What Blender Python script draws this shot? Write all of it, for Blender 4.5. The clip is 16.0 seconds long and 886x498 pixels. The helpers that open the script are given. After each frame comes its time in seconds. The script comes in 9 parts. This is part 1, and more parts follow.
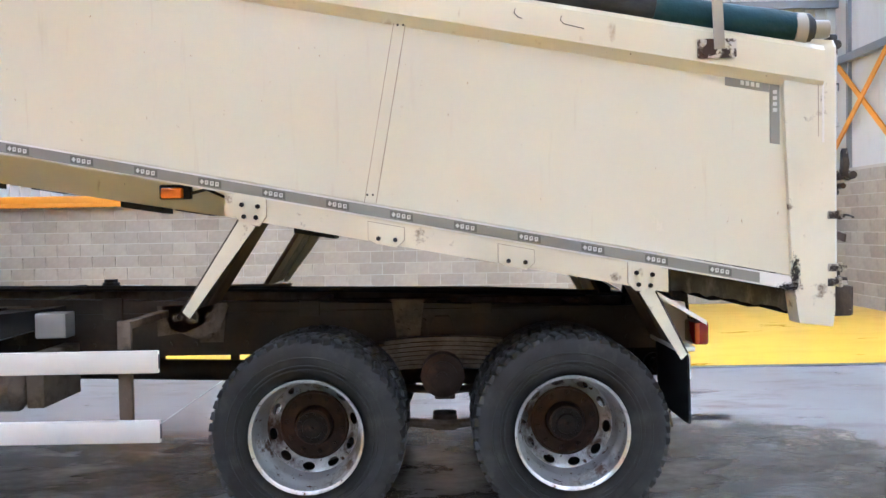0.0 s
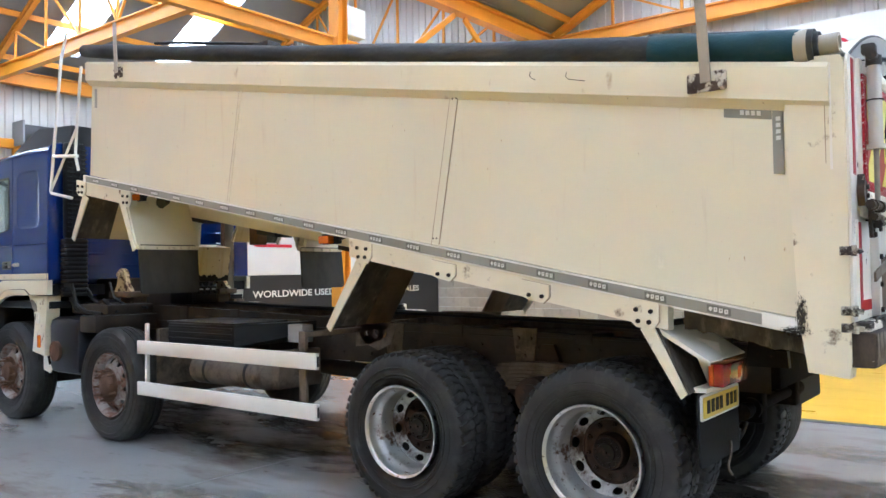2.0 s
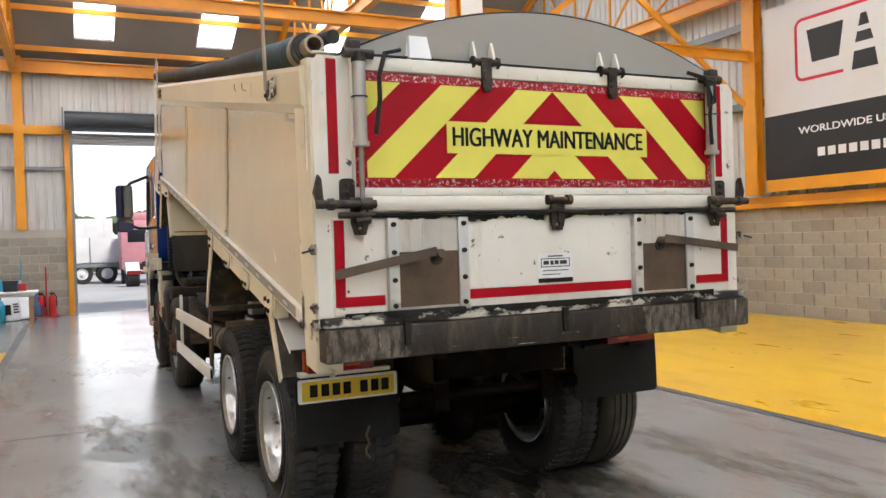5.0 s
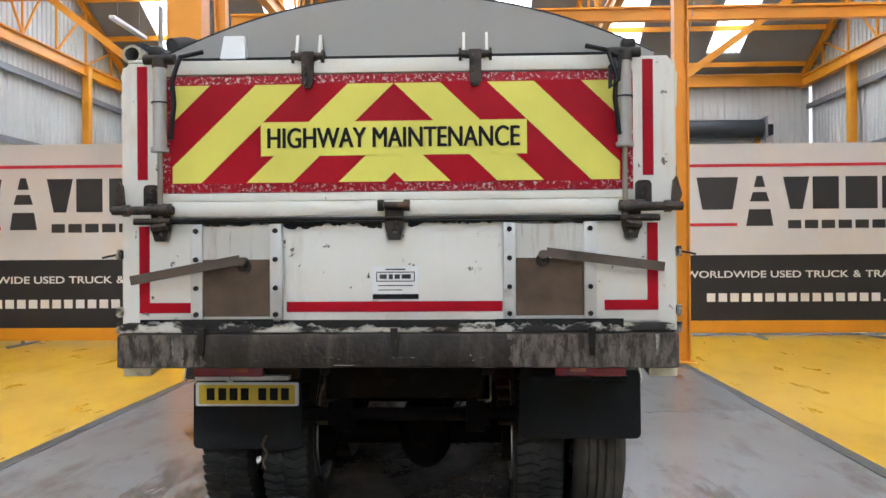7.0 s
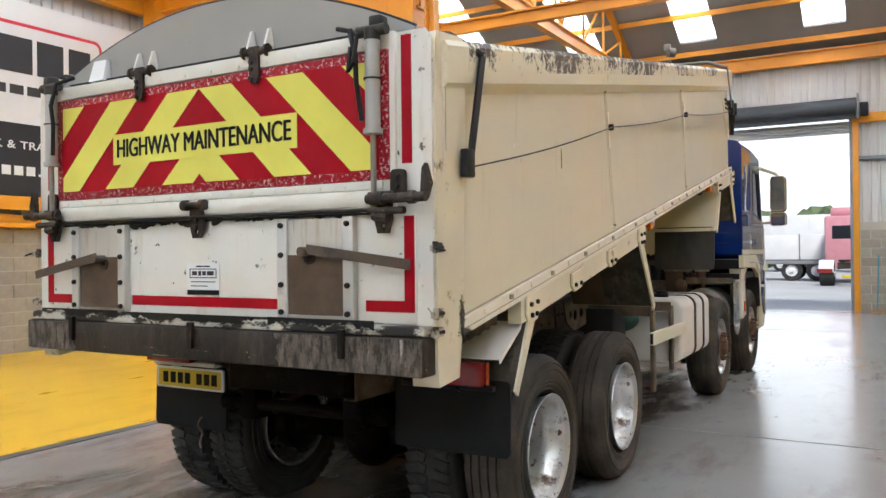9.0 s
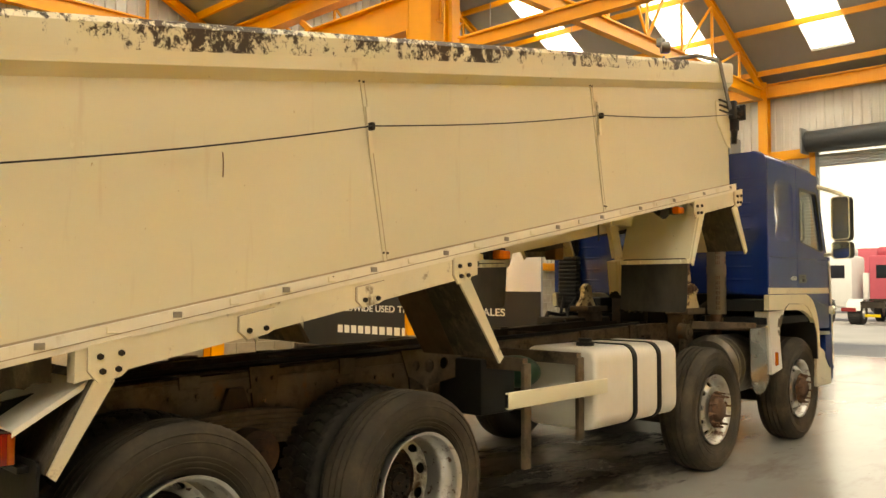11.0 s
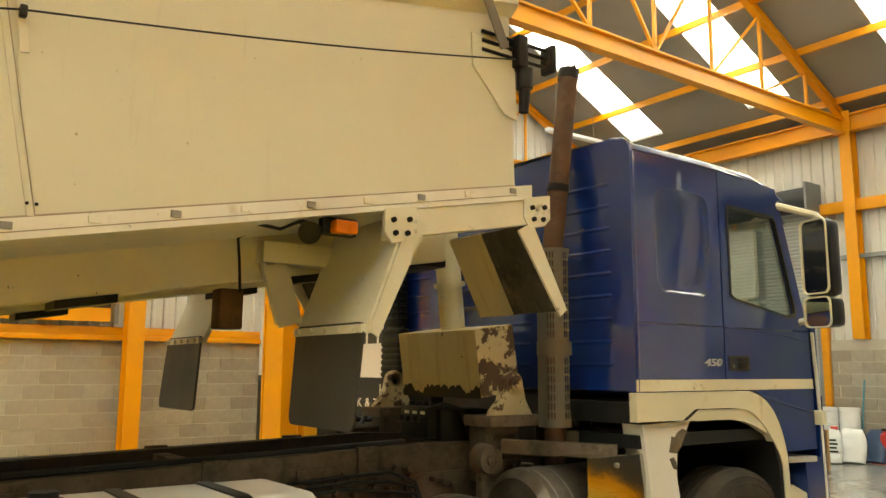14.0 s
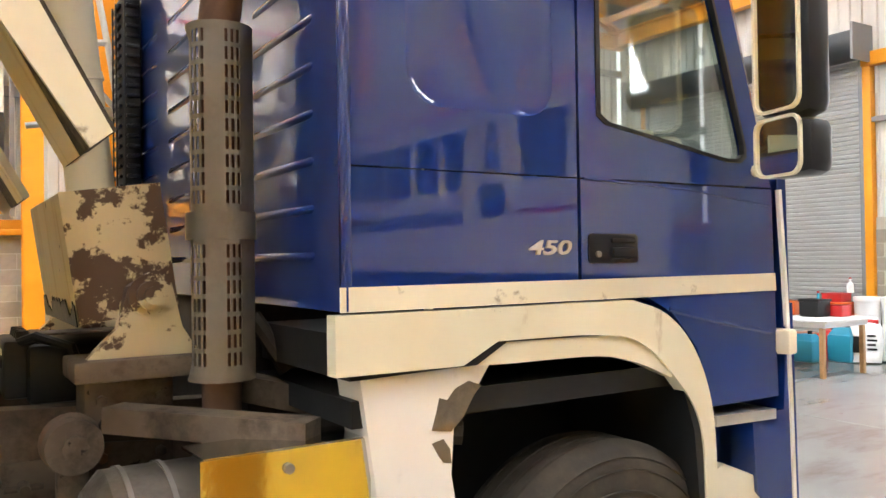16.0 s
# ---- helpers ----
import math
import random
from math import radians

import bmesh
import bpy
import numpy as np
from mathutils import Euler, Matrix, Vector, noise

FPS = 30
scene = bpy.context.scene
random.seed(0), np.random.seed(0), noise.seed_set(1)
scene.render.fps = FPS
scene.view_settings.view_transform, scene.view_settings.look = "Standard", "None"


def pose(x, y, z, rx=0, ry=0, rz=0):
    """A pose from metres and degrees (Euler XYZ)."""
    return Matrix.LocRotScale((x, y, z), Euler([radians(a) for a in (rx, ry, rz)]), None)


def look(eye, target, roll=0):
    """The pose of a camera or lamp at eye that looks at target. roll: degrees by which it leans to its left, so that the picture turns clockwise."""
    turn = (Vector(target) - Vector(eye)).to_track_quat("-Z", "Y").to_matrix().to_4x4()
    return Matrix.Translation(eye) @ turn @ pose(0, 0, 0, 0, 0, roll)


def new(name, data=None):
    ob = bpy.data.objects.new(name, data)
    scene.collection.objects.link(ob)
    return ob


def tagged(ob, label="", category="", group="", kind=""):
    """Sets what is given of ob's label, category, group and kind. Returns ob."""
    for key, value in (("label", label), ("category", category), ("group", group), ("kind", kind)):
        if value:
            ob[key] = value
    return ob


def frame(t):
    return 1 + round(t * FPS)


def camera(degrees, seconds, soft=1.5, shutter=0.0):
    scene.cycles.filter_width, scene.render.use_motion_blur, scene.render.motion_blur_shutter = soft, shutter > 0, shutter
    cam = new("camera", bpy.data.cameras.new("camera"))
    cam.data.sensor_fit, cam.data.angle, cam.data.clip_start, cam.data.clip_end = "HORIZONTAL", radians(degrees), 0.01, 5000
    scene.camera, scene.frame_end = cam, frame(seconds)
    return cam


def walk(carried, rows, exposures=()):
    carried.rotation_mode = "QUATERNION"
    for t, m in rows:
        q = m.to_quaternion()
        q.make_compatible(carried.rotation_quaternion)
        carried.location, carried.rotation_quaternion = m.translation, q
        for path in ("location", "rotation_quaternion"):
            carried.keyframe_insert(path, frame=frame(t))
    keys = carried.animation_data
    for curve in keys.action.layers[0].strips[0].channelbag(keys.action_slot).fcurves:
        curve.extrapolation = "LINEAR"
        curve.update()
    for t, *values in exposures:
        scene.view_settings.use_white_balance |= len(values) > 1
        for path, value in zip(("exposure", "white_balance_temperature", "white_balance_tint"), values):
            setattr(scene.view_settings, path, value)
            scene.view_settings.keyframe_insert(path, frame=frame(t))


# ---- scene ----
cam = camera(58.1, 16.0)
PATH = [
    (0, (-0.68, -5.3, 1.56), (-0.68, -3.301, 1.504), -1.0),
    (0.5, (-0.027, -5.353, 1.57), (-0.354, -3.38, 1.534), -1.3),
    (1, (0.773, -5.361, 1.567), (0.052, -3.495, 1.576), -1.3),
    (1.5, (1.397, -5.225, 1.538), (0.376, -3.506, 1.572), -1.2),
    (2, (2.049, -5.141, 1.526), (0.82, -3.564, 1.58), -0.9),
    (2.5, (2.622, -4.851, 1.542), (1.244, -3.402, 1.578), -1.1),
    (3, (3.234, -4.52, 1.555), (1.759, -3.17, 1.575), -1.2),
    (3.5, (3.73, -4.083, 1.517), (2.178, -2.822, 1.522), -1.3),
    (4, (4.202, -3.547, 1.537), (2.571, -2.389, 1.531), -1.5),
    (4.2, (4.374, -3.316, 1.567), (2.71, -2.207, 1.556), -1.7),
    (6.3, (5.005, -0.531, 1.62), (3.024, -0.257, 1.612), -0.7),
    (6.5, (5.003, -0.292, 1.592), (3.012, -0.111, 1.589), -0.6),
    (7, (4.95, 0.357, 1.591), (2.952, 0.28, 1.597), -0.4),
    (7.5, (4.869, 1.034, 1.604), (2.897, 0.701, 1.616), -0.6),
    (8, (4.681, 1.671, 1.605), (2.766, 1.094, 1.618), -0.7),
    (8.5, (4.485, 2.335, 1.619), (2.649, 1.542, 1.63), -0.7),
    (8.7, (4.327, 2.56, 1.584), (2.531, 1.681, 1.593), -0.7),
    (10.8, (1.964, 4.205, 1.529), (0.493, 2.852, 1.61), 0.2),
    (11, (1.661, 4.255, 1.562), (0.212, 2.88, 1.657), 0.1),
    (11.5, (0.918, 4.417, 1.568), (-0.479, 2.992, 1.7), -0.1),
    (12, (0.178, 4.489, 1.561), (-1.162, 3.015, 1.737), -0.1),
    (12.5, (-0.559, 4.514, 1.585), (-1.836, 2.991, 1.807), 0.3),
    (13, (-1.276, 4.42, 1.586), (-2.501, 2.862, 1.86), 0.5),
    (13.5, (-2.014, 4.281, 1.616), (-3.199, 2.7, 1.927), 0.5),
    (14, (-2.736, 4.052, 1.61), (-3.903, 2.455, 1.908), 0.3),
    (14.5, (-3.435, 3.855, 1.679), (-4.582, 2.228, 1.874), 0.3),
    (15, (-4.079, 3.535, 1.631), (-5.224, 1.898, 1.721), -0.0),
    (15.5, (-4.672, 3.248, 1.611), (-5.798, 1.594, 1.646), -0.7),
    (16, (-5.210, 3.026, 1.627), (-6.282, 1.338, 1.652), -0.8),
]
EXPOSURES = [(0, 0.60, 4950, 13), (1, 0.54, 4950, 12), (1.5, 0.49, 4860, 11), (2, 0.40, 5200, 8), (2.5, 0.25, 5900, 10), (3, 0.12, 6300, 10), (4.2, -0.04, 6600, 13), (6.3, -0.12, 5950, 10), (7.5, -0.14, 5700, 10), (8, -0.12, 5450, 8), (8.7, -0.1, 5700, 10),
             (10.8, -0.03, 9700, 6), (12.5, 0.0, 10400, 3), (13.5, -0.03, 9200, -1), (14.5, 0.13, 8600, -3), (15, 0.36, 7750, -1), (15.5, 0.60, 7100, 6), (16, 0.74, 6650, 11)]
walk(cam, [(t, look(eye, target, roll)) for t, eye, target, roll in PATH], EXPOSURES)

# ---- world, sun, daylight through roof lights and door ----
world = bpy.data.worlds.new("sky")
scene.world = world
world.use_nodes = True
wn = world.node_tree.nodes
sky = wn.new("ShaderNodeTexSky")
sky.sky_type = "NISHITA"
sky.sun_disc = False
sky.sun_elevation = radians(51)
sky.sun_rotation = radians(-60)
world.node_tree.links.new(sky.outputs[0], wn["Background"].inputs[0])
wn["Background"].inputs[1].default_value = 0.15

sun = new("sun", bpy.data.lights.new("sun", "SUN"))
sun.data.energy = 5.0
sun.data.angle = radians(12)
sun.data.color = (1.0, 0.95, 0.87)
sun.matrix_world = look((-8, 8, 24), (-26, 0, 0))

# the building: three spans, ridges along y; the third, behind the camera, is unseen
EAVE, SLOPE = 6.55, 0.5
XF, XC, XB, XE = -17.9, -6.45, 5.0, 16.5
YN, YP = -9.65, 9.85
SKY_Y = (-7.65, -4.55, -1.55, 1.4, 4.4, 7.2)
SKY_W = 0.92
SKY_LO, SKY_HI = 0.75, 4.7          # distance from the eave along x


def roof_z(x):
    for a, b in ((XF, XC), (XC, XB), (XB, XE)):
        if a <= x <= b:
            return EAVE + SLOPE * min(x - a, b - x)
    return EAVE


lamp = bpy.data.lights.new("rooflight", "AREA")
lamp.shape = "RECTANGLE"
lamp.size = (SKY_HI - SKY_LO) * math.sqrt(1 + SLOPE ** 2)
lamp.size_y = SKY_W
lamp.energy = 175
lamp.color = (0.93, 0.97, 1.0)
# the unseen third span's lamps are added to light the tailgate
for a, b in ((XF, XC), (XC, XB), (XB, XE)):
    for side in (0, 1):
        mid = (SKY_LO + SKY_HI) / 2
        x = a + mid if side == 0 else b - mid
        tilt = -math.degrees(math.atan(SLOPE)) if side == 0 else math.degrees(math.atan(SLOPE))
        for y in SKY_Y:
            new("rooflight", lamp).matrix_world = pose(x, y, roof_z(x) + 0.16, 0, tilt, 0)

# daylight that comes in at the open roller door
door_light = bpy.data.lights.new("door_daylight", "AREA")
door_light.shape = "RECTANGLE"
door_light.size, door_light.size_y = 4.0, 4.2
door_light.energy = 60
door_light.color = (0.93, 0.97, 1.0)
new("door_daylight", door_light).matrix_world = look((-18.6, -0.15, 2.3), (0, -0.15, 1.6))

# ---- materials ----
def node(nt, kind, x=0, **inputs):
    n = nt.nodes.new(kind)
    for key, value in inputs.items():
        n.inputs[key.replace("_", " ")].default_value = value
    return n


def rgba(c):
    return (c[0], c[1], c[2], 1.0)


def ramp(nt, src, lo, hi, c0=(0, 0, 0), c1=(1, 1, 1)):
    r = nt.nodes.new("ShaderNodeValToRGB")
    r.color_ramp.elements[0].position, r.color_ramp.elements[1].position = lo, hi
    r.color_ramp.elements[0].color, r.color_ramp.elements[1].color = rgba(c0), rgba(c1)
    nt.links.new(src, r.inputs[0])
    return r.outputs[0]


def mix(nt, fac, a, b):
    m = nt.nodes.new("ShaderNodeMix")
    m.data_type = "RGBA"
    for sock, v in ((m.inputs[0], fac), (m.inputs[6], a), (m.inputs[7], b)):
        if isinstance(v, (int, float)):
            sock.default_value = v
        elif isinstance(v, tuple):
            sock.default_value = rgba(v)
        else:
            nt.links.new(v, sock)
    return m.outputs[2]


def noise_tex(nt, scale, detail=4.0, rough=0.55, stretch=None):
    co = nt.nodes.new("ShaderNodeTexCoord")
    tex = node(nt, "ShaderNodeTexNoise", Scale=scale, Detail=detail, Roughness=rough)
    if stretch:
        mp = nt.nodes.new("ShaderNodeMapping")
        mp.inputs["Scale"].default_value = stretch
        nt.links.new(co.outputs["Object"], mp.inputs[0])
        nt.links.new(mp.outputs[0], tex.inputs["Vector"])
    else:
        nt.links.new(co.outputs["Object"], tex.inputs["Vector"])
    return tex.outputs["Fac"]


MATS = {}


def surface(name, base, rough=0.5, metal=0.0, vary=0.12, scale=1.5, fine=40.0, dirt=None, dirt_lo=0.55, dirt_hi=0.75,
            dirt_scale=3.0, stretch=None, bump=0.02, coat=0.0, island=0.0, random_object=0.0, dirt_rough=0.8, spec=0.5, marks=(), dents=0.0):
    """A painted or raw surface: broad and fine variation, patches of dirt or rust, fine relief."""
    m = bpy.data.materials.new(name)
    MATS[name] = m
    m.use_nodes = True
    nt = m.node_tree
    b = nt.nodes["Principled BSDF"]
    broad = noise_tex(nt, scale)
    grain = noise_tex(nt, fine, 3.0)
    dark = tuple(c * (1 - vary) for c in base)
    light = tuple(min(1.0, c * (1 + vary * 0.6)) for c in base)
    col = mix(nt, ramp(nt, broad, 0.35, 0.65), dark, light)
    col = mix(nt, ramp(nt, grain, 0.3, 0.7, (0, 0, 0), (vary, vary, vary)), col, tuple(c * 0.8 for c in base))
    r_out = None
    if random_object or island:
        info = nt.nodes.new("ShaderNodeObjectInfo" if random_object else "ShaderNodeNewGeometry")
        out = info.outputs["Random" if random_object else "Random Per Island"]
        k = random_object or island
        hs = node(nt, "ShaderNodeHueSaturation")
        mr = nt.nodes.new("ShaderNodeMapRange")
        mr.inputs[3].default_value, mr.inputs[4].default_value = 1 - k, 1 + k
        nt.links.new(out, mr.inputs[0])
        nt.links.new(mr.outputs[0], hs.inputs["Value"])
        nt.links.new(col, hs.inputs["Color"])
        col = hs.outputs[0]
    if dirt:
        patch = noise_tex(nt, dirt_scale, 8.0, 0.68, stretch)
        fac = ramp(nt, patch, dirt_lo, dirt_hi)
        col = mix(nt, fac, col, dirt)
        rm = nt.nodes.new("ShaderNodeMapRange")
        rm.inputs[3].default_value, rm.inputs[4].default_value = rough, dirt_rough
        nt.links.new(fac, rm.inputs[0])
        r_out = rm.outputs[0]
        if metal:
            mm = nt.nodes.new("ShaderNodeMapRange")
            mm.inputs[3].default_value, mm.inputs[4].default_value = metal, 0.0
            nt.links.new(fac, mm.inputs[0])
            nt.links.new(mm.outputs[0], b.inputs["Metallic"])
    for colour, m_scale, lo, hi, m_stretch in marks:
        col = mix(nt, ramp(nt, noise_tex(nt, m_scale, 6.0, 0.6, m_stretch), lo, hi), col, colour)
    nt.links.new(col, b.inputs["Base Color"])
    if r_out:
        nt.links.new(r_out, b.inputs["Roughness"])
    else:
        rr = nt.nodes.new("ShaderNodeMapRange")
        rr.inputs[3].default_value, rr.inputs[4].default_value = max(0.02, rough * 0.85), min(1, rough * 1.15)
        nt.links.new(broad, rr.inputs[0])
        nt.links.new(rr.outputs[0], b.inputs["Roughness"])
    if not (dirt and metal):
        b.inputs["Metallic"].default_value = metal
    b.inputs["Coat Weight"].default_value = coat
    b.inputs["Coat IOR"].default_value = 1.5 if coat < 1 else 1.75
    b.inputs["Coat Roughness"].default_value = 0.025
    b.inputs["Specular IOR Level"].default_value = spec
    if bump or dents:
        bp = node(nt, "ShaderNodeBump", Strength=0.5, Distance=bump)
        nt.links.new(grain, bp.inputs["Height"])
        if dents:
            bd = node(nt, "ShaderNodeBump", Strength=1.0, Distance=dents)
            nt.links.new(noise_tex(nt, 1.3, 2.0, 0.4), bd.inputs["Height"])
            nt.links.new(bd.outputs[0], bp.inputs["Normal"])
        nt.links.new(bp.outputs[0], b.inputs["Normal"])
    return m


CREAM = (0.69, 0.645, 0.485)
cream = surface("cream_paint", CREAM, 0.34, vary=0.05, scale=0.8, dirt=(0.50, 0.42, 0.29), dirt_lo=0.60, dirt_hi=0.95,
                dirt_scale=2.2, bump=0.0004, dirt_rough=0.5, dents=0.012,
                marks=(((0.10, 0.07, 0.05), 30.0, 0.70, 0.73, None), ((0.38, 0.28, 0.16), 9.0, 0.66, 0.78, (1, 1, 0.4))))
cream_panel = surface("cream_panel", (0.68, 0.642, 0.492), 0.26, vary=0.04, scale=0.5, dirt=(0.56, 0.47, 0.34), dirt_lo=0.62,
                      dirt_hi=1.0, dirt_scale=1.1, stretch=(1, 1, 0.5), bump=0.0003, dirt_rough=0.42, coat=0.4, dents=0.02,
                      marks=(((0.45, 0.36, 0.24), 38.0, 0.70, 0.74, (1, 1, 0.6)), ((0.60, 0.53, 0.40), 6.0, 0.62, 0.8, (3.0, 1, 0.25))))
# dirt brown that also draws the shade along seams and plate edges
seam_dirt_shade = surface("seam_dirt_shade", (0.36, 0.295, 0.21), 0.8, vary=0.3, scale=6, bump=0.0)
cream_worn = surface("worn_cream_paint", (0.69, 0.64, 0.49), 0.45, vary=0.10, dirt=(0.16, 0.11, 0.07), dirt_lo=0.60,
                     dirt_hi=0.70, dirt_scale=7.0, bump=0.001)
cream_peel = surface("peeling_cream_paint", (0.62, 0.52, 0.32), 0.5, vary=0.1, dirt=(0.10, 0.06, 0.04), dirt_lo=0.50,
                     dirt_hi=0.53, dirt_scale=5.5, bump=0.002)
def spattered_paint(name, base, tar_colour):
    """Cream paint with tar thrown over the top edge of the sloping rail: thick at the top, thinning downwards."""
    m = surface(name, base, 0.4, vary=0.06, bump=0.0006)
    nt = m.node_tree
    b = nt.nodes["Principled BSDF"]
    clean = b.inputs["Base Color"].links[0].from_socket
    co = nt.nodes.new("ShaderNodeTexCoord")
    dot = nt.nodes.new("ShaderNodeVectorMath")
    dot.operation = "DOT_PRODUCT"
    dot.inputs[1].default_value = (0.1745, 0.0, 1.0)
    nt.links.new(co.outputs["Object"], dot.inputs[0])
    up = nt.nodes.new("ShaderNodeMapRange")
    up.clamp = False
    up.inputs[1].default_value, up.inputs[2].default_value = 2.527, 2.647
    up.inputs[3].default_value, up.inputs[4].default_value = -0.050, 0.035
    nt.links.new(dot.outputs["Value"], up.inputs[0])
    total = up.outputs[0]
    for tex, k in ((noise_tex(nt, 21.0, 10.0, 0.82, (0.9, 1, 0.7)), 1.0), (noise_tex(nt, 2.6, 4.0, 0.6), 0.55)):
        mul = nt.nodes.new("ShaderNodeMath")
        mul.operation = "MULTIPLY_ADD"
        mul.inputs[1].default_value = k
        nt.links.new(tex, mul.inputs[0])
        nt.links.new(total, mul.inputs[2])
        total = mul.outputs[0]
    nt.links.new(mix(nt, ramp(nt, total, 0.775, 0.805), clean, tar_colour), b.inputs["Base Color"])
    return m


cream_speck = spattered_paint("tar_specked_cream", CREAM, (0.040, 0.024, 0.015))
white = surface("white_paint", (0.74, 0.72, 0.67), 0.35, vary=0.05, dirt=(0.40, 0.36, 0.30), dirt_lo=0.62, dirt_hi=0.85,
                dirt_scale=4.0, bump=0.0005)
flange_pale = surface("pale_flange_paint", (0.76, 0.72, 0.62), 0.4, vary=0.07, dirt=(0.46, 0.36, 0.22), dirt_lo=0.58, dirt_hi=0.85, dirt_scale=9.0,
                      stretch=(1, 1, 0.5), bump=0.0008, marks=(((0.12, 0.08, 0.05), 40.0, 0.70, 0.73, None),))
white_chip = surface("chipped_white_paint", (0.72, 0.70, 0.64), 0.4, vary=0.06, dirt=(0.05, 0.04, 0.035), dirt_lo=0.64,
                     dirt_hi=0.67, dirt_scale=11.0, bump=0.001, marks=(((0.45, 0.36, 0.25), 2.2, 0.56, 0.85, (1, 2.5, 0.6)),))
alu = surface("aluminium", (0.62, 0.62, 0.60), 0.38, 0.85, vary=0.12, dirt=(0.30, 0.28, 0.25), dirt_lo=0.58, dirt_hi=0.85,
              bump=0.0005)
alu_rail = surface("aluminium_rail", (0.74, 0.71, 0.65), 0.42, 0.1, vary=0.08, bump=0.0005)
rim_steel = surface("silver_wheel_paint", (0.66, 0.655, 0.64), 0.30, 0.80, vary=0.12, dirt=(0.10, 0.055, 0.035), dirt_lo=0.58,
                    dirt_hi=0.66, dirt_scale=6.0, bump=0.001,
                    marks=(((0.09, 0.05, 0.03), 45.0, 0.66, 0.69, None), ((0.30, 0.26, 0.22), 8.0, 0.55, 0.75, None), ((0.13, 0.065, 0.035), 18.0, 0.62, 0.68, None)))
rust = surface("rusty_hub_steel", (0.045, 0.026, 0.018), 0.7, 0.1, vary=0.4, scale=5, dirt=(0.085, 0.042, 0.024), dirt_lo=0.5,
               dirt_hi=0.7, dirt_scale=9.0, bump=0.004, spec=0.35)
rust_light = surface("rust_brown_steel", (0.145, 0.08, 0.05), 0.7, 0.15, vary=0.35, scale=6, dirt=(0.09, 0.05, 0.035),
                     dirt_lo=0.5, dirt_hi=0.7, dirt_scale=8.0, bump=0.003, spec=0.2)
rim_dull = surface("dull_wheel_paint", (0.50, 0.50, 0.48), 0.34, 0.75, vary=0.15, dirt=(0.06, 0.032, 0.02), dirt_lo=0.44, dirt_hi=0.58,
                   dirt_scale=4.0, bump=0.001, marks=(((0.06, 0.03, 0.02), 30.0, 0.62, 0.66, None),))
rim_rusty = surface("rusty_front_wheel", (0.36, 0.33, 0.31), 0.45, 0.45, vary=0.2, dirt=(0.16, 0.075, 0.045), dirt_lo=0.42, dirt_hi=0.58,
                    dirt_scale=7.0, bump=0.002, marks=(((0.05, 0.028, 0.018), 22.0, 0.60, 0.66, None),))
tank_dirty = surface("dirty_air_tank", (0.17, 0.135, 0.10), 0.5, 0.2, vary=0.3, dirt=(0.05, 0.038, 0.028), dirt_lo=0.45, dirt_hi=0.7, dirt_scale=5.0, bump=0.003, spec=0.3)
# right-hand tyres: brown dust, lightened as well for the stronger light there
rubber_dusty_lit = surface("dusty_lit_tyre_rubber", (0.055, 0.046, 0.037), 0.7, vary=0.25, scale=3, dirt=(0.125, 0.098, 0.07), dirt_lo=0.45,
                       dirt_hi=0.85, dirt_scale=4.0, bump=0.002, spec=0.2)
rubber = surface("tyre_rubber", (0.036, 0.0345, 0.033), 0.58, vary=0.25, scale=3, dirt=(0.088, 0.080, 0.070), dirt_lo=0.5,
                 dirt_hi=0.85, dirt_scale=5.0, bump=0.002, spec=0.2)
flap = surface("rubber_flap", (0.013, 0.013, 0.014), 0.6, vary=0.25, dirt=(0.04, 0.037, 0.033), dirt_lo=0.5, dirt_hi=0.9,
               dirt_scale=2.5, bump=0.002, spec=0.15)
flap_grey = surface("grey_rubber_flap", (0.030, 0.028, 0.026), 0.38, vary=0.35, scale=3, dirt=(0.085, 0.075, 0.062), dirt_lo=0.48, dirt_hi=0.85,
                    dirt_scale=2.5, bump=0.002, stretch=(1, 1, 0.4), spec=0.4)
hinge_iron = surface("dark_grey_hinge_iron", (0.048, 0.042, 0.036), 0.5, 0.3, vary=0.3, dirt=(0.10, 0.06, 0.04), dirt_lo=0.55,
                     dirt_hi=0.75, dirt_scale=12.0, bump=0.003, spec=0.3)
# darker chassis steel; the shade under the body is in its colour
under_shade_black = surface("oily_shaded_underside", (0.008, 0.0065, 0.0055), 0.7, vary=0.4, scale=4, dirt=(0.028, 0.017, 0.011), dirt_lo=0.55, dirt_hi=0.75,
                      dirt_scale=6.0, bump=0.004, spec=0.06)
chassis = surface("oily_chassis_steel", (0.052, 0.042, 0.034), 0.65, 0.1, vary=0.35, scale=3, dirt=(0.075, 0.048, 0.032),
                  dirt_lo=0.5, dirt_hi=0.72, dirt_scale=4.0, bump=0.004, spec=0.15)
chassis_brown = surface("muddy_steel", (0.155, 0.118, 0.085), 0.75, 0.05, vary=0.3, scale=4, dirt=(0.045, 0.035, 0.027),
                        dirt_lo=0.48, dirt_hi=0.68, dirt_scale=5.0, bump=0.004, spec=0.15)
chassis_rust = surface("rusty_frame_steel", (0.165, 0.125, 0.092), 0.75, 0.05, vary=0.3, scale=4, dirt=(0.05, 0.038, 0.028), dirt_lo=0.5, dirt_hi=0.68,
                       dirt_scale=6.0, bump=0.004, spec=0.2, marks=(((0.23, 0.105, 0.045), 7.0, 0.58, 0.72, None), ((0.02, 0.016, 0.013), 16.0, 0.66, 0.70, None)))
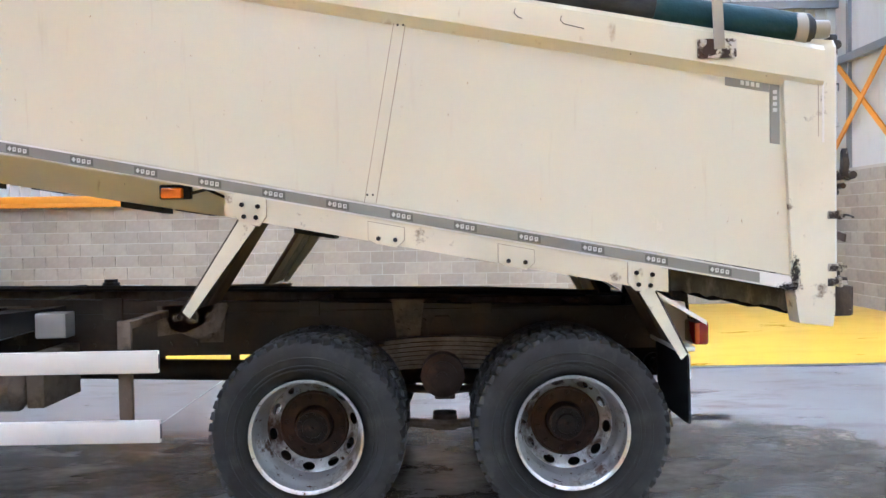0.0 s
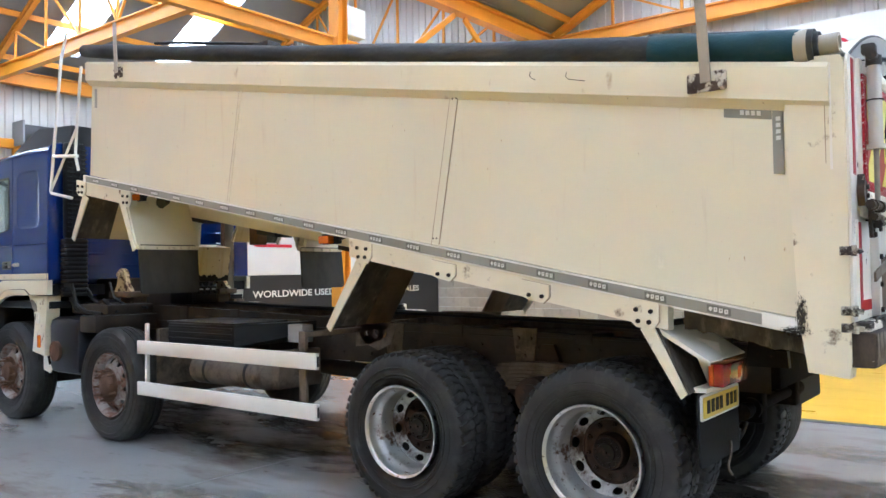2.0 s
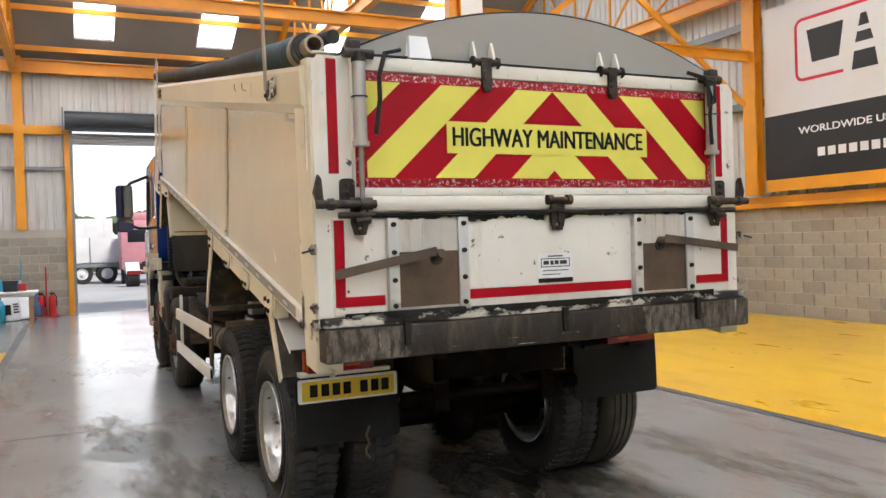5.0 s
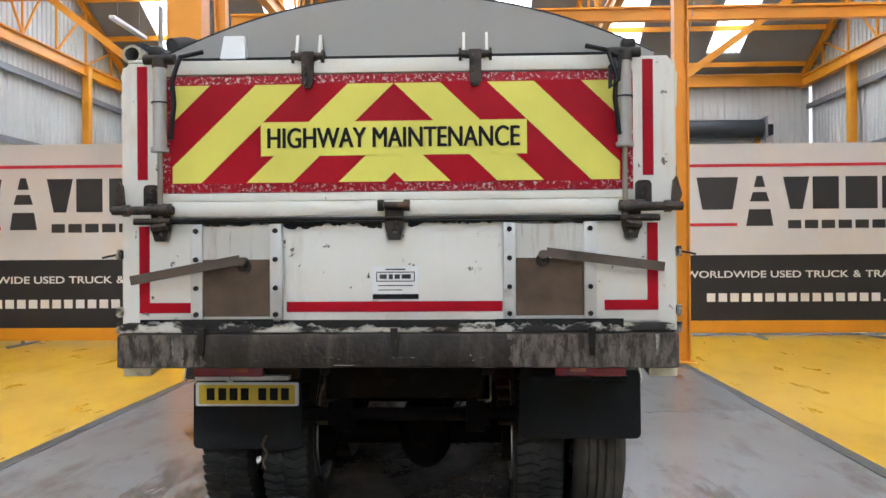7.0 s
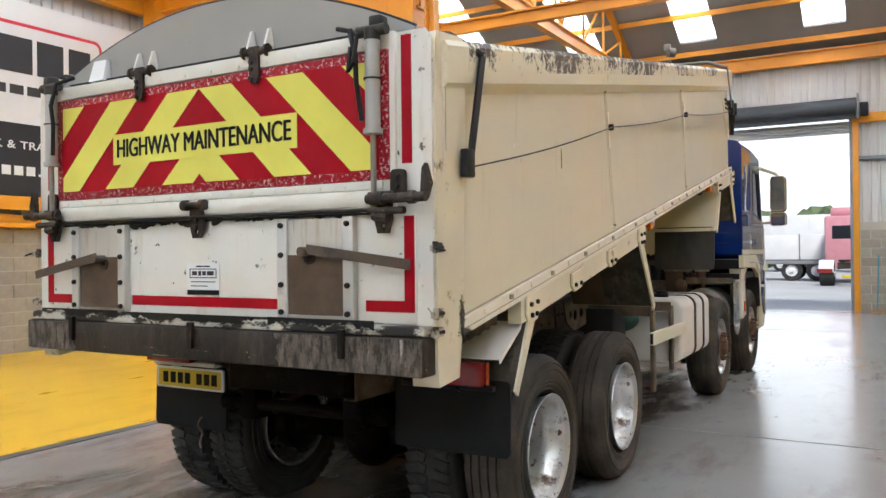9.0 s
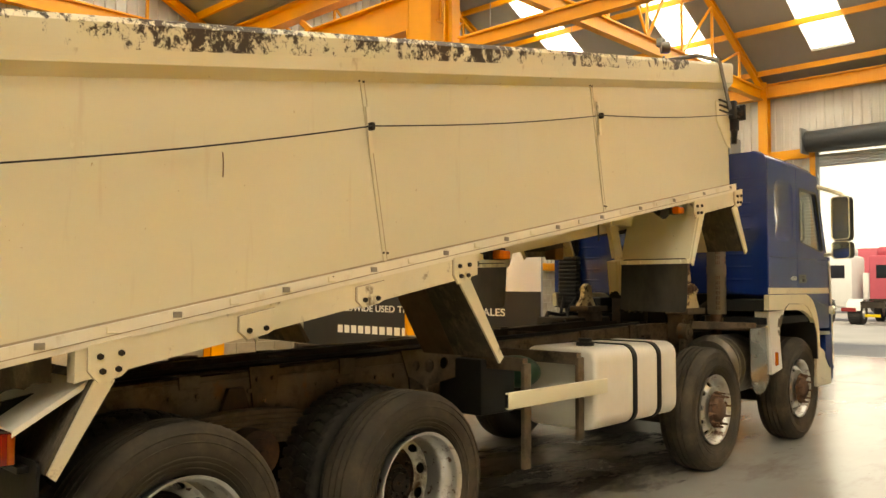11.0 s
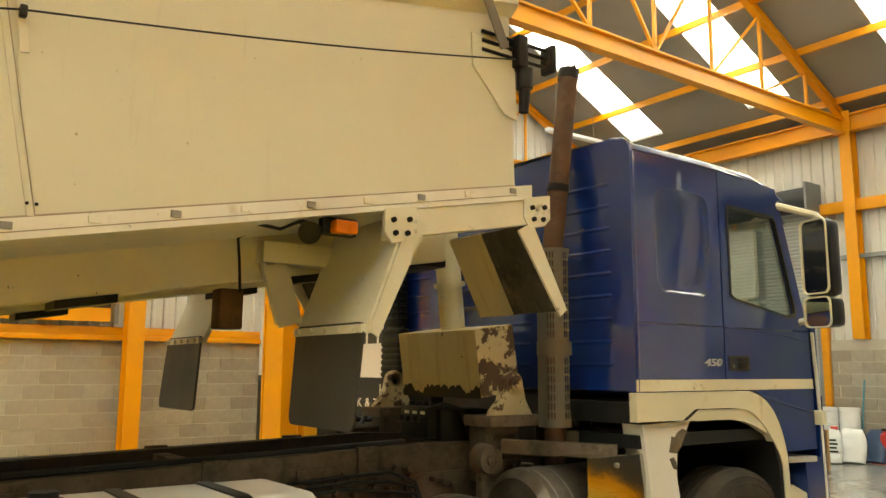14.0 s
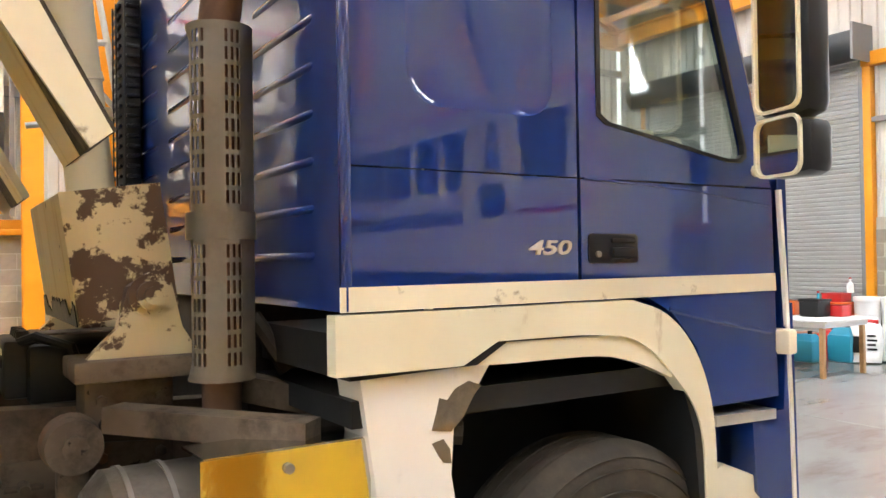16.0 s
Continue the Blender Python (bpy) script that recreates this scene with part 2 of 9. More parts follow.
mud = surface("tar_caked_liner", (0.075, 0.063, 0.050), 0.8, vary=0.4, scale=8, dirt=(0.16, 0.135, 0.10), dirt_lo=0.52,
              dirt_hi=0.72, dirt_scale=14.0, stretch=(1, 1, 0.3), bump=0.012, spec=0.15)
black = surface("black_plastic", (0.018, 0.018, 0.019), 0.45, vary=0.2, bump=0.001, spec=0.2)
dark_steel = surface("dull_stainless", (0.20, 0.175, 0.145), 0.38, 0.8, vary=0.25, dirt=(0.07, 0.05, 0.035), dirt_lo=0.5, dirt_hi=0.75, dirt_scale=4.0, bump=0.001)
black_iron = surface("greasy_black_iron", (0.022, 0.018, 0.016), 0.5, 0.3, vary=0.3, dirt=(0.11, 0.06, 0.035), dirt_lo=0.56,
                     dirt_hi=0.75, dirt_scale=9.0, bump=0.003, spec=0.25)
cream_side = surface("streaked_cream_paint", (0.62, 0.53, 0.34), 0.45, vary=0.08, dirt=(0.42, 0.27, 0.10), dirt_lo=0.55, dirt_hi=0.8, dirt_scale=3.0,
                     stretch=(1, 3, 0.3), bump=0.001, marks=(((0.08, 0.05, 0.035), 14.0, 0.68, 0.70, None),))
ledge = surface("tarred_pale_ledge", (0.56, 0.53, 0.46), 0.6, vary=0.15, dirt=(0.022, 0.017, 0.014), dirt_lo=0.455, dirt_hi=0.52, dirt_scale=9.0, stretch=(1, 0.6, 1.5), bump=0.004)
lever = surface("worn_grey_lever", (0.115, 0.085, 0.062), 0.5, 0.3, vary=0.25, dirt=(0.05, 0.035, 0.025), dirt_lo=0.5, dirt_hi=0.7, bump=0.002)
tar = surface("black_tar", (0.012, 0.011, 0.010), 0.5, vary=0.3, scale=20, bump=0.004, spec=0.25)
cyl_grey = surface("grey_cylinder_paint", (0.43, 0.42, 0.40), 0.4, 0.3, vary=0.12, dirt=(0.2, 0.17, 0.14), dirt_lo=0.6,
                   dirt_hi=0.85, dirt_scale=7.0, bump=0.001)
bar_dirty = surface("scraped_dirty_bar", (0.030, 0.022, 0.017), 0.5, 0.0, vary=0.5, scale=9, dirt=(0.085, 0.064, 0.048),
                    dirt_lo=0.50, dirt_hi=0.72, dirt_scale=9.0, stretch=(1, 1.4, 0.35), bump=0.008,
                    marks=(((0.42, 0.38, 0.32), 34.0, 0.665, 0.69, (1, 0.10, 2.2)), ((0.014, 0.011, 0.009), 3.0, 0.54, 0.66, (1, 1.6, 0.7)),
                           ((0.36, 0.32, 0.27), 26.0, 0.69, 0.72, (1, 0.5, 0.9))), spec=0.3)
bar_end = surface("rough_bare_bar_end", (0.145, 0.122, 0.098), 0.65, 0.1, vary=0.3, scale=12, dirt=(0.035, 0.026, 0.02), dirt_lo=0.44, dirt_hi=0.60,
                  dirt_scale=22.0, stretch=(1, 1.5, 0.5), bump=0.006, marks=(((0.38, 0.345, 0.30), 14.0, 0.63, 0.70, (1, 1.8, 0.22)), ((0.05, 0.03, 0.02), 60.0, 0.6, 0.66, None)), spec=0.3)
pivot_iron = surface("greasy_brown_iron", (0.060, 0.043, 0.033), 0.4, 0.45, vary=0.4, scale=9, dirt=(0.020, 0.016, 0.013), dirt_lo=0.46, dirt_hi=0.60,
                     dirt_scale=14.0, bump=0.004, marks=(((0.22, 0.18, 0.14), 40.0, 0.64, 0.70, None), ((0.14, 0.065, 0.03), 12.0, 0.60, 0.72, None)), spec=0.4)
clamp_steel = surface("stained_clamp_steel", (0.42, 0.39, 0.33), 0.45, 0.4, vary=0.15, dirt=(0.04, 0.03, 0.024), dirt_lo=0.48, dirt_hi=0.56,
                      dirt_scale=16.0, bump=0.002)
white_rail = surface("off_white_gate_rail", (0.68, 0.66, 0.59), 0.38, vary=0.06, scale=3, dirt=(0.36, 0.31, 0.23), dirt_lo=0.58, dirt_hi=0.80, dirt_scale=5.0,
                     stretch=(1, 0.5, 2.0), bump=0.0006, marks=(((0.05, 0.04, 0.03), 45.0, 0.70, 0.73, None),))
chute_alu = surface("streaked_chute_plate", (0.60, 0.59, 0.55), 0.35, 0.35, vary=0.10, dirt=(0.33, 0.26, 0.17), dirt_lo=0.50, dirt_hi=0.75, dirt_scale=5.0,
                    stretch=(1, 3.0, 0.25), bump=0.0008, marks=(((0.14, 0.10, 0.07), 9.0, 0.62, 0.74, (1, 3.0, 0.3)),))
chute_guide_alu = surface("pale_guide_rail", (0.58, 0.58, 0.56), 0.4, 0.35, vary=0.10, dirt=(0.24, 0.20, 0.16), dirt_lo=0.56, dirt_hi=0.75, dirt_scale=7.0, bump=0.0008)
strap_beige = surface("beige_grey_strap", (0.36, 0.32, 0.25), 0.5, 0.1, vary=0.15, dirt=(0.22, 0.18, 0.13), dirt_lo=0.5, dirt_hi=0.8, bump=0.001)
plate_chipped = surface("rusty_chipped_plate", (0.62, 0.58, 0.49), 0.5, vary=0.1, dirt=(0.055, 0.032, 0.02), dirt_lo=0.45, dirt_hi=0.50, dirt_scale=15.0, bump=0.002)
rust_plate = surface("rusted_chute_plate", (0.12, 0.082, 0.055), 0.7, 0.2, vary=0.3, scale=6, dirt=(0.05, 0.035, 0.028),
                     dirt_lo=0.52, dirt_hi=0.8, dirt_scale=4.0, bump=0.002, spec=0.25)
blue = surface("blue_cab_paint", (0.002, 0.021, 0.155), 0.35, vary=0.06, scale=1.0, bump=0.0, coat=1.0, spec=0.12)
blue_dark = surface("dark_trim_plastic", (0.014, 0.015, 0.02), 0.35, vary=0.1, bump=0.0005, spec=0.3)
chrome = surface("polished_steel", (0.55, 0.54, 0.51), 0.10, 1.0, vary=0.05, bump=0.0004, scale=3, dents=0.03)
steel = surface("galvanised_steel", (0.30, 0.28, 0.25), 0.5, 0.6, vary=0.2, dirt=(0.13, 0.09, 0.06), dirt_lo=0.55, dirt_hi=0.8,
                bump=0.002)
guard = surface("grey_heat_guard", (0.20, 0.175, 0.14), 0.55, 0.5, vary=0.2, dirt=(0.11, 0.08, 0.055), dirt_lo=0.5,
                dirt_hi=0.8, bump=0.002)
tarp = surface("dusty_black_tarpaulin", (0.035, 0.036, 0.037), 0.7, vary=0.3, scale=2, fine=26, dents=0.05, dirt=(0.085, 0.082, 0.078),
               dirt_lo=0.5, dirt_hi=0.8, dirt_scale=5, stretch=(0.3, 1, 1), bump=0.010, spec=0.2)
tarp_green = surface("teal_tarpaulin", (0.012, 0.048, 0.060), 0.6, vary=0.4, fine=22, dents=0.05, dirt=(0.05, 0.055, 0.055), dirt_lo=0.5,
                     dirt_hi=0.75, dirt_scale=4, stretch=(0.4, 1, 1), bump=0.010, spec=0.2)
dome_grey = surface("grey_vinyl_sheet", (0.305, 0.295, 0.275), 0.5, vary=0.05, bump=0.0005)
red = surface("red_reflective_sheet", (0.36, 0.004, 0.014), 0.35, vary=0.12, scale=3, bump=0.0005, spec=0.15)
red_speck = surface("scuffed_red_tape", (0.34, 0.012, 0.025), 0.4, vary=0.12, dirt=(0.62, 0.52, 0.5), dirt_lo=0.55, dirt_hi=0.59,
                    dirt_scale=75.0, bump=0.0008, spec=0.15)
yellow = surface("yellow_reflective_sheet", (0.72, 0.68, 0.13), 0.35, vary=0.06, scale=3, bump=0.0005, spec=0.2)
plate_yellow = surface("yellow_plate", (0.62, 0.44, 0.02), 0.3, vary=0.05, bump=0.0)
ink = surface("black_lettering", (0.015, 0.015, 0.015), 0.45, vary=0.05, bump=0.0, spec=0.1)
tape = surface("grey_marking_tape", (0.25, 0.245, 0.21), 0.4, vary=0.08, bump=0.0)
tape_dark = surface("dark_tape_print", (0.13, 0.125, 0.105), 0.4, vary=0.08, bump=0.0)
tape_mark = surface("white_tape_print", (0.62, 0.61, 0.57), 0.4, vary=0.03, bump=0.0)
amber = surface("amber_lens", (0.75, 0.17, 0.01), 0.2, vary=0.15, scale=20, bump=0.001, coat=0.5)
red_lens = surface("red_lens", (0.22, 0.008, 0.008), 0.2, vary=0.15, scale=20, bump=0.001, coat=0.5)
dim_amber = surface("dim_orange_lens", (0.42, 0.055, 0.008), 0.2, vary=0.15, scale=20, bump=0.001, coat=0.5)
orange = surface("orange_steel_paint", (0.76, 0.31, 0.012), 0.42, vary=0.08, scale=1.2, dirt=(0.45, 0.16, 0.02), dirt_lo=0.62,
                 dirt_hi=0.9, bump=0.0008)
block = surface("concrete_block", (0.36, 0.325, 0.265), 0.9, vary=0.14, scale=6, fine=90, bump=0.006, random_object=0.13)
block_rest = surface("concrete_block_far", (0.36, 0.325, 0.265), 0.9, vary=0.14, scale=6, fine=90, bump=0.006, island=0.13)
mortar = surface("mortar", (0.50, 0.47, 0.40), 0.95, vary=0.1, bump=0.003)
cladding = surface("white_cladding", (0.60, 0.60, 0.57), 0.5, vary=0.06, scale=0.7, bump=0.0003, dirt=(0.42, 0.40, 0.36),
                   dirt_lo=0.55, dirt_hi=0.9, dirt_scale=0.9, stretch=(1, 1, 0.3))
roofing = surface("grey_roof_lining", (0.29, 0.28, 0.262), 0.75, vary=0.08, scale=0.8, bump=0.001)
grey_steel = surface("grey_purlin", (0.26, 0.27, 0.28), 0.5, 0.3, vary=0.1, bump=0.0005)
shutter = surface("roller_shutter_grey", (0.42, 0.44, 0.44), 0.45, 0.3, vary=0.05, bump=0.0003)
shutter_dark = surface("roller_housing", (0.035, 0.04, 0.045), 0.5, vary=0.1, bump=0.0005)
silver_vinyl = surface("silver_banner_vinyl", (0.70, 0.70, 0.69), 0.36, 0.05, vary=0.05, scale=0.6, fine=25, bump=0.0006)
dark_vinyl = surface("charcoal_banner_vinyl", (0.035, 0.034, 0.035), 0.4, vary=0.08, bump=0.0003, spec=0.25)
logo_dark = surface("charcoal_print", (0.05, 0.05, 0.052), 0.45, vary=0.05, bump=0.0, spec=0.2)
logo_red = surface("red_print", (0.62, 0.025, 0.05), 0.4, vary=0.03, bump=0.0)
logo_white = surface("white_print", (0.80, 0.80, 0.78), 0.4, vary=0.03, bump=0.0)
orange_vinyl = surface("orange_banner_vinyl", (0.78, 0.33, 0.015), 0.4, vary=0.04, bump=0.0003)
wood = surface("pale_wood", (0.42, 0.24, 0.10), 0.5, vary=0.2, scale=5, bump=0.001)
sheet_grey = surface("grey_dust_sheet", (0.20, 0.21, 0.23), 0.7, vary=0.2, scale=6, bump=0.006)
plastic_white = surface("white_plastic", (0.74, 0.75, 0.75), 0.4, vary=0.04, bump=0.0003)
plastic_blue = surface("blue_plastic", (0.02, 0.28, 0.42), 0.35, vary=0.05, bump=0.0003)
plastic_red = surface("red_plastic", (0.50, 0.02, 0.02), 0.35, vary=0.08, bump=0.0003)
plastic_orange = surface("orange_plastic", (0.65, 0.12, 0.02), 0.4, vary=0.08, bump=0.0003)
plastic_blue_dark = surface("dark_blue_sack_plastic", (0.035, 0.07, 0.15), 0.45, vary=0.15, bump=0.002)
plastic_green = surface("green_plastic", (0.012, 0.07, 0.035), 0.4, vary=0.1, bump=0.0005)
leaf_far = surface("far_foliage", (0.13, 0.17, 0.08), 0.9, vary=0.4, scale=1.0, bump=0.05)
yard = surface("pale_yard_concrete", (0.42, 0.42, 0.41), 0.85, vary=0.12, scale=0.4, bump=0.003)
truck_red = surface("faded_red_curtain", (0.55, 0.10, 0.14), 0.6, vary=0.1, bump=0.001)
truck_pink = surface("sun_bleached_pink_paint", (0.62, 0.27, 0.30), 0.5, vary=0.12, bump=0.001)
crane_purple = surface("purple_crane_paint", (0.30, 0.05, 0.16), 0.45, vary=0.1, bump=0.001)
truck_white = surface("white_lorry_paint", (0.75, 0.75, 0.74), 0.35, vary=0.05, bump=0.0)


def floor_material(name, base, dark, stain, rough, scuff):
    """Sealed concrete or floor paint with tyre scuffs, broad stains and worn gloss."""
    m = bpy.data.materials.new(name)
    m.use_nodes = True
    nt = m.node_tree
    b = nt.nodes["Principled BSDF"]
    big, mid = noise_tex(nt, 0.35, 6.0, 0.6), noise_tex(nt, 1.6, 8.0, 0.65, (0.5, 1.4, 1))
    fine = noise_tex(nt, 60, 3.0)
    spots = noise_tex(nt, 5.0, 10.0, 0.75)
    col = mix(nt, ramp(nt, big, 0.35, 0.7), base, dark)
    col = mix(nt, ramp(nt, mid, 0.52, 0.72, (0, 0, 0), (scuff, scuff, scuff)), col, stain)
    col = mix(nt, ramp(nt, spots, 0.62, 0.7, (0, 0, 0), (scuff, scuff, scuff)), col, tuple(c * 0.5 for c in stain))
    col = mix(nt, ramp(nt, fine, 0.4, 0.8, (0, 0, 0), (0.2, 0.2, 0.2)), col, dark)
    nt.links.new(col, b.inputs["Base Color"])
    mr = nt.nodes.new("ShaderNodeMapRange")
    mr.inputs[3].default_value, mr.inputs[4].default_value = rough, rough * 2.0
    nt.links.new(mid, mr.inputs[0])
    nt.links.new(mr.outputs[0], b.inputs["Roughness"])
    bp = node(nt, "ShaderNodeBump", Strength=0.3, Distance=0.002)
    nt.links.new(mid, bp.inputs["Height"])
    nt.links.new(bp.outputs[0], b.inputs["Normal"])
    return m


concrete = floor_material("sealed_grey_floor", (0.25, 0.248, 0.242), (0.19, 0.18, 0.165), (0.115, 0.09, 0.068), 0.15, 0.8)
floor_yellow = floor_material("yellow_floor_paint", (0.74, 0.43, 0.02), (0.62, 0.34, 0.015), (0.40, 0.22, 0.02), 0.2, 0.35)
floor_line = floor_material("dark_grey_floor_line", (0.10, 0.10, 0.10), (0.075, 0.072, 0.07), (0.05, 0.045, 0.04), 0.25, 0.4)


def glass_material():
    m = bpy.data.materials.new("window_glass")
    m.use_nodes = True
    nt = m.node_tree
    nt.nodes.remove(nt.nodes["Principled BSDF"])
    tr = nt.nodes.new("ShaderNodeBsdfTransparent")
    tr.inputs[0].default_value = (0.86, 0.90, 0.88, 1)
    gl = nt.nodes.new("ShaderNodeBsdfGlossy")
    gl.inputs["Roughness"].default_value = 0.02
    fr = node(nt, "ShaderNodeLayerWeight", Blend=0.22)
    mx = nt.nodes.new("ShaderNodeMixShader")
    nt.links.new(fr.outputs["Facing"], mx.inputs[0])
    nt.links.new(tr.outputs[0], mx.inputs[1])
    nt.links.new(gl.outputs[0], mx.inputs[2])
    nt.links.new(mx.outputs[0], nt.nodes["Material Output"].inputs[0])
    return m


def rooflight_material():
    m = bpy.data.materials.new("translucent_rooflight")
    m.use_nodes = True
    nt = m.node_tree
    nt.nodes.remove(nt.nodes["Principled BSDF"])
    tr = nt.nodes.new("ShaderNodeBsdfTransparent")
    tr.inputs[0].default_value = (0.95, 0.96, 0.97, 1)
    tl = nt.nodes.new("ShaderNodeBsdfTranslucent")
    tl.inputs[0].default_value = (0.85, 0.87, 0.88, 1)
    mx = nt.nodes.new("ShaderNodeMixShader")
    mx.inputs[0].default_value = 0.8
    nt.links.new(tr.outputs[0], mx.inputs[1])
    nt.links.new(tl.outputs[0], mx.inputs[2])
    nt.links.new(mx.outputs[0], nt.nodes["Material Output"].inputs[0])
    return m


glass = glass_material()
rooflight_sheet = rooflight_material()
mirror_glass = surface("mirror_glass", (0.85, 0.86, 0.86), 0.02, 1.0, vary=0.01, bump=0.0)

# ---- mesh helpers ----
def finish(name, bm, material, smooth=0.0):
    me = bpy.data.meshes.new(name)
    bmesh.ops.recalc_face_normals(bm, faces=bm.faces[:])
    bm.to_mesh(me)
    bm.free()
    me.materials.append(material)
    if smooth:
        me.shade_smooth()
        me.set_sharp_from_angle(angle=radians(smooth))
    return me


def thing(name, at=(0, 0, 0), label="", category="", group="", kind=""):
    ob = new(name)
    ob.location = at
    return tagged(ob, label, category, group, kind)


def part(name, bm, material, parent, label="", smooth=35.0, at=None):
    """One mesh in world coordinates under a thing or a part; `at` moves it."""
    me = bm if isinstance(bm, bpy.types.Mesh) else finish(name, bm, material, smooth)
    ob = new(name, me)
    ob.parent = parent
    ob.matrix_parent_inverse = parent.matrix_basis.inverted() if parent.parent is None else Matrix()
    if at is not None:
        ob.matrix_basis = at
        if parent.parent is not None:
            ob.matrix_basis = at
    return tagged(ob, label)


def solid(name, bm, material, label, category, kind="", group="", smooth=35.0):
    ob = new(name, finish(name, bm, material, smooth))
    return tagged(ob, label, category, group, kind)


def B():
    return bmesh.new()


def box(bm, x0, y0, z0, x1, y1, z1, bevel=0.0, m=None):
    c = Matrix.Translation(((x0 + x1) / 2, (y0 + y1) / 2, (z0 + z1) / 2)) @ Matrix.Diagonal((abs(x1 - x0), abs(y1 - y0), abs(z1 - z0), 1))
    t = bmesh.new()
    bmesh.ops.create_cube(t, size=1.0, matrix=c)
    if bevel:
        bmesh.ops.bevel(t, geom=t.edges[:], offset=bevel, segments=2, profile=0.5, affect="EDGES")
    join(bm, t, m)
    return bm


def join(bm, t, m=None):
    if m is not None:
        t.transform(m)
    me = bpy.data.meshes.new("tmp")
    t.to_mesh(me)
    t.free()
    bm.from_mesh(me)
    bpy.data.meshes.remove(me)


def plate(bm, outer, holes, place, depth):
    """A flat plate with holes: 2D outlines, `place(u, v, d)` gives the 3D point, d from 0 to depth."""
    t = bmesh.new()
    rings = []
    for ring in (outer, *holes):
        vs = [t.verts.new((u, v, 0)) for u, v in ring]
        rings.append(vs)
        for a, b in zip(vs, vs[1:] + vs[:1]):
            t.edges.new((a, b))
    bmesh.ops.triangle_fill(t, use_beauty=True, use_dissolve=False, edges=t.edges[:])
    top = {v: t.verts.new((v.co.x, v.co.y, 1)) for v in t.verts[:]}
    for f in t.faces[:]:
        t.faces.new([top[v] for v in reversed(f.verts)])
    for vs in rings:
        for a, b in zip(vs, vs[1:] + vs[:1]):
            t.faces.new((a, b, top[b], top[a]))
    for v in t.verts:
        v.co = Vector(place(v.co.x, v.co.y, v.co.z * depth))
    join(bm, t)
    return bm


def xz(y):
    return lambda u, v, d: (u, y + d, v)


def yz(x):
    return lambda u, v, d: (x + d, u, v)


def xy(z):
    return lambda u, v, d: (u, v, z + d)


def rounded(x0, y0, x1, y1, r, n=5):
    out = []
    for cx, cy, a0 in ((x1 - r, y1 - r, 0), (x0 + r, y1 - r, 90), (x0 + r, y0 + r, 180), (x1 - r, y0 + r, 270)):
        for i in range(n + 1):
            a = radians(a0 + 90 * i / n)
            out.append((cx + r * math.cos(a), cy + r * math.sin(a)))
    return out


def circle(cx, cy, r, n=16):
    return [(cx + r * math.cos(2 * math.pi * i / n), cy + r * math.sin(2 * math.pi * i / n)) for i in range(n)]


def cyl(bm, p0, p1, r, r2=None, n=16, caps=True):
    p0, p1 = Vector(p0), Vector(p1)
    d = p1 - p0
    m = Matrix.Translation((p0 + p1) / 2) @ d.to_track_quat("Z", "Y").to_matrix().to_4x4()
    bmesh.ops.create_cone(bm, cap_ends=caps, segments=n, radius1=r, radius2=r if r2 is None else r2, depth=d.length, matrix=m)
    return bm


def tube(bm, pts, r, n=8, closed=False):
    pts = [Vector(p) for p in pts]
    rings = []
    ref = None
    for i, p in enumerate(pts):
        a = pts[max(i - 1, 0)]
        b = pts[min(i + 1, len(pts) - 1)]
        d = (b - a).normalized()
        if ref is None:
            ref = d.orthogonal().normalized()
        ref = (ref - d * ref.dot(d)).normalized()
        side = d.cross(ref)
        rr = r[i] if isinstance(r, (list, tuple)) else r
        rings.append([bm.verts.new(p + rr * (math.cos(2 * math.pi * k / n) * ref + math.sin(2 * math.pi * k / n) * side)) for k in range(n)])
    for a, b in zip(rings, rings[1:]):
        for k in range(n):
            bm.faces.new((a[k], a[(k + 1) % n], b[(k + 1) % n], b[k]))
    bm.faces.new(rings[0][::-1])
    bm.faces.new(rings[-1])
    return bm


def beam(bm, p0, p1, w, h, up=(0, 0, 1)):
    """A rectangular bar between two points, w across and h along `up`."""
    p0, p1 = Vector(p0), Vector(p1)
    d = (p1 - p0).normalized()
    side = d.cross(Vector(up)).normalized()
    top = side.cross(d)
    vs = []
    for p in (p0, p1):
        vs.append([bm.verts.new(p + side * a * w / 2 + top * b * h / 2) for a, b in ((-1, -1), (1, -1), (1, 1), (-1, 1))])
    a, b = vs
    for k in range(4):
        bm.faces.new((a[k], a[(k + 1) % 4], b[(k + 1) % 4], b[k]))
    bm.faces.new(a[::-1])
    bm.faces.new(b)
    return bm


def i_beam(bm, p0, p1, w, h, t=0.02, up=(0, 0, 1)):
    p0, p1, u = Vector(p0), Vector(p1), Vector(up)
    d = (p1 - p0).normalized()
    top = d.cross(u).normalized().cross(d)
    beam(bm, p0 + top * (h / 2 - t / 2), p1 + top * (h / 2 - t / 2), w, t, up)
    beam(bm, p0 - top * (h / 2 - t / 2), p1 - top * (h / 2 - t / 2), w, t, up)
    beam(bm, p0, p1, t, h - 2 * t, up)
    return bm


def loft(bm, a, b, caps=True):
    va, vb = [bm.verts.new(p) for p in a], [bm.verts.new(p) for p in b]
    n = len(a)
    for k in range(n):
        bm.faces.new((va[k], va[(k + 1) % n], vb[(k + 1) % n], vb[k]))
    if caps:
        bm.faces.new(va[::-1])
        bm.faces.new(vb)
    return bm


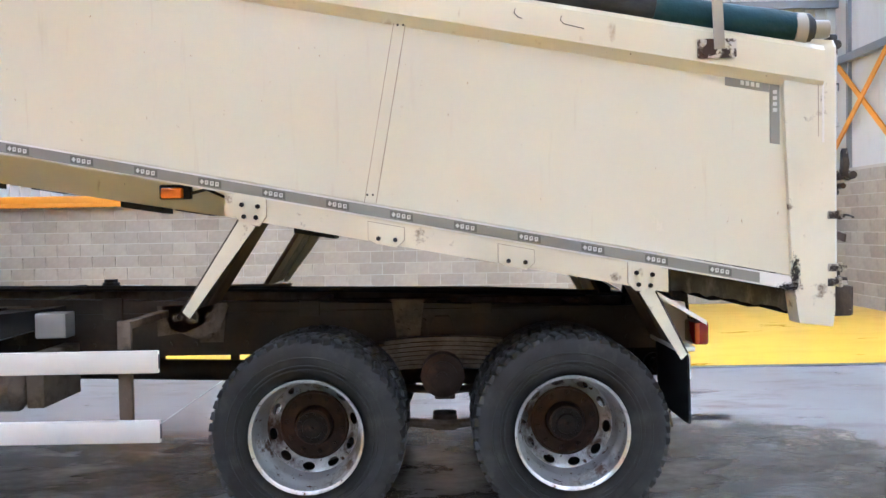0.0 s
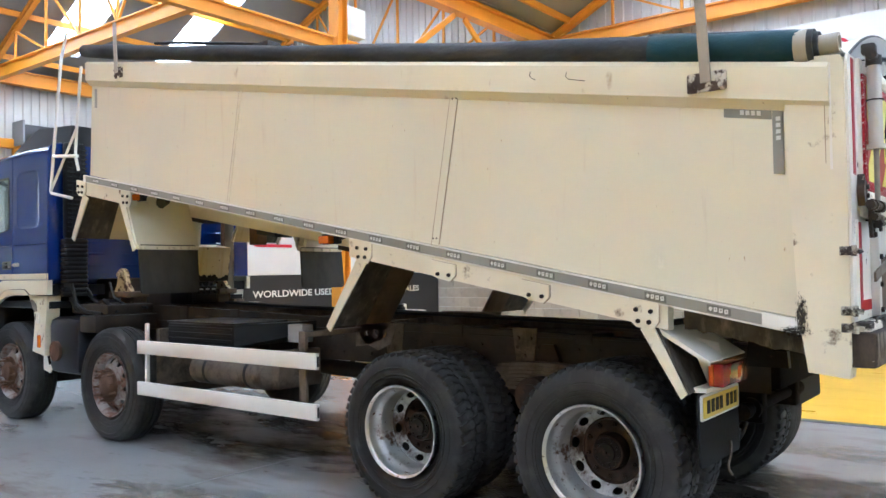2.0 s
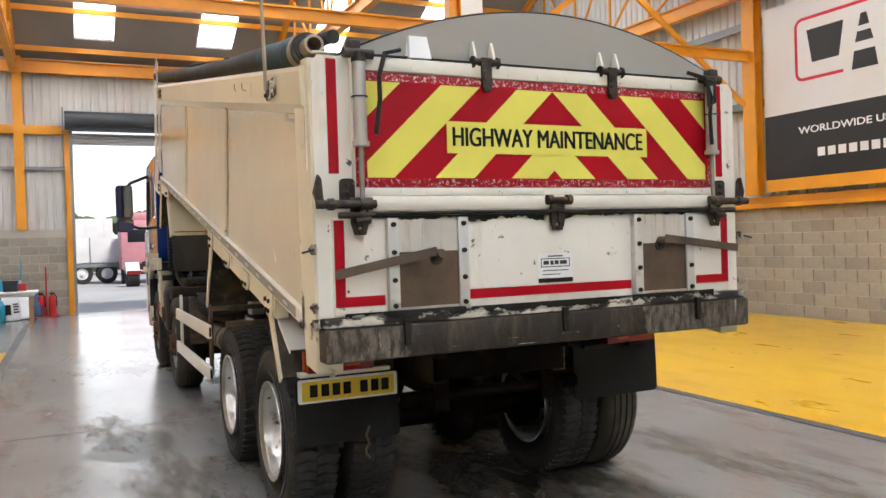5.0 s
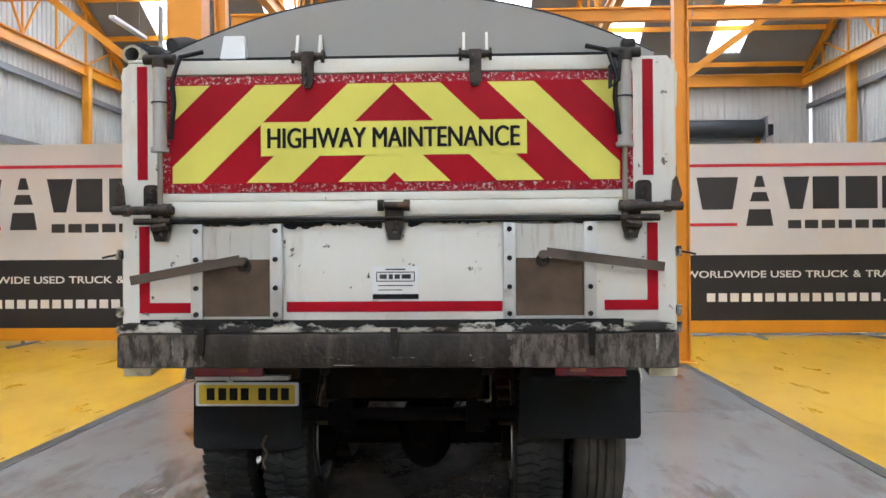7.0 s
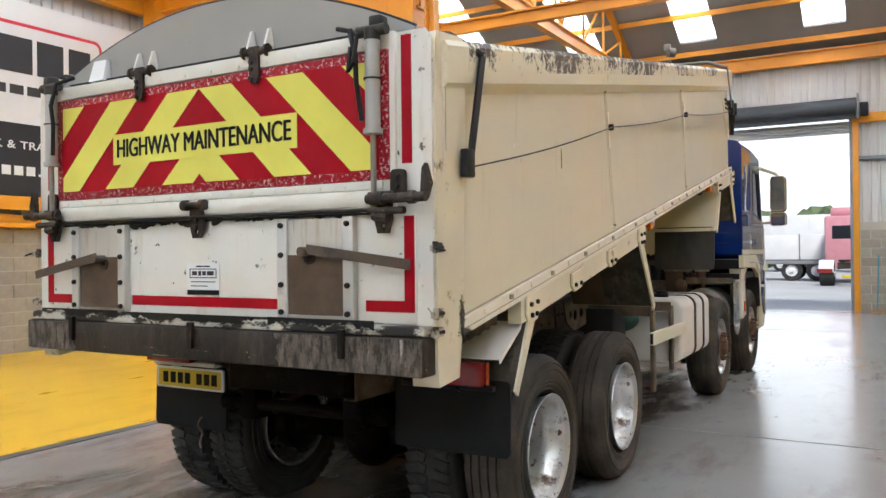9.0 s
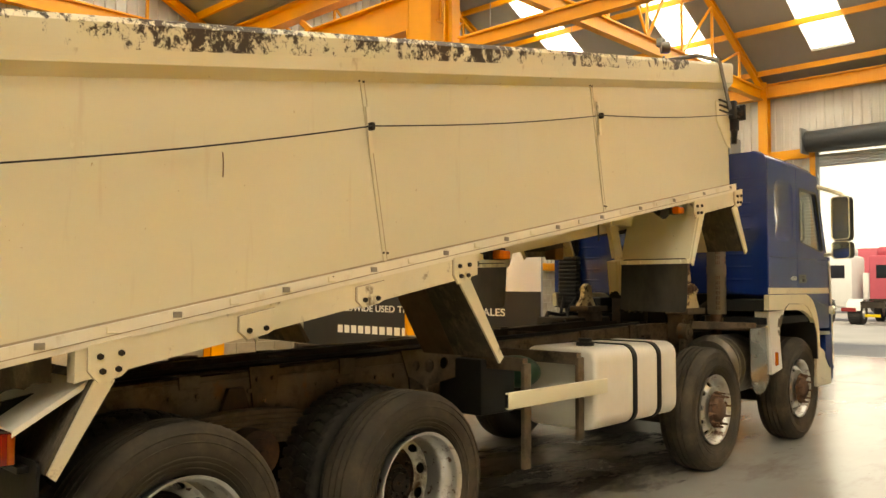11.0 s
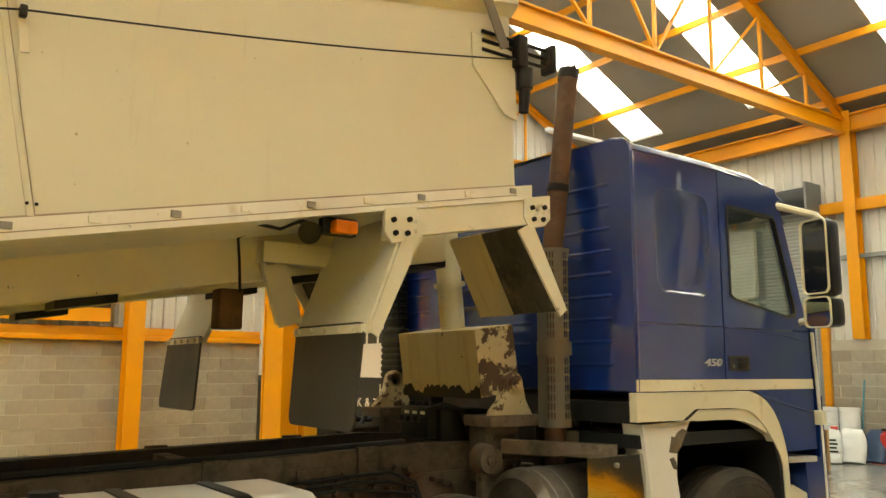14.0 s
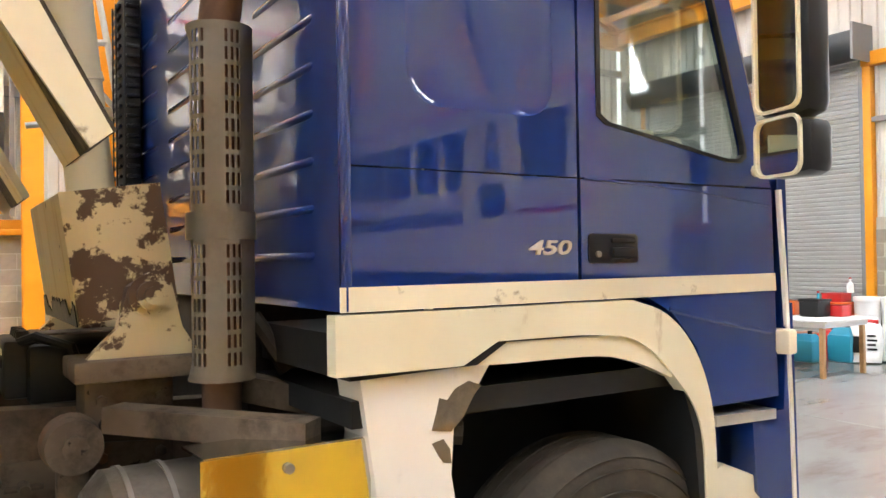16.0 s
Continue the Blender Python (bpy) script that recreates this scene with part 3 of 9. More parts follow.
def lathe(bm, profile, n=48, close=False):
    """Turns (radius, y) pairs about the y axis."""
    rings = []
    for r, y in profile:
        rings.append([bm.verts.new((r * math.cos(2 * math.pi * k / n), y, r * math.sin(2 * math.pi * k / n))) for k in range(n)])
    pairs = list(zip(rings, rings[1:]))
    if close:
        pairs.append((rings[-1], rings[0]))
    for a, b in pairs:
        for k in range(n):
            bm.faces.new((a[k], a[(k + 1) % n], b[(k + 1) % n], b[k]))
    return bm


def clip(poly, a, b, c):
    """Keeps the part of a polygon where a*u + b*v <= c."""
    out = []
    for (u0, v0), (u1, v1) in zip(poly, poly[1:] + poly[:1]):
        d0, d1 = a * u0 + b * v0 - c, a * u1 + b * v1 - c
        if d0 <= 0:
            out.append((u0, v0))
        if d0 * d1 < 0:
            s = d0 / (d0 - d1)
            out.append((u0 + s * (u1 - u0), v0 + s * (v1 - v0)))
    return out


def clip_rect(poly, u0, v0, u1, v1):
    for a, b, c in ((1, 0, u1), (-1, 0, -u0), (0, 1, v1), (0, -1, -v0)):
        if poly:
            poly = clip(poly, a, b, c)
    return poly


def lettering(words, width, height, depth=0.003, bold=0.0):
    """A mesh of words, width by height, from the origin to +x and +y, facing +z."""
    cu = bpy.data.curves.new("words", "FONT")
    cu.body = words
    cu.size = 1.0
    cu.offset = bold
    cu.extrude = depth / 2
    ob = bpy.data.objects.new("words", cu)
    scene.collection.objects.link(ob)
    me = bpy.data.meshes.new_from_object(ob.evaluated_get(bpy.context.evaluated_depsgraph_get()))
    bpy.data.objects.remove(ob)
    co = np.zeros(len(me.vertices) * 3)
    me.vertices.foreach_get("co", co)
    co = co.reshape(-1, 3)
    lo, hi = co.min(0), co.max(0)
    co[:, 0] = (co[:, 0] - lo[0]) / (hi[0] - lo[0]) * width
    co[:, 1] = (co[:, 1] - lo[1]) / (hi[1] - lo[1]) * height
    me.vertices.foreach_set("co", co.ravel())
    me.update()
    return me



def word_span(words):
    """Width of words for a letter size of one."""
    cu = bpy.data.curves.new("words", "FONT")
    cu.body = words
    ob = bpy.data.objects.new("words", cu)
    scene.collection.objects.link(ob)
    bpy.context.view_layer.update()
    span = ob.dimensions.x
    bpy.data.objects.remove(ob)
    return span


# ---- ground, floor ----
bm = B()
box(bm, -400, -400, -0.42, 400, 400, -0.02)
solid("ground", bm, yard, "pale grey concrete yard outside the shed", "ground", "structure")

bm = B()
box(bm, XF - 0.15, YN, -0.3, XE, YP, 0.0)
solid("floor", bm, concrete, "sealed grey concrete shed floor with tyre scuffs", "floor", "structure")
for y0, y1, nm in ((3.31, YP - 0.01, "north"), (YN + 0.01, -3.26, "south")):
    bm = B()
    box(bm, -9.95, y0, 0.0, XE - 0.1, y1, 0.004)
    solid("yellow_floor_" + nm, bm, floor_yellow, "glossy yellow painted floor beside the grey lane", "floor", "structure")
for y0, y1, nm in ((3.19, 3.31, "north"), (-3.26, -3.14, "south")):
    bm = B()
    box(bm, -15.5, y0, 0.0, XE - 0.1, y1, 0.006)
    solid("floor_line_" + nm, bm, floor_line, "dark grey painted line along the lane", "floor line", "structure")
bm = B()
for x in (-12.6, -3.0, 6.5):
    box(bm, x, -3.1, 0.0005, x + 0.012, 3.15, 0.0025)
box(bm, -17.7, -3.05, 0.0005, -15.6, -3.038, 0.0025)
solid("floor_joint", bm, floor_line, "narrow saw-cut joints in the concrete floor", "floor joint", "structure")

# ---- walls ----
WALL_TOP = 2.02


def ribbed(bm, a, b, z0, z1, n, period=0.2, depth=0.032):
    """Profiled upright cladding between two plan points, ribs towards the normal n; z1 may be a function of the plan point."""
    a, b, n = Vector((*a, 0)), Vector((*b, 0)), Vector((*n, 0))
    length = (b - a).length
    d = (b - a).normalized()
    s, stations = 0.0, []
    while s < length:
        for f, h in ((0, 0), (0.62, 0), (0.70, 1), (0.92, 1)):
            q = s + f * period
            if q <= length:
                stations.append((q, h))
        s += period
    stations.append((length, 0))
    prev = None
    for q, h in stations:
        p = a + d * q + n * h * depth
        top = z1(p) if callable(z1) else z1
        base = z0(p) if callable(z0) else z0
        v = (bm.verts.new((p.x, p.y, base)), bm.verts.new((p.x, p.y, top)))
        if prev:
            bm.faces.new((prev[0], v[0], v[1], prev[1]))
        prev = v
    return bm


def gable(p):
    return roof_z(max(XF, min(XE, p.x))) + 0.02


def side_wall(name, y, inward):
    out = -inward
    bm = B()
    box(bm, XF - 0.15, y, 0.0, XE, y + out * 0.2, WALL_TOP)
    wall = solid(name, bm, mortar, "grey concrete block wall with pale mortar below white cladding", "wall", "structure")
    bm = B()
    ribbed(bm, (XF, y + out * 0.06), (XE, y + out * 0.06), WALL_TOP, gable, (0, inward))
    part("cladding", bm, cladding, wall, "white profiled steel cladding", smooth=0)
    bm = B()
    ribbed(bm, (XF, y + out * 0.16), (XE, y + out * 0.16), WALL_TOP, gable, (0, inward))
    part("outer_skin", bm, cladding, wall, smooth=0)
    for z in (4.05, 5.6):
        bm = B()
        box(bm, XF, y + inward * 0.02, z - 0.07, XE, y - out * 0.10, z + 0.07)
        part("side_rail", bm, grey_steel, wall, "grey steel cladding rail")
    bm = B()
    box(bm, XF, y + inward * 0.02, WALL_TOP + 0.02, XE, y + inward * 0.16, WALL_TOP + 0.10, 0.008)
    box(bm, XF, y + inward * 0.02, WALL_TOP + 0.10, XE, y + inward * 0.06, WALL_TOP + 0.24, 0.008)
    part("base_rail", bm, orange, wall, "orange painted steel rail on top of the blockwork")
    for x in (-15.0, -10.4, 0.0, 11.5):
        bm = B()
        box(bm, x - 0.1, y + inward * 0.10, WALL_TOP + 0.02, x + 0.1, y + inward * 0.28, EAVE - 0.2, 0.006)
        part("wall_post", bm, orange, wall, "orange painted steel post")
    return wall


wall_north = side_wall("wall_north", YP, -1)
wall_south = side_wall("wall_south", YN, 1)

# return wall in the north-east corner
XR, YR, RET_TOP = 6.75, 6.4, 2.5
bm = B()
box(bm, XR, YR, 0.0, XR + 0.2, YP - 0.004, RET_TOP)
wall_return = solid("wall_return", bm, mortar, "grey concrete block return wall below pale cladding", "wall", "structure")
bm = B()
ribbed(bm, (XR + 0.06, YR), (XR + 0.06, YP), RET_TOP, 6.6, (-1, 0), 1.0, 0.012)
part("cladding", bm, cladding, wall_return, "pale flat steel cladding", smooth=0)
bm = B()
ribbed(bm, (XR + 0.16, YR), (XR + 0.16, YP), RET_TOP, 6.6, (-1, 0), 1.0, 0.012)
part("outer_skin", bm, cladding, wall_return, smooth=0)
bm = B()
box(bm, XR - 0.10, YR, 4.42, XR + 0.04, YP - 0.03, 4.56, 0.006)
part("side_rail", bm, grey_steel, wall_return, "grey steel cladding rail")
bm = B()
box(bm, XR - 0.02, 9.26, RET_TOP, XR + 0.05, 9.34, 6.6)
part("corner_post", bm, grey_steel, wall_return, "grey steel post")
for k in (-1, 1):
    bm = B()
    beam(bm, (XR - 0.06 - 0.02 * k, 9.62, 3.66 - k * 0.76), (XR - 0.06 - 0.02 * k, 7.85, 3.66 + k * 0.76), 0.03, 0.10)
    part("cross_brace", bm, orange, wall_return, "orange diagonal bracing bar")

# front wall with three roller doors
DOORS = ((-2.2, 1.93), (3.75, 8.3), (-8.8, -4.15))
DOOR_H = 4.75
bm = B()
spans = [(-9.65, -8.8), (-4.15, -2.2), (1.93, 3.75), (8.3, 9.85)]
for a, b in spans:
    box(bm, XF - 0.2, a, 0.0, XF, b, 2.2)
wall_west = solid("wall_west", bm, mortar, "grey block piers and white cladding round the roller doors", "wall", "structure")
bm = B()
for a, b in spans:
    ribbed(bm, (XF - 0.06, a), (XF - 0.06, b), 2.2, EAVE + 0.1, (1, 0))
for a, b in DOORS:
    ribbed(bm, (XF - 0.06, a), (XF - 0.06, b), DOOR_H, EAVE + 0.1, (1, 0))
part("cladding", bm, cladding, wall_west, "white profiled steel cladding", smooth=0)
bm = B()
for a, b in spans:
    ribbed(bm, (XF - 0.16, a), (XF - 0.16, b), 2.2, EAVE + 0.1, (1, 0))
for a, b in DOORS:
    ribbed(bm, (XF - 0.16, a), (XF - 0.16, b), DOOR_H, EAVE + 0.1, (1, 0))
part("outer_skin", bm, cladding, wall_west, smooth=0)
for a, b in spans[1:3]:
    bm = B()
    box(bm, XF - 0.02, a, 4.62, XF + 0.14, b, 4.84, 0.006)
    part("lintel_rail", bm, orange, wall_west, "orange painted steel rail")
    bm = B()
    box(bm, XF - 0.02, a, 3.72, XF + 0.08, b, 3.80)
    part("side_rail", bm, grey_steel, wall_west, "grey steel cladding rail")
for y in (-3.35, 3.05):
    bm = B()
    i_beam(bm, (XF + 0.14, y, 2.2), (XF + 0.14, y, EAVE), 0.22, 0.24, 0.03, up=(1, 0, 0))
    part("wall_post", bm, orange, wall_west, "orange painted steel column")
for a, b in DOORS:
    for y in (a, b):
        bm = B()
        s = 1 if y == b else -1
        box(bm, XF - 0.04, y, 0.0, XF + 0.10, y + s * 0.13, DOOR_H, 0.004)
        part("door_post", bm, orange, wall_west, "orange painted door post")
bm = B()
i_beam(bm, (XF + 0.16, YN, 6.32), (XF + 0.16, YP, 6.32), 0.2, 0.34, 0.03)
part("eaves_beam", bm, orange, wall_west, "orange painted eaves beam")


def roller_door(name, a, b, bottom, housing, label, colour):
    d = thing(name, (XF + 0.2, (a + b) / 2, 0), label, "roller door", kind="structure")
    bm = B()
    n = int((DOOR_H - bottom) / 0.075)
    prof = []
    for i in range(n):
        z = bottom + i * 0.075
        prof += [(0.0, z), (0.018, z + 0.018), (0.018, z + 0.057), (0.0, z + 0.07)]
    prev = None
    for dx, z in prof:
        v = (bm.verts.new((XF + 0.03 + dx, a, z)), bm.verts.new((XF + 0.03 + dx, b, z)))
        if prev:
            bm.faces.new((prev[0], prev[1], v[1], v[0]))
        prev = v
    part("curtain", bm, shutter, d, "grey slatted steel curtain", smooth=0)
    bm = B()
    cyl(bm, (XF + 0.32, a - 0.1, DOOR_H + 0.2), (XF + 0.32, b + 0.1, DOOR_H + 0.2), 0.25, n=24)
    part("roller", bm, colour, d, "dark rolled curtain drum")
    for y in (a - 0.14, b + 0.14):
        bm = B()
        box(bm, XF + 0.05, y - 0.02, DOOR_H - 0.08, XF + 0.62, y + 0.02, DOOR_H + 0.5)
        part("end_plate", bm, grey_steel, d, "grey steel end plate")
    for y, s in ((a, 1), (b, -1)):
        bm = B()
        box(bm, XF + 0.003, y, 0.0, XF + 0.09, y + s * 0.07, DOOR_H)
        part("guide", bm, grey_steel, d, "grey steel guide rail")
    if housing:
        bm = B()
        box(bm, XF + 0.2, b + 0.18, DOOR_H + 0.0, XF + 0.5, b + 0.36, DOOR_H + 0.3, 0.02)
        part("motor", bm, black, d, "black door motor")
    return d


roller_door("door_1", *DOORS[0], 4.38, True, "open roller door with dark rolled curtain above", shutter_dark)
roller_door("door_2", *DOORS[1], 0.02, True, "closed grey slatted steel roller door", shutter_dark)
roller_door("door_3", *DOORS[2], 0.02, False, "closed grey slatted steel roller door", shutter_dark)

# unseen wall, added to close the third span
bm = B()
box(bm, XE, YN, 0.0, XE + 0.2, YP, EAVE + 0.2)
solid("wall_east", bm, cladding, "white wall closing the shed behind the camera", "wall", "structure")

# ---- roof ----
bm = B()
T = 0.06
for a, b in ((XF, XC), (XC, XB), (XB, XE)):
    for side in (0, 1):
        e = a if side == 0 else b
        s = 1 if side == 0 else -1
        ridge = (b - a) / 2

        def roof_point(u, v, d, e=e, s=s):
            return (e + s * u, v, EAVE + SLOPE * u + d + 0.02)
        holes = [[(SKY_LO, y - SKY_W / 2), (SKY_HI, y - SKY_W / 2), (SKY_HI, y + SKY_W / 2), (SKY_LO, y + SKY_W / 2)] for y in SKY_Y]
        plate(bm, [(-0.02, YN - 0.2), (ridge, YN - 0.2), (ridge, YP + 0.2), (-0.02, YP + 0.2)], holes, roof_point, T)
ceiling = solid("ceiling", bm, roofing, "grey lined pitched roof with white rooflights", "ceiling", "structure", smooth=0)
for a, b in ((XF, XC), (XC, XB), (XB, XE)):
    for side in (0, 1):
        e, s = (a, 1) if side == 0 else (b, -1)
        for y in SKY_Y:
            bm = B()
            k, prev = 0, None
            for i in range(19):
                v = y - SKY_W / 2 + SKY_W * i / 18
                h = 0.03 if i % 3 == 1 else 0.0
                q = [bm.verts.new((e + s * u, v, EAVE + SLOPE * u + 0.06 + h)) for u in (SKY_LO - 0.02, SKY_HI + 0.02)]
                if prev:
                    bm.faces.new((prev[0], prev[1], q[1], q[0]))
                prev = q
            ob = part("rooflight_pane", bm, rooflight_sheet, ceiling, "translucent white corrugated rooflight", smooth=0)

# purlins
for a, b in ((XF, XC), (XC, XB)):
    for side in (0, 1):
        e, s = (a, 1) if side == 0 else (b, -1)
        for u in (0.45, 1.75, 3.05, 4.35, 5.6):
            bm = B()
            z = EAVE + SLOPE * u - 0.06
            beam(bm, (e + s * u, YN, z), (e + s * u, YP, z), 0.06, 0.13)
            solid("purlin", bm, orange, "orange painted steel purlin under the roof", "purlin", "structure")


def truss(y, a, b):
    """A steel roof truss across one span: tie beam, rafters, struts and ties."""
    t = thing("roof_truss", ((a + b) / 2, y, 6.2), "orange painted steel roof truss with deep tie beam", "roof truss", "roof trusses", "structure")
    bm = B()
    i_beam(bm, (a, y, 6.26), (b, y, 6.26), 0.16, 0.30, 0.03)
    part("tie_beam", bm, orange, t)
    m = (a + b) / 2
    for e in (a, b):
        bm = B()
        i_beam(bm, (e, y, EAVE - 0.16), (m, y, EAVE + SLOPE * (b - a) / 2 - 0.16), 0.12, 0.16, 0.02)
        part("rafter", bm, orange, t)
    n = 8
    xs = [a + (b - a) * i / n for i in range(n + 1)]
    for i in range(1, n):
        bm = B()
        zt = EAVE + SLOPE * min(xs[i] - a, b - xs[i]) - 0.2
        beam(bm, (xs[i], y, 6.4), (xs[i], y, zt), 0.05, 0.05, up=(0, 1, 0))
        part("strut", bm, orange, t)
    for i in range(1, n - 1):
        bm = B()
        lo, hi = (xs[i], xs[i + 1]) if i >= n // 2 else (xs[i + 1], xs[i])
        lo, hi = hi, lo
        zt = EAVE + SLOPE * min(lo - a, b - lo) - 0.2
        beam(bm, (hi, y, 6.4), (lo, y, zt), 0.04, 0.05, up=(0, 1, 0))
        part("tie", bm, orange, t)
    return t


for y in (-9.5, -3.4, 3.05, 9.6):
    truss(y, XF + 0.02, XC - 0.02)
    truss(y, XC + 0.02, XB)

# ---- columns and valley beams on the line x = XC ----
def column(x, y, w, d, top, label, big=False):
    c = thing("steel_column", (x, y, 0), label, "column", "steel columns", "structure")
    bm = B()
    i_beam(bm, (x, y, 0.006), (x, y, top), w, d, 0.035 if big else 0.02, up=(0, 1, 0))
    if big:
        for s in (-1, 1):
            box(bm, x + s * (w / 2 - 0.025) - 0.012, y - d / 2 + 0.004, 0.006, x + s * (w / 2 - 0.025) + 0.012, y + d / 2 - 0.004, top)
    part("shaft", bm, orange, c)
    bm = B()
    box(bm, x - w / 2 - 0.06, y - d / 2 - 0.06, 0.006, x + w / 2 + 0.06, y + d / 2 + 0.06, 0.024, 0.004)
    part("base_plate", bm, orange, c)
    return c


column(XC, 3.29, 0.20, 0.20, 6.4, "slim orange painted steel column beside the lane")
column(XC + 0.02, -3.26, 0.16, 0.16, 6.4, "slim orange painted steel column beside the lane")
column(XC + 0.03, -3.74, 0.36, 0.50, 6.4, "heavy orange painted steel column", True)
column(XC + 0.12, -9.28, 0.26, 0.30, 6.4, "orange painted steel column against the block wall")
bm = B()
i_beam(bm, (XC, 9.62, WALL_TOP + 0.26), (XC, 9.62, 6.4), 0.30, 0.20, 0.02, up=(0, 1, 0))
solid("wall_stanchion", bm, orange, "orange painted steel stanchion above the block wall", "column", "structure")


def valley_beam(z, h, w, y0, y1, label):
    bm = B()
    i_beam(bm, (XC, y0, z), (XC, y1, z), w, h, 0.03)
    solid("valley_beam", bm, orange, label, "steel beam", "structure")


valley_beam(5.6, 0.55, 0.22, YN, -3.46, "deep orange painted steel girder between columns")
valley_beam(4.93, 0.20, 0.12, -3.12, 3.16, "orange painted steel beam across the lane")
valley_beam(4.93, 0.20, 0.12, 3.36, YP, "orange painted steel beam between columns")
valley_beam(6.30, 0.30, 0.22, YN, YP, "orange painted valley beam")
bm = B()
for y0, y1 in ((3.3, 6.2), (-4.1, -6.8), (9.4, 6.5)):
    beam(bm, (XC, y0, 4.0), (XC, y1, 6.1), 0.05, 0.10)
solid("knee_brace", bm, orange, "orange steel knee braces", "brace", "structure")

# grey heater or light box on the slim column
hb = thing("control_box", (XC - 0.05, 3.45, 5.35), "white electrical box with cables on an orange column", "electrical box")
bm = B()
box(bm, XC - 0.2, 3.38, 5.1, XC + 0.1, 3.78, 5.55, 0.02)
part("case", bm, plastic_white, hb)
bm = B()
tube(bm, [(XC, 3.5, 5.1), (XC + 0.02, 3.42, 4.7), (XC + 0.02, 3.39, 4.2), (XC + 0.02, 3.39, 1.5)], 0.012)
part("conduit", bm, grey_steel, hb)
for x in (-10.5, -13.5):
    lt = thing("strip_light", (x, -6.4, 6.0), "unlit white fluorescent strip light hung from the roof", "strip light")
    bm = B()
    box(bm, x - 0.75, -6.46, 6.0, x + 0.75, -6.34, 6.07, 0.01)
    part("batten", bm, plastic_white, lt)
    for dx in (-0.5, 0.5):
        bm = B()
        cyl(bm, (x + dx, -6.4, 6.07), (x + dx, -6.4, roof_z(x + dx) + 0.03), 0.006, n=6)
        part("hanger", bm, steel, lt)

# ---- banners ----
def sign(thing_ob, put, w=6.2):
    """The printed face of a banner. put(u, v, d): u to the right, v up, d towards the viewer."""
    def shape(name, outline, material, d0=0.004, label="", holes=()):
        bm = B()
        plate(bm, outline, holes, put, d0)
        return part(name, bm, material, thing_ob, label, smooth=0)

    def rect(u0, v0, u1, v1):
        return [(u0, v0), (u1, v0), (u1, v1), (u0, v1)]
    shape("upper_field", rect(0, 1.40, w, 3.40), silver_vinyl, -0.02, "brushed silver vinyl")
    shape("lower_field", rect(0, 0.22, w, 1.40), dark_vinyl, -0.02, "charcoal vinyl")
    shape("base_strip", rect(0, 0.0, w, 0.22), orange_vinyl, -0.02, "orange vinyl strip")
    # red frame line, open at the foot
    r, t = 0.16, 0.055
    u0, u1, v0, v1 = 0.72, 5.5, 1.92, 3.04
    outer, inner = rounded(u0, v0, u1, v1, r), rounded(u0 + t, v0 + t, u1 - t, v1 - t, r - t)
    bm = B()
    n = len(outer)
    for i in range(n):
        a, b = outer[i], outer[(i + 1) % n]
        c, d = inner[(i + 1) % n], inner[i]
        if abs(a[1] - v0) < 1e-6 and abs(b[1] - v0) < 1e-6:
            for x0, x1 in ((u0 + r, 1.7), (u1 - r * 1.0, u1 - r)):
                if x1 > x0:
                    plate(bm, rect(x0, v0, x1, v0 + t), (), put, 0.004)
            continue
        plate(bm, [a, b, c, d], (), put, 0.004)
    part("red_outline", bm, logo_red, thing_ob, "red rounded outline", smooth=0)
    # the firm's mark as plain blocks with a stepped road shape among them
    v0, v1 = 2.22, 2.80
    blocks = ((0.98, 1.72), (2.52, 2.98), (3.04, 3.50), (3.62, 4.18), (4.26, 4.74), (4.84, 5.26))
    for k, (a, b) in enumerate(blocks):
        s = 0.10 if k == 0 else (-0.12 if k == 1 else 0.0)
        shape("mark_block", [(a, v1), (b, v1), (b - abs(s), v0), (a + s if s > 0 else a - s, v0)] if k < 2 else rect(a, v0, b, v1), logo_dark)
    for a, b, v, h in ((2.00, 2.20, 2.62, 0.2), (1.93, 2.27, 2.36, 0.17), (1.86, 2.34, 1.92, 0.3)):
        k = 0.05
        shape("mark_road", [(a, v), (b, v), (b - k, v + h), (a + k, v + h)], logo_dark)
    for i in range(9):
        u = 2.60 + i * 0.297
        shape("mark_bar", rect(u, 1.87, u + 0.235, 2.02), logo_dark)
    for i in range(19):
        u = 1.15 + i * 0.208
        shape("print_bar", rect(u, 0.56, u + (0.15 if i != 15 else 0.05), 0.71 if i != 15 else 0.60), logo_white)
    words = "WORLDWIDE USED TRUCK & TRAILER SALES".split()
    spans = [word_span(w) for w in words]
    k = 4.72 / (sum(spans) + 0.34 * (len(words) - 1))
    u = 0.76
    for w, span in zip(words, spans):
        me = lettering(w, span * k, 0.125, 0.004, 0.012)
        me.materials.append(logo_white)
        for v in me.vertices:
            v.co = Vector(put(u + v.co.x, 0.99 + v.co.y, 0.004 + v.co.z))
        part("strapline_word", me, logo_white, thing_ob, "white lettering " + w)
        u += (span + 0.34) * k


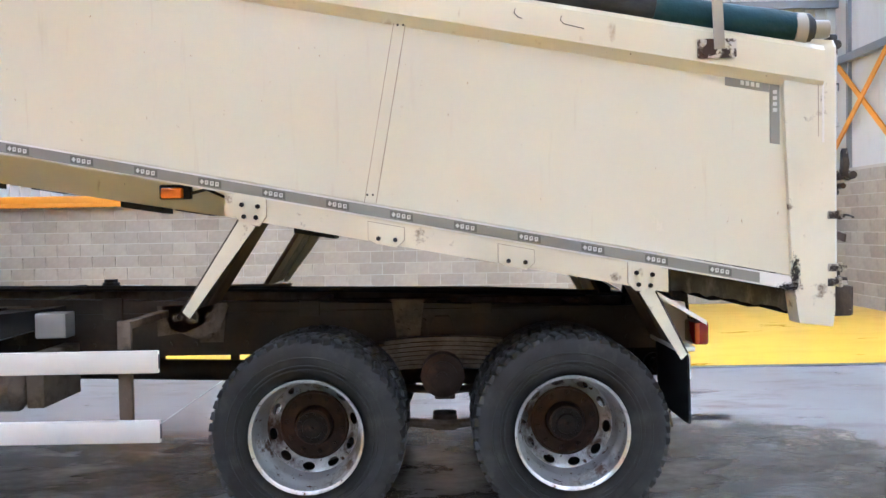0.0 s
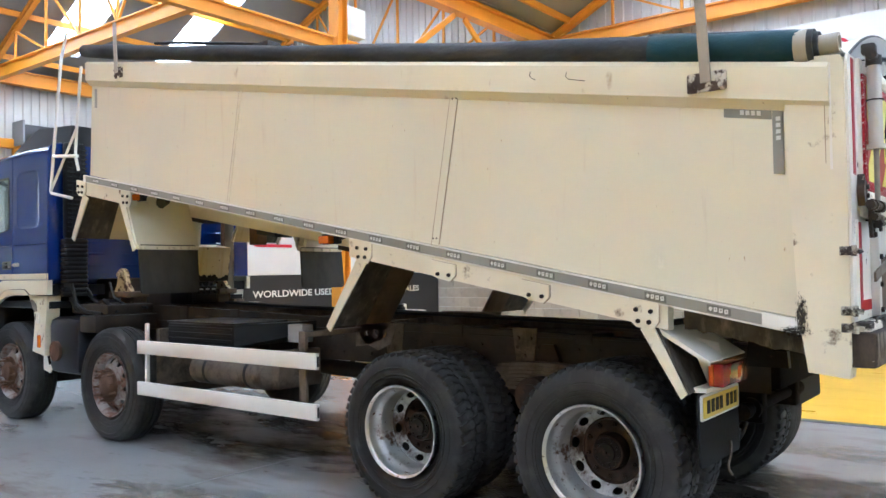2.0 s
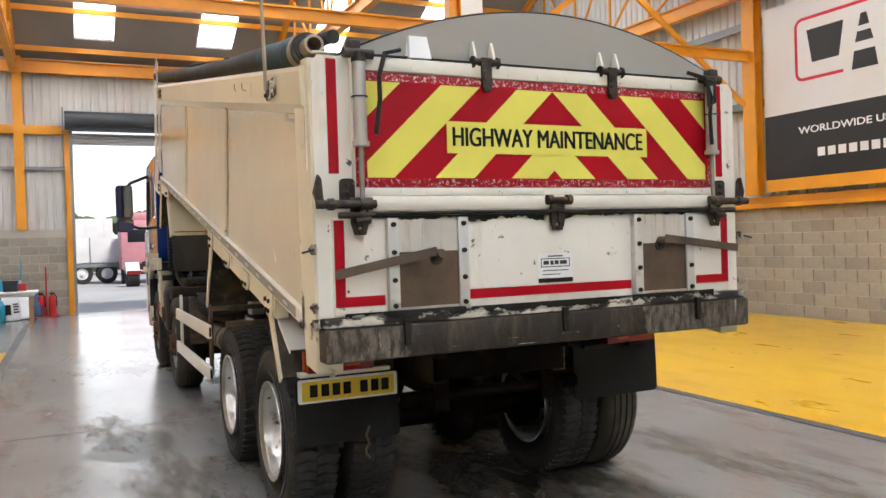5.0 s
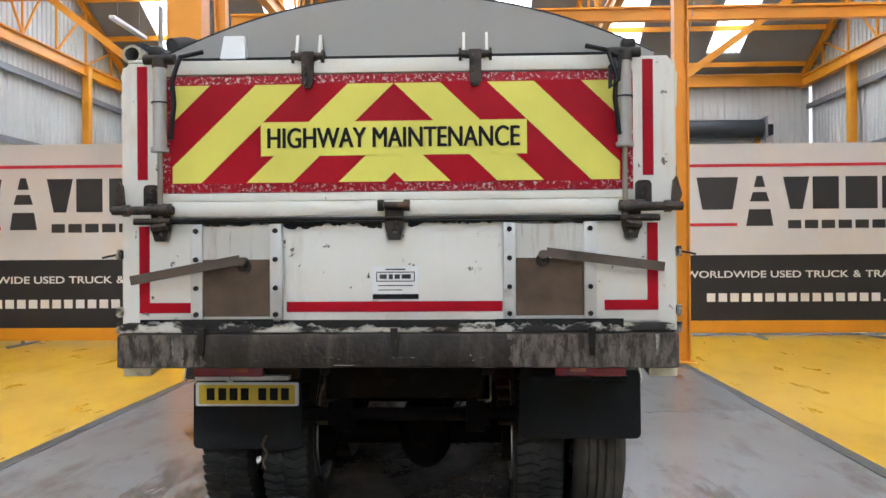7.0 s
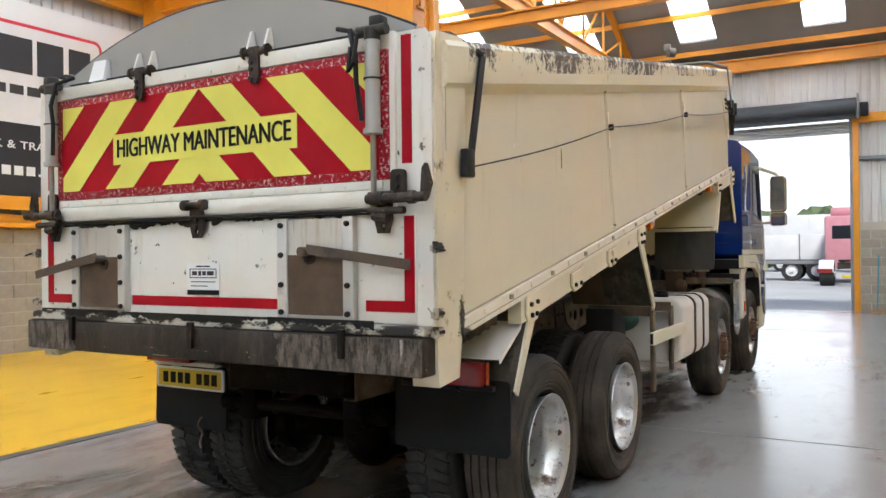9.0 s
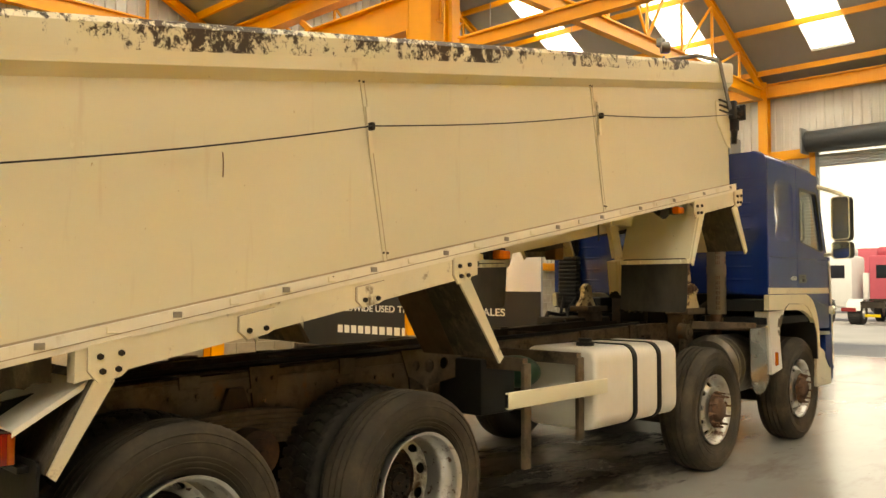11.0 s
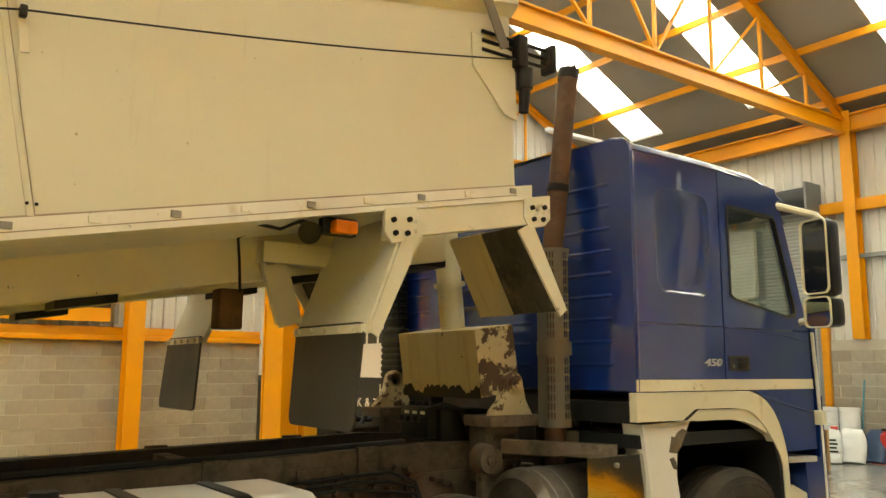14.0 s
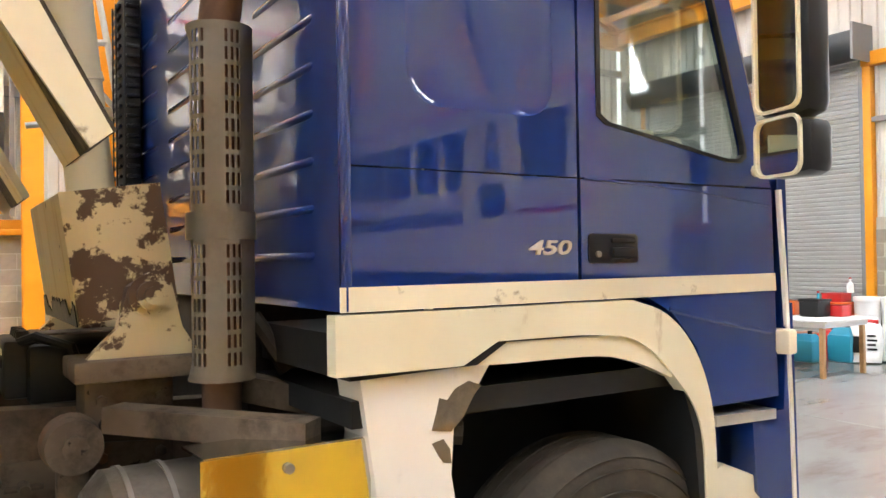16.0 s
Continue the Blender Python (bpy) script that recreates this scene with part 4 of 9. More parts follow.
def banner(x, y0, s):
    """A free-standing banner that faces +x."""
    b = thing("display_banner", (x, y0 + 3.1, 0), "free-standing silver and charcoal trade banner with orange base strip", "banner", "standing banners")

    def put(u, v, d):
        return (x + d, y0 + u, v + 0.09)
    sign(b, put)
    for y in (y0 + 0.03, y0 + 2.06, y0 + 4.13, y0 + 6.17):
        bm = B()
        box(bm, x - 0.07, y - 0.025, 0.03, x - 0.025, y + 0.025, 3.49)
        part("post", bm, grey_steel, b, "grey square tube post")
        bm = B()
        box(bm, x - 0.55, y - 0.03, 0.006, x + 0.42, y + 0.03, 0.04, 0.006)
        part("foot", bm, grey_steel, b, "grey steel foot")
    bm = B()
    for z in (0.12, 1.75, 3.44):
        box(bm, x - 0.066, y0 + 0.06, z, x - 0.03, y0 + 6.14, z + 0.04)
    part("back_frame", bm, grey_steel, b)
    return b


banner(-9.6, 3.4, 1)
banner(-8.6, -9.55, 1)

for nm, y, s in (("north", YP - 0.2, 1), ("south", YN + 0.2, -1)):
    # viewed from inside: north wall reads along +x, south wall along -x
    x0 = -6.2 if s > 0 else 0.2
    w = thing("wall_banner", (-3.1, y, 2.3), "large silver and charcoal trade banner fixed high on the wall", "banner", "wall banners")
    sign(w, lambda u, v, d, x0=x0, y=y, s=s: (x0 + s * u, y - s * d, 2.33 + v))
    for x in (-6.1, -3.0, 0.1):
        bm = B()
        box(bm, x - 0.03, y + s * 0.021, 2.3, x + 0.03, y + s * 0.08, 5.7)
        part("batten", bm, grey_steel, w)


def stain_shade_material(name, colour, rough, scale, lo, hi):
    """A patchy colour, for stains and painted shade, that leaves the floor bare between its spots."""
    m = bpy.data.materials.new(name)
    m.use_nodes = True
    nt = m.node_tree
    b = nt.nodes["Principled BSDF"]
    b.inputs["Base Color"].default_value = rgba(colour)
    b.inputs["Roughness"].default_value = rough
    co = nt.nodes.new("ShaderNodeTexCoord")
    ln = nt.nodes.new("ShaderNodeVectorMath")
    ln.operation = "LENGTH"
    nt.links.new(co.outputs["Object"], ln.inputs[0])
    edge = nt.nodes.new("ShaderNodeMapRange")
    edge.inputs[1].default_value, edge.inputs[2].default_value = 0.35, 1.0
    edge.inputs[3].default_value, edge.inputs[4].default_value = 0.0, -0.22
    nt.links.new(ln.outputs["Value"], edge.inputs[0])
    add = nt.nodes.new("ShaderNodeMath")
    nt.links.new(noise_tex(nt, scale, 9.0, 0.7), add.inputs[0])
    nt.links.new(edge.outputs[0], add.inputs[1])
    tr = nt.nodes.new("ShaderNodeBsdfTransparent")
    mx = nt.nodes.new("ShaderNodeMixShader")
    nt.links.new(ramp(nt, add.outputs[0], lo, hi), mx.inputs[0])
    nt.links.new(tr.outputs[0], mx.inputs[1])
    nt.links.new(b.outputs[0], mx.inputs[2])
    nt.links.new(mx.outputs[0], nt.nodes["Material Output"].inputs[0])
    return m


wet_stain = stain_shade_material("brown_wet_stain", (0.19, 0.15, 0.11), 0.3, 3.2, 0.42, 0.68)
pale_stain = stain_shade_material("pale_chalk_stain", (0.55, 0.54, 0.50), 0.6, 6.0, 0.54, 0.58)
# broad dark patches: the lorry's shade put into the floor colour, along with oil
oil_shade = stain_shade_material("dark_oil_and_shade", (0.100, 0.080, 0.062), 0.35, 1.7, 0.32, 0.58)
grime = stain_shade_material("dark_tyre_grime", (0.21, 0.18, 0.145), 0.4, 2.4, 0.42, 0.78)
for k, (x, y, sx, sy, turn, mat, label) in enumerate((
        (1.75, 0.35, 1.0, 0.9, 20, wet_stain, "brown oil stain on the concrete floor"), 
        (1.2, 1.05, 0.45, 0.12, 5, pale_stain, "pale chalky mark on the concrete floor"), (-0.4, -1.7, 2.4, 0.6, 3, grime, "dark tyre grime on the concrete floor"),
        (2.3, -1.1, 1.7, 0.8, -12, grime, "dark tyre grime on the concrete floor"), (-2.9, -2.0, 1.3, 0.45, 8, grime, "dark tyre grime on the concrete floor"),
        (0.9, -2.35, 0.9, 0.3, -25, wet_stain, "brown oil stain on the concrete floor"), (-0.2, -0.1, 2.6, 1.5, 0, oil_shade, "dark oil and painted shade on the floor under the lorry"), (-4.2, 0.0, 2.6, 1.2, 0, oil_shade, "dark oil and painted shade on the floor under the lorry"),
        (0.5, 1.9, 1.8, 0.5, 5, grime, "dark tyre grime on the concrete floor"),
        )):
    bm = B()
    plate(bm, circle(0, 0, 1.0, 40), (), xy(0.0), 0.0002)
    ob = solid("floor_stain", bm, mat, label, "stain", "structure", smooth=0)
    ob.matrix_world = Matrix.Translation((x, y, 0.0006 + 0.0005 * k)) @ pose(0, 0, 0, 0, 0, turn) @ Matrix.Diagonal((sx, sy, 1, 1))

# ---- the tipper lorry ----
# forward is -x, its left side is -y; axles at x = -0.02, -1.4, -4.99 and -7.0
truck = thing("tipper_lorry", (-3.0, 0, 0), "blue-cabbed eight-wheel tipper lorry with raised cream body, parked in the lane", "lorry")


def edge_b(x):
    return 1.28 - 0.190 * (x - 1.1)


def edge_t(x):
    return 2.27 - 0.1745 * (x - 1.072)


HUB_Z, STEER_Z = 0.482, 0.512


def bolt_mesh(r, h, n, material):
    bm = B()
    cyl(bm, (0, 0, 0), (0, h, 0), r, r * 0.92, n=n)
    return finish("bolt", bm, material)


BOLT = bolt_mesh(0.013, 0.014, 6, black_iron)
BOLT_STEEL = bolt_mesh(0.014, 0.012, 8, steel)
RIVET = bolt_mesh(0.006, 0.006, 8, black_iron)


def ragged(rng, u0, u1, v, drop, step=0.012, up=0.004):
    """Outline of a tarry run: straight on top, ragged below."""
    n = max(4, int((u1 - u0) / step))
    low, d = [], drop * 0.4
    for i in range(n + 1):
        d = max(drop * 0.12, min(drop, d + rng.uniform(-0.35, 0.35) * drop))
        low.append((u0 + (u1 - u0) * i / n, v - d))
    return low + [(u1, v + up), (u0, v + up)]



# tyres and wheels, built about the origin with the outer side towards +y
def tyre_mesh(width, lugs):
    bm = B()
    w = width / 2
    prof = [(0.300, -w + 0.045), (0.335, -w + 0.018), (0.40, -w), (0.455, -w + 0.005), (0.484, -w + 0.016), (0.500, -w + 0.032),
            (0.504, -w * 0.55), (0.504, 0), (0.504, w * 0.55), (0.500, w - 0.032), (0.484, w - 0.016), (0.455, w - 0.005),
            (0.40, w), (0.335, w - 0.018), (0.300, w - 0.045), (0.285, w - 0.075), (0.285, -w + 0.075)]
    lathe(bm, prof, 72, close=True)
    for r in (0.415, 0.372, 0.352):
        lathe(bm, [(r - 0.004, w - 0.001), (r - 0.002, w + 0.003), (r + 0.002, w + 0.003), (r + 0.004, w - 0.002)], 72)
    n = lugs
    for i in range(n):
        a = 360.0 * i / n
        for s in (-1, 1):
            m = pose(0, 0, 0, 0, a + (s * 360 / n / 4), 0) @ Matrix.Translation((0, s * (w - 0.062), 0.503)) @ pose(0, 0, 0, s * -5, 0, s * 16)
            box(bm, -0.0215, -0.040 if s > 0 else -0.045, -0.03, 0.0215, 0.045 if s > 0 else 0.040, 0.011, 0.003, m=m)
            m = pose(0, 0, 0, 0, a + (s * 360 / n / 4), 0) @ Matrix.Translation((0, s * 0.031, 0.504)) @ pose(0, 0, 0, 0, 0, -s * 18)
            box(bm, -0.0235, -0.027, -0.02, 0.0235, 0.027, 0.011, m=m)
    return finish("tyre", bm, rubber, 40)


def dished_rim():
    """Steel wheel of a twin pair: deep barrel, cone with ten hand holes, flat disc set far back."""
    bm, cone, disc = B(), B(), B()
    lathe(bm, [(0.286, 0.145), (0.299, 0.152), (0.301, 0.146), (0.297, 0.136), (0.286, 0.128), (0.281, 0.105), (0.277, 0.06), (0.262, 0.045), (0.258, 0.0), (0.250, -0.05), (0.247, -0.072)], 60)

    def slope(u, v, d):
        r = math.hypot(u, v)
        return (u, -0.072 - 0.95 * (0.247 - r) - d, v)
    holes = []
    for i in range(10):
        a = 2 * math.pi * (i + 0.5) / 10
        ring = []
        for k in range(16):
            q = 2 * math.pi * k / 16
            p, w = 0.222 + 0.019 * math.cos(q), 0.034 * math.sin(q)
            ring.append((p * math.cos(a) - w * math.sin(a), p * math.sin(a) + w * math.cos(a)))
        holes.append(ring)
    plate(cone, circle(0, 0, 0.247, 60), holes + [circle(0, 0, 0.190, 60)], slope, 0.012)
    plate(disc, circle(0, 0, 0.190, 60), [circle(0, 0, 0.112, 40)], lambda u, v, d: (u, -0.1262 - d, v), 0.014)
    lathe(disc, [(0.190, -0.1262), (0.186, -0.1195), (0.178, -0.1195), (0.174, -0.126)], 60)
    return finish("wheel", bm, rim_steel, 40), finish("wheel_cone", cone, rim_dull, 40), finish("wheel_disc", disc, rust, 40)


def dished_hub():
    bm = B()
    lathe(bm, [(0.112, -0.20), (0.100, -0.19), (0.098, -0.075), (0.094, -0.062), (0.084, -0.058)], 40)
    lathe(bm, [(0.113, -0.13), (0.113, -0.21)], 40)
    for i in range(10):
        a = 2 * math.pi * i / 10
        x, z = 0.152 * math.cos(a), 0.152 * math.sin(a)
        cyl(bm, (x, -0.128, z), (x, -0.104, z), 0.0155, n=6)
        cyl(bm, (x, -0.104, z), (x, -0.090, z), 0.008, n=8)
    return finish("hub", bm, rust, 40)


def hub_cap():
    bm = B()
    cyl(bm, (0, -0.066, 0), (0, -0.052, 0), 0.086, 0.084, 32)
    cyl(bm, (0, -0.052, 0), (0, -0.040, 0), 0.056, 0.052, 28)
    cyl(bm, (0, -0.040, 0), (0, -0.034, 0), 0.010, 0.008, 12)
    for i in range(10):
        a = 2 * math.pi * (i + 0.5) / 10
        x, z = 0.070 * math.cos(a), 0.070 * math.sin(a)
        cyl(bm, (x, -0.052, z), (x, -0.040, z), 0.009, n=6)
    return finish("axle_flange", bm, black_iron, 40)


def steer_rim():
    bm = B()
    lathe(bm, [(0.286, 0.128), (0.298, 0.134), (0.298, 0.122), (0.282, 0.108), (0.268, 0.06), (0.262, 0.03)], 60)
    outer = circle(0, 0, 0.264, 60)
    holes = [circle(0.215 * math.cos(2 * math.pi * (i + 0.5) / 10), 0.215 * math.sin(2 * math.pi * (i + 0.5) / 10), 0.027, 14) for i in range(10)]
    plate(bm, outer, holes, lambda u, v, d: (u, 0.045 + 0.9 * min(0.10, max(0.0, 0.262 - math.hypot(u, v))) - d, v), 0.016)
    return finish("wheel", bm, rim_steel, 40)


def steer_hub():
    bm = B()
    lathe(bm, [(0.158, 0.135), (0.154, 0.141), (0.108, 0.141), (0.102, 0.144), (0.094, 0.172), (0.078, 0.186), (0.0, 0.188)], 40)
    for i in range(10):
        a = 2 * math.pi * i / 10
        x, z = 0.140 * math.cos(a), 0.140 * math.sin(a)
        cyl(bm, (x, 0.138, z), (x, 0.164, z), 0.015, n=6)
        cyl(bm, (x, 0.164, z), (x, 0.205, z), 0.009, n=8)
    return finish("hub", bm, rust_light, 40)


def worn_tyre_mesh(width, grow=1.0):
    """A rib tyre with smooth rounded shoulders and moulded rings on its outer wall."""
    bm = B()
    w = width / 2
    prof = [(0.300, -w + 0.045), (0.335, -w + 0.016), (0.40, -w), (0.455, -w + 0.006), (0.486, -w + 0.020), (0.503, -w + 0.042)]
    for y in (-0.075, -0.027, 0.021, 0.069):
        prof += [(0.512, y - 0.004), (0.499, y - 0.002), (0.499, y + 0.006), (0.512, y + 0.008)]
    wall = [(0.503, w - 0.042), (0.486, w - 0.020), (0.455, w - 0.006), (0.40, w), (0.335, w - 0.016), (0.300, w - 0.045)]
    rings = []
    for r in (0.470, 0.435, 0.372, 0.350, 0.325):
        (ra, ya), (rb, yb) = next((a, b) for a, b in zip(wall, wall[1:]) if a[0] >= r >= b[0])
        y = ya + (yb - ya) * (ra - r) / (ra - rb)
        rings += [(r + 0.004, y), (r + 0.002, y + 0.005), (r - 0.002, y + 0.005), (r - 0.004, y)]
    prof += sorted(wall + rings, reverse=True)
    prof += [(0.285, w - 0.075), (0.285, -w + 0.075)]
    lathe(bm, [(0.3 + (r - 0.3) * grow if r > 0.3 else r, y) for r, y in prof], 96, close=True)
    return finish("tyre", bm, rubber_dusty_lit, 40)


def settle(me, low):
    """Flattens a tyre where it stands on the ground."""
    for v in me.vertices:
        v.co.z = max(v.co.z, low)
    return me


TYRE_D = settle(tyre_mesh(0.29, 52), 0.0015 - HUB_Z)
TYRE_W = settle(worn_tyre_mesh(0.29), 0.0015 - HUB_Z)
TYRE_S = settle(worn_tyre_mesh(0.305, 1.085), 0.0015 - STEER_Z)
(RIM_D, CONE_D, DISC_D), HUB_D, CAP_D = dished_rim(), dished_hub(), hub_cap()
RIM_S, HUB_S = steer_rim(), steer_hub()
TYRE_L = TYRE_S.copy()
TYRE_L.materials[0] = rubber
RIM_L = RIM_S.copy()
RIM_L.materials[0] = rim_rusty


def wheel(x, y, out, steer, turn, worn=False):
    """One wheel; out is +1 or -1: the side its face looks to."""
    m = Matrix.Translation((x, y, STEER_Z if steer else HUB_Z)) @ pose(0, 0, 0, 0, turn, 0 if out > 0 else 180)
    rim = part("wheel", (RIM_S if out > 0 else RIM_L) if steer else RIM_D, None, truck, "silver painted steel wheel, chipped and rusty", at=m)
    part("tyre", (TYRE_S if out > 0 else TYRE_L) if steer else TYRE_W if worn else TYRE_D, None, rim, "dusty worn rib tyre" if steer or worn else "black truck tyre with block tread", at=pose(0, 0, 0, 0, -turn, 0))
    part("hub", HUB_S if steer else HUB_D, None, rim, "rusty brown hub with wheel nuts")
    if not steer:
        part("axle_flange", CAP_D, None, rim, "greasy dark axle flange")
        part("wheel_cone", CONE_D, None, rim, "dull silver cone with oval hand holes")
        part("wheel_disc", DISC_D, None, rim, "rusty brown wheel disc")
    return rim


for s in (-1, 1):
    for k, x in enumerate((-0.025, -1.405)):
        wheel(x, s * 1.06, s, False, 11 + 17 * k, s > 0)
        wheel(x, s * 0.72, -s, False, 5 + 23 * k)
    for k, x in enumerate((-4.99, -7.0)):
        wheel(x, s * 1.06, s, True, 9 + 14 * k)

# axles, springs, propshaft
for x in (-0.025, -1.405):
    bm = B()
    cyl(bm, (x, -1.0, HUB_Z), (x, 1.0, HUB_Z), 0.085, n=20)
    m = Matrix.Translation((x, 0.05, HUB_Z)) @ Matrix.Diagonal((0.24, 0.17, 0.23, 1))
    bmesh.ops.create_uvsphere(bm, u_segments=20, v_segments=12, radius=1.0, matrix=m)
    for s in (-1, 1):
        cyl(bm, (x, s * 0.52, HUB_Z), (x, s * 0.60, HUB_Z), 0.19, n=24)
    part("drive_axle", bm, under_shade_black, truck, "oily drive axle with round casing, darkened for shade")
for x in (-4.99, -7.0):
    bm = B()
    box(bm, x - 0.06, -0.85, HUB_Z - 0.14, x + 0.06, 0.85, HUB_Z - 0.02, 0.02)
    for s in (-1, 1):
        cyl(bm, (x, s * 0.86, HUB_Z), (x, s * 0.95, HUB_Z), 0.20, n=24)
        cyl(bm, (x, s * 0.80, HUB_Z - 0.18), (x, s * 0.80, HUB_Z + 0.16), 0.05)
    part("front_axle", bm, chassis, truck, "dark forged front axle")
for s in (-1, 1):
    bm = B()
    for i in range(7):
        L = 0.95 - i * 0.10
        pts = []
        for k in range(9):
            f = -1 + 2 * k / 8
            pts.append((-0.685 + f * L, 0.545 * s, 0.74 + i * 0.026 - 0.16 * f * f * (L / 0.95) ** 2))
        for a, b in zip(pts, pts[1:]):
            beam(bm, a, b, 0.10, 0.022)
    part("leaf_spring", bm, chassis_brown, truck, "dirty multi-leaf spring pack")
    bm = B()
    cyl(bm, (-0.695, s * 0.46, 0.70), (-0.695, s * 0.72, 0.70), 0.125, n=28)
    cyl(bm, (-0.695, s * 0.72, 0.70), (-0.695, s * 0.745, 0.70), 0.085, n=24)
    cyl(bm, (-0.695, s * 0.745, 0.70), (-0.695, s * 0.765, 0.70), 0.03, n=12)
    plate(bm, [(-0.82, 0.80), (-0.80, 0.70), (-0.59, 0.70), (-0.57, 0.80), (-0.65, 1.02), (-0.74, 1.02)], (), xz(s * 0.47), s * 0.03)
    part("bogie_trunnion", bm, rust, truck, "rusty round bogie pivot with bracket")
    bm = B()
    for x in (-1.30, -0.07):
        cyl(bm, (-0.685, s * 0.50, 0.36), (x, s * 0.50, 0.42), 0.03, n=10)
    box(bm, -0.76, s * 0.44 - 0.05, 0.32, -0.61, s * 0.44 + 0.10, 0.42, 0.015)
    part("torque_rod", bm, chassis_brown, truck, "muddy torque rods under the bogie")
bm = B()
cyl(bm, (-1.1, 0, 0.60), (-5.3, 0, 0.72), 0.07)
cyl(bm, (-0.25, 0, 0.55), (-1.1, 0, 0.58), 0.05)
part("propshaft", bm, chassis, truck)

# chassis frame
def sub_top(x):
    """Upper edge of the subframe, which tapers towards the rear."""
    return 1.205 - 0.0265 * (x + 5.0)


for s in (-1, 1):
    bm = B()
    y0, y1 = s * 0.37, s * 0.445
    box(bm, -7.55, y1 - s * 0.008, 0.80, 0.72, y1, 1.06)
    box(bm, -7.55, y0, 1.052, 0.72, y1 - s * 0.008, 1.06)
    box(bm, -7.55, y0, 0.80, 0.72, y1 - s * 0.008, 0.808)
    for i in range(38):
        x = -5.3 + i * 0.155
        for z in (0.87, 0.99):
            if (i * 7 + int(z * 100)) % 3:
                cyl(bm, (x, y1, z), (x, y1 + s * 0.014, z), 0.014, n=8)
    # right rail and runner: rust and mud, lightened for the stronger light there
    part("chassis_rail", bm, chassis_rust if s > 0 else chassis, truck, "dark dirty steel chassis rail")
    bm = B()
    loft(bm, [(-5.95, s * 0.36, 1.062), (-5.95, s * 0.44, 1.062), (-5.95, s * 0.44, 1.19), (-5.95, s * 0.36, 1.19)],
         [(-5.35, s * 0.36, 1.062), (-5.35, s * 0.44, 1.062), (-5.35, s * 0.44, sub_top(-5.35)), (-5.35, s * 0.36, sub_top(-5.35))])
    loft(bm, [(-5.35, s * 0.36, 1.062), (-5.35, s * 0.44, 1.062), (-5.35, s * 0.44, sub_top(-5.35)), (-5.35, s * 0.36, sub_top(-5.35))],
         [(0.74, s * 0.36, 1.062), (0.74, s * 0.44, 1.062), (0.74, s * 0.44, sub_top(0.74)), (0.74, s * 0.36, sub_top(0.74))])
    for x in (-4.9, -4.1, -2.7, -1.5, -0.45):
        box(bm, x - 0.06, s * 0.425, 1.03, x + 0.06, s * 0.452, sub_top(x) + 0.012, 0.004)
    part("subframe_runner", bm, chassis if s < 0 else chassis_brown, truck, "black steel runner on top of the chassis rail")
    for x in (-4.6, -3.3, -2.1, -0.9):
        bm = B()
        plate(bm, [(x - 0.1, 1.12), (x + 0.1, 1.12), (x + 0.07, 0.88), (x - 0.07, 0.88)], (), xz(s * 0.446), s * 0.012)
        for dx, z in ((-0.05, 1.05), (0.05, 1.05), (0, 0.93)):
            cyl(bm, (x + dx, s * 0.458, z), (x + dx, s * 0.474, z), 0.014, n=6)
        part("fixing_plate", bm, chassis_brown, truck, "bolted steel fixing plate")
for x in (-6.2, -5.0, -3.9, -2.8, -1.9, -0.68, 0.2, 0.66):
    bm = B()
    box(bm, x - 0.05, -0.37, 0.83, x + 0.05, 0.37, 1.04, 0.01)
    part("cross_member", bm, chassis, truck)
for x in (-4.1, -3.2, -2.4, -1.5):
    bm = B()
    box(bm, x - 0.04, -0.355, 1.07, x + 0.04, 0.355, sub_top(x) - 0.02)
    part("cross_tie", bm, chassis_brown, truck)
bm = B()
tube(bm, [(-5.2, 0.33, 1.215), (-4.0, 0.30, 1.18), (-3.0, 0.33, 1.165), (-1.6, 0.31, 1.135), (-0.4, 0.32, 1.115), (0.4, 0.28, 1.08)], 0.02)
tube(bm, [(-5.2, 0.28, 1.215), (-3.6, 0.26, 1.17), (-2.4, 0.27, 1.15), (-1.2, 0.25, 1.125), (0.3, 0.22, 1.07)], 0.014)
part("hose_run", bm, black, truck, "black hoses along the chassis")
# rear of the frame: pivot, tow beam, lamp bar
bm = B()
box(bm, 0.66, -0.40, 0.82, 0.76, 0.40, 1.08, 0.01)
cyl(bm, (0.60, -0.55, 0.705), (0.60, 0.57, 0.705), 0.036, n=18)
for s in (-1, 1):
    box(bm, 0.50, s * 0.36 - 0.05, 0.62, 0.66, s * 0.36 + 0.05, 0.95, 0.012)
    cyl(bm, (0.60, s * 0.50, 0.705), (0.60, s * 0.585, 0.705), 0.046, n=16)
    cyl(bm, (0.60, s * 0.33, 0.705), (0.60, s * 0.44, 0.705), 0.062, n=16)
part("rear_tow_beam", bm, under_shade_black, truck, "greasy rear cross beam with brackets, darkened for shade")
bm = B()
cyl(bm, (0.70, -0.62, 1.16), (0.70, 0.62, 1.16), 0.055, n=18)
for s in (-1, 1):
    plate(bm, [(0.58, 0.95), (0.82, 0.95), (0.80, 1.20), (0.62, 1.20)], (), xz(s * 0.40), s * 0.05)
part("tipping_pivot", bm, black_iron, truck, "rusty pivot shaft of the tipping body")
bm = B()
box(bm, 0.60, -0.05, 0.84, 0.65, 0.06, 0.94, 0.006)
part("socket", bm, steel, truck, "small grey trailer socket")

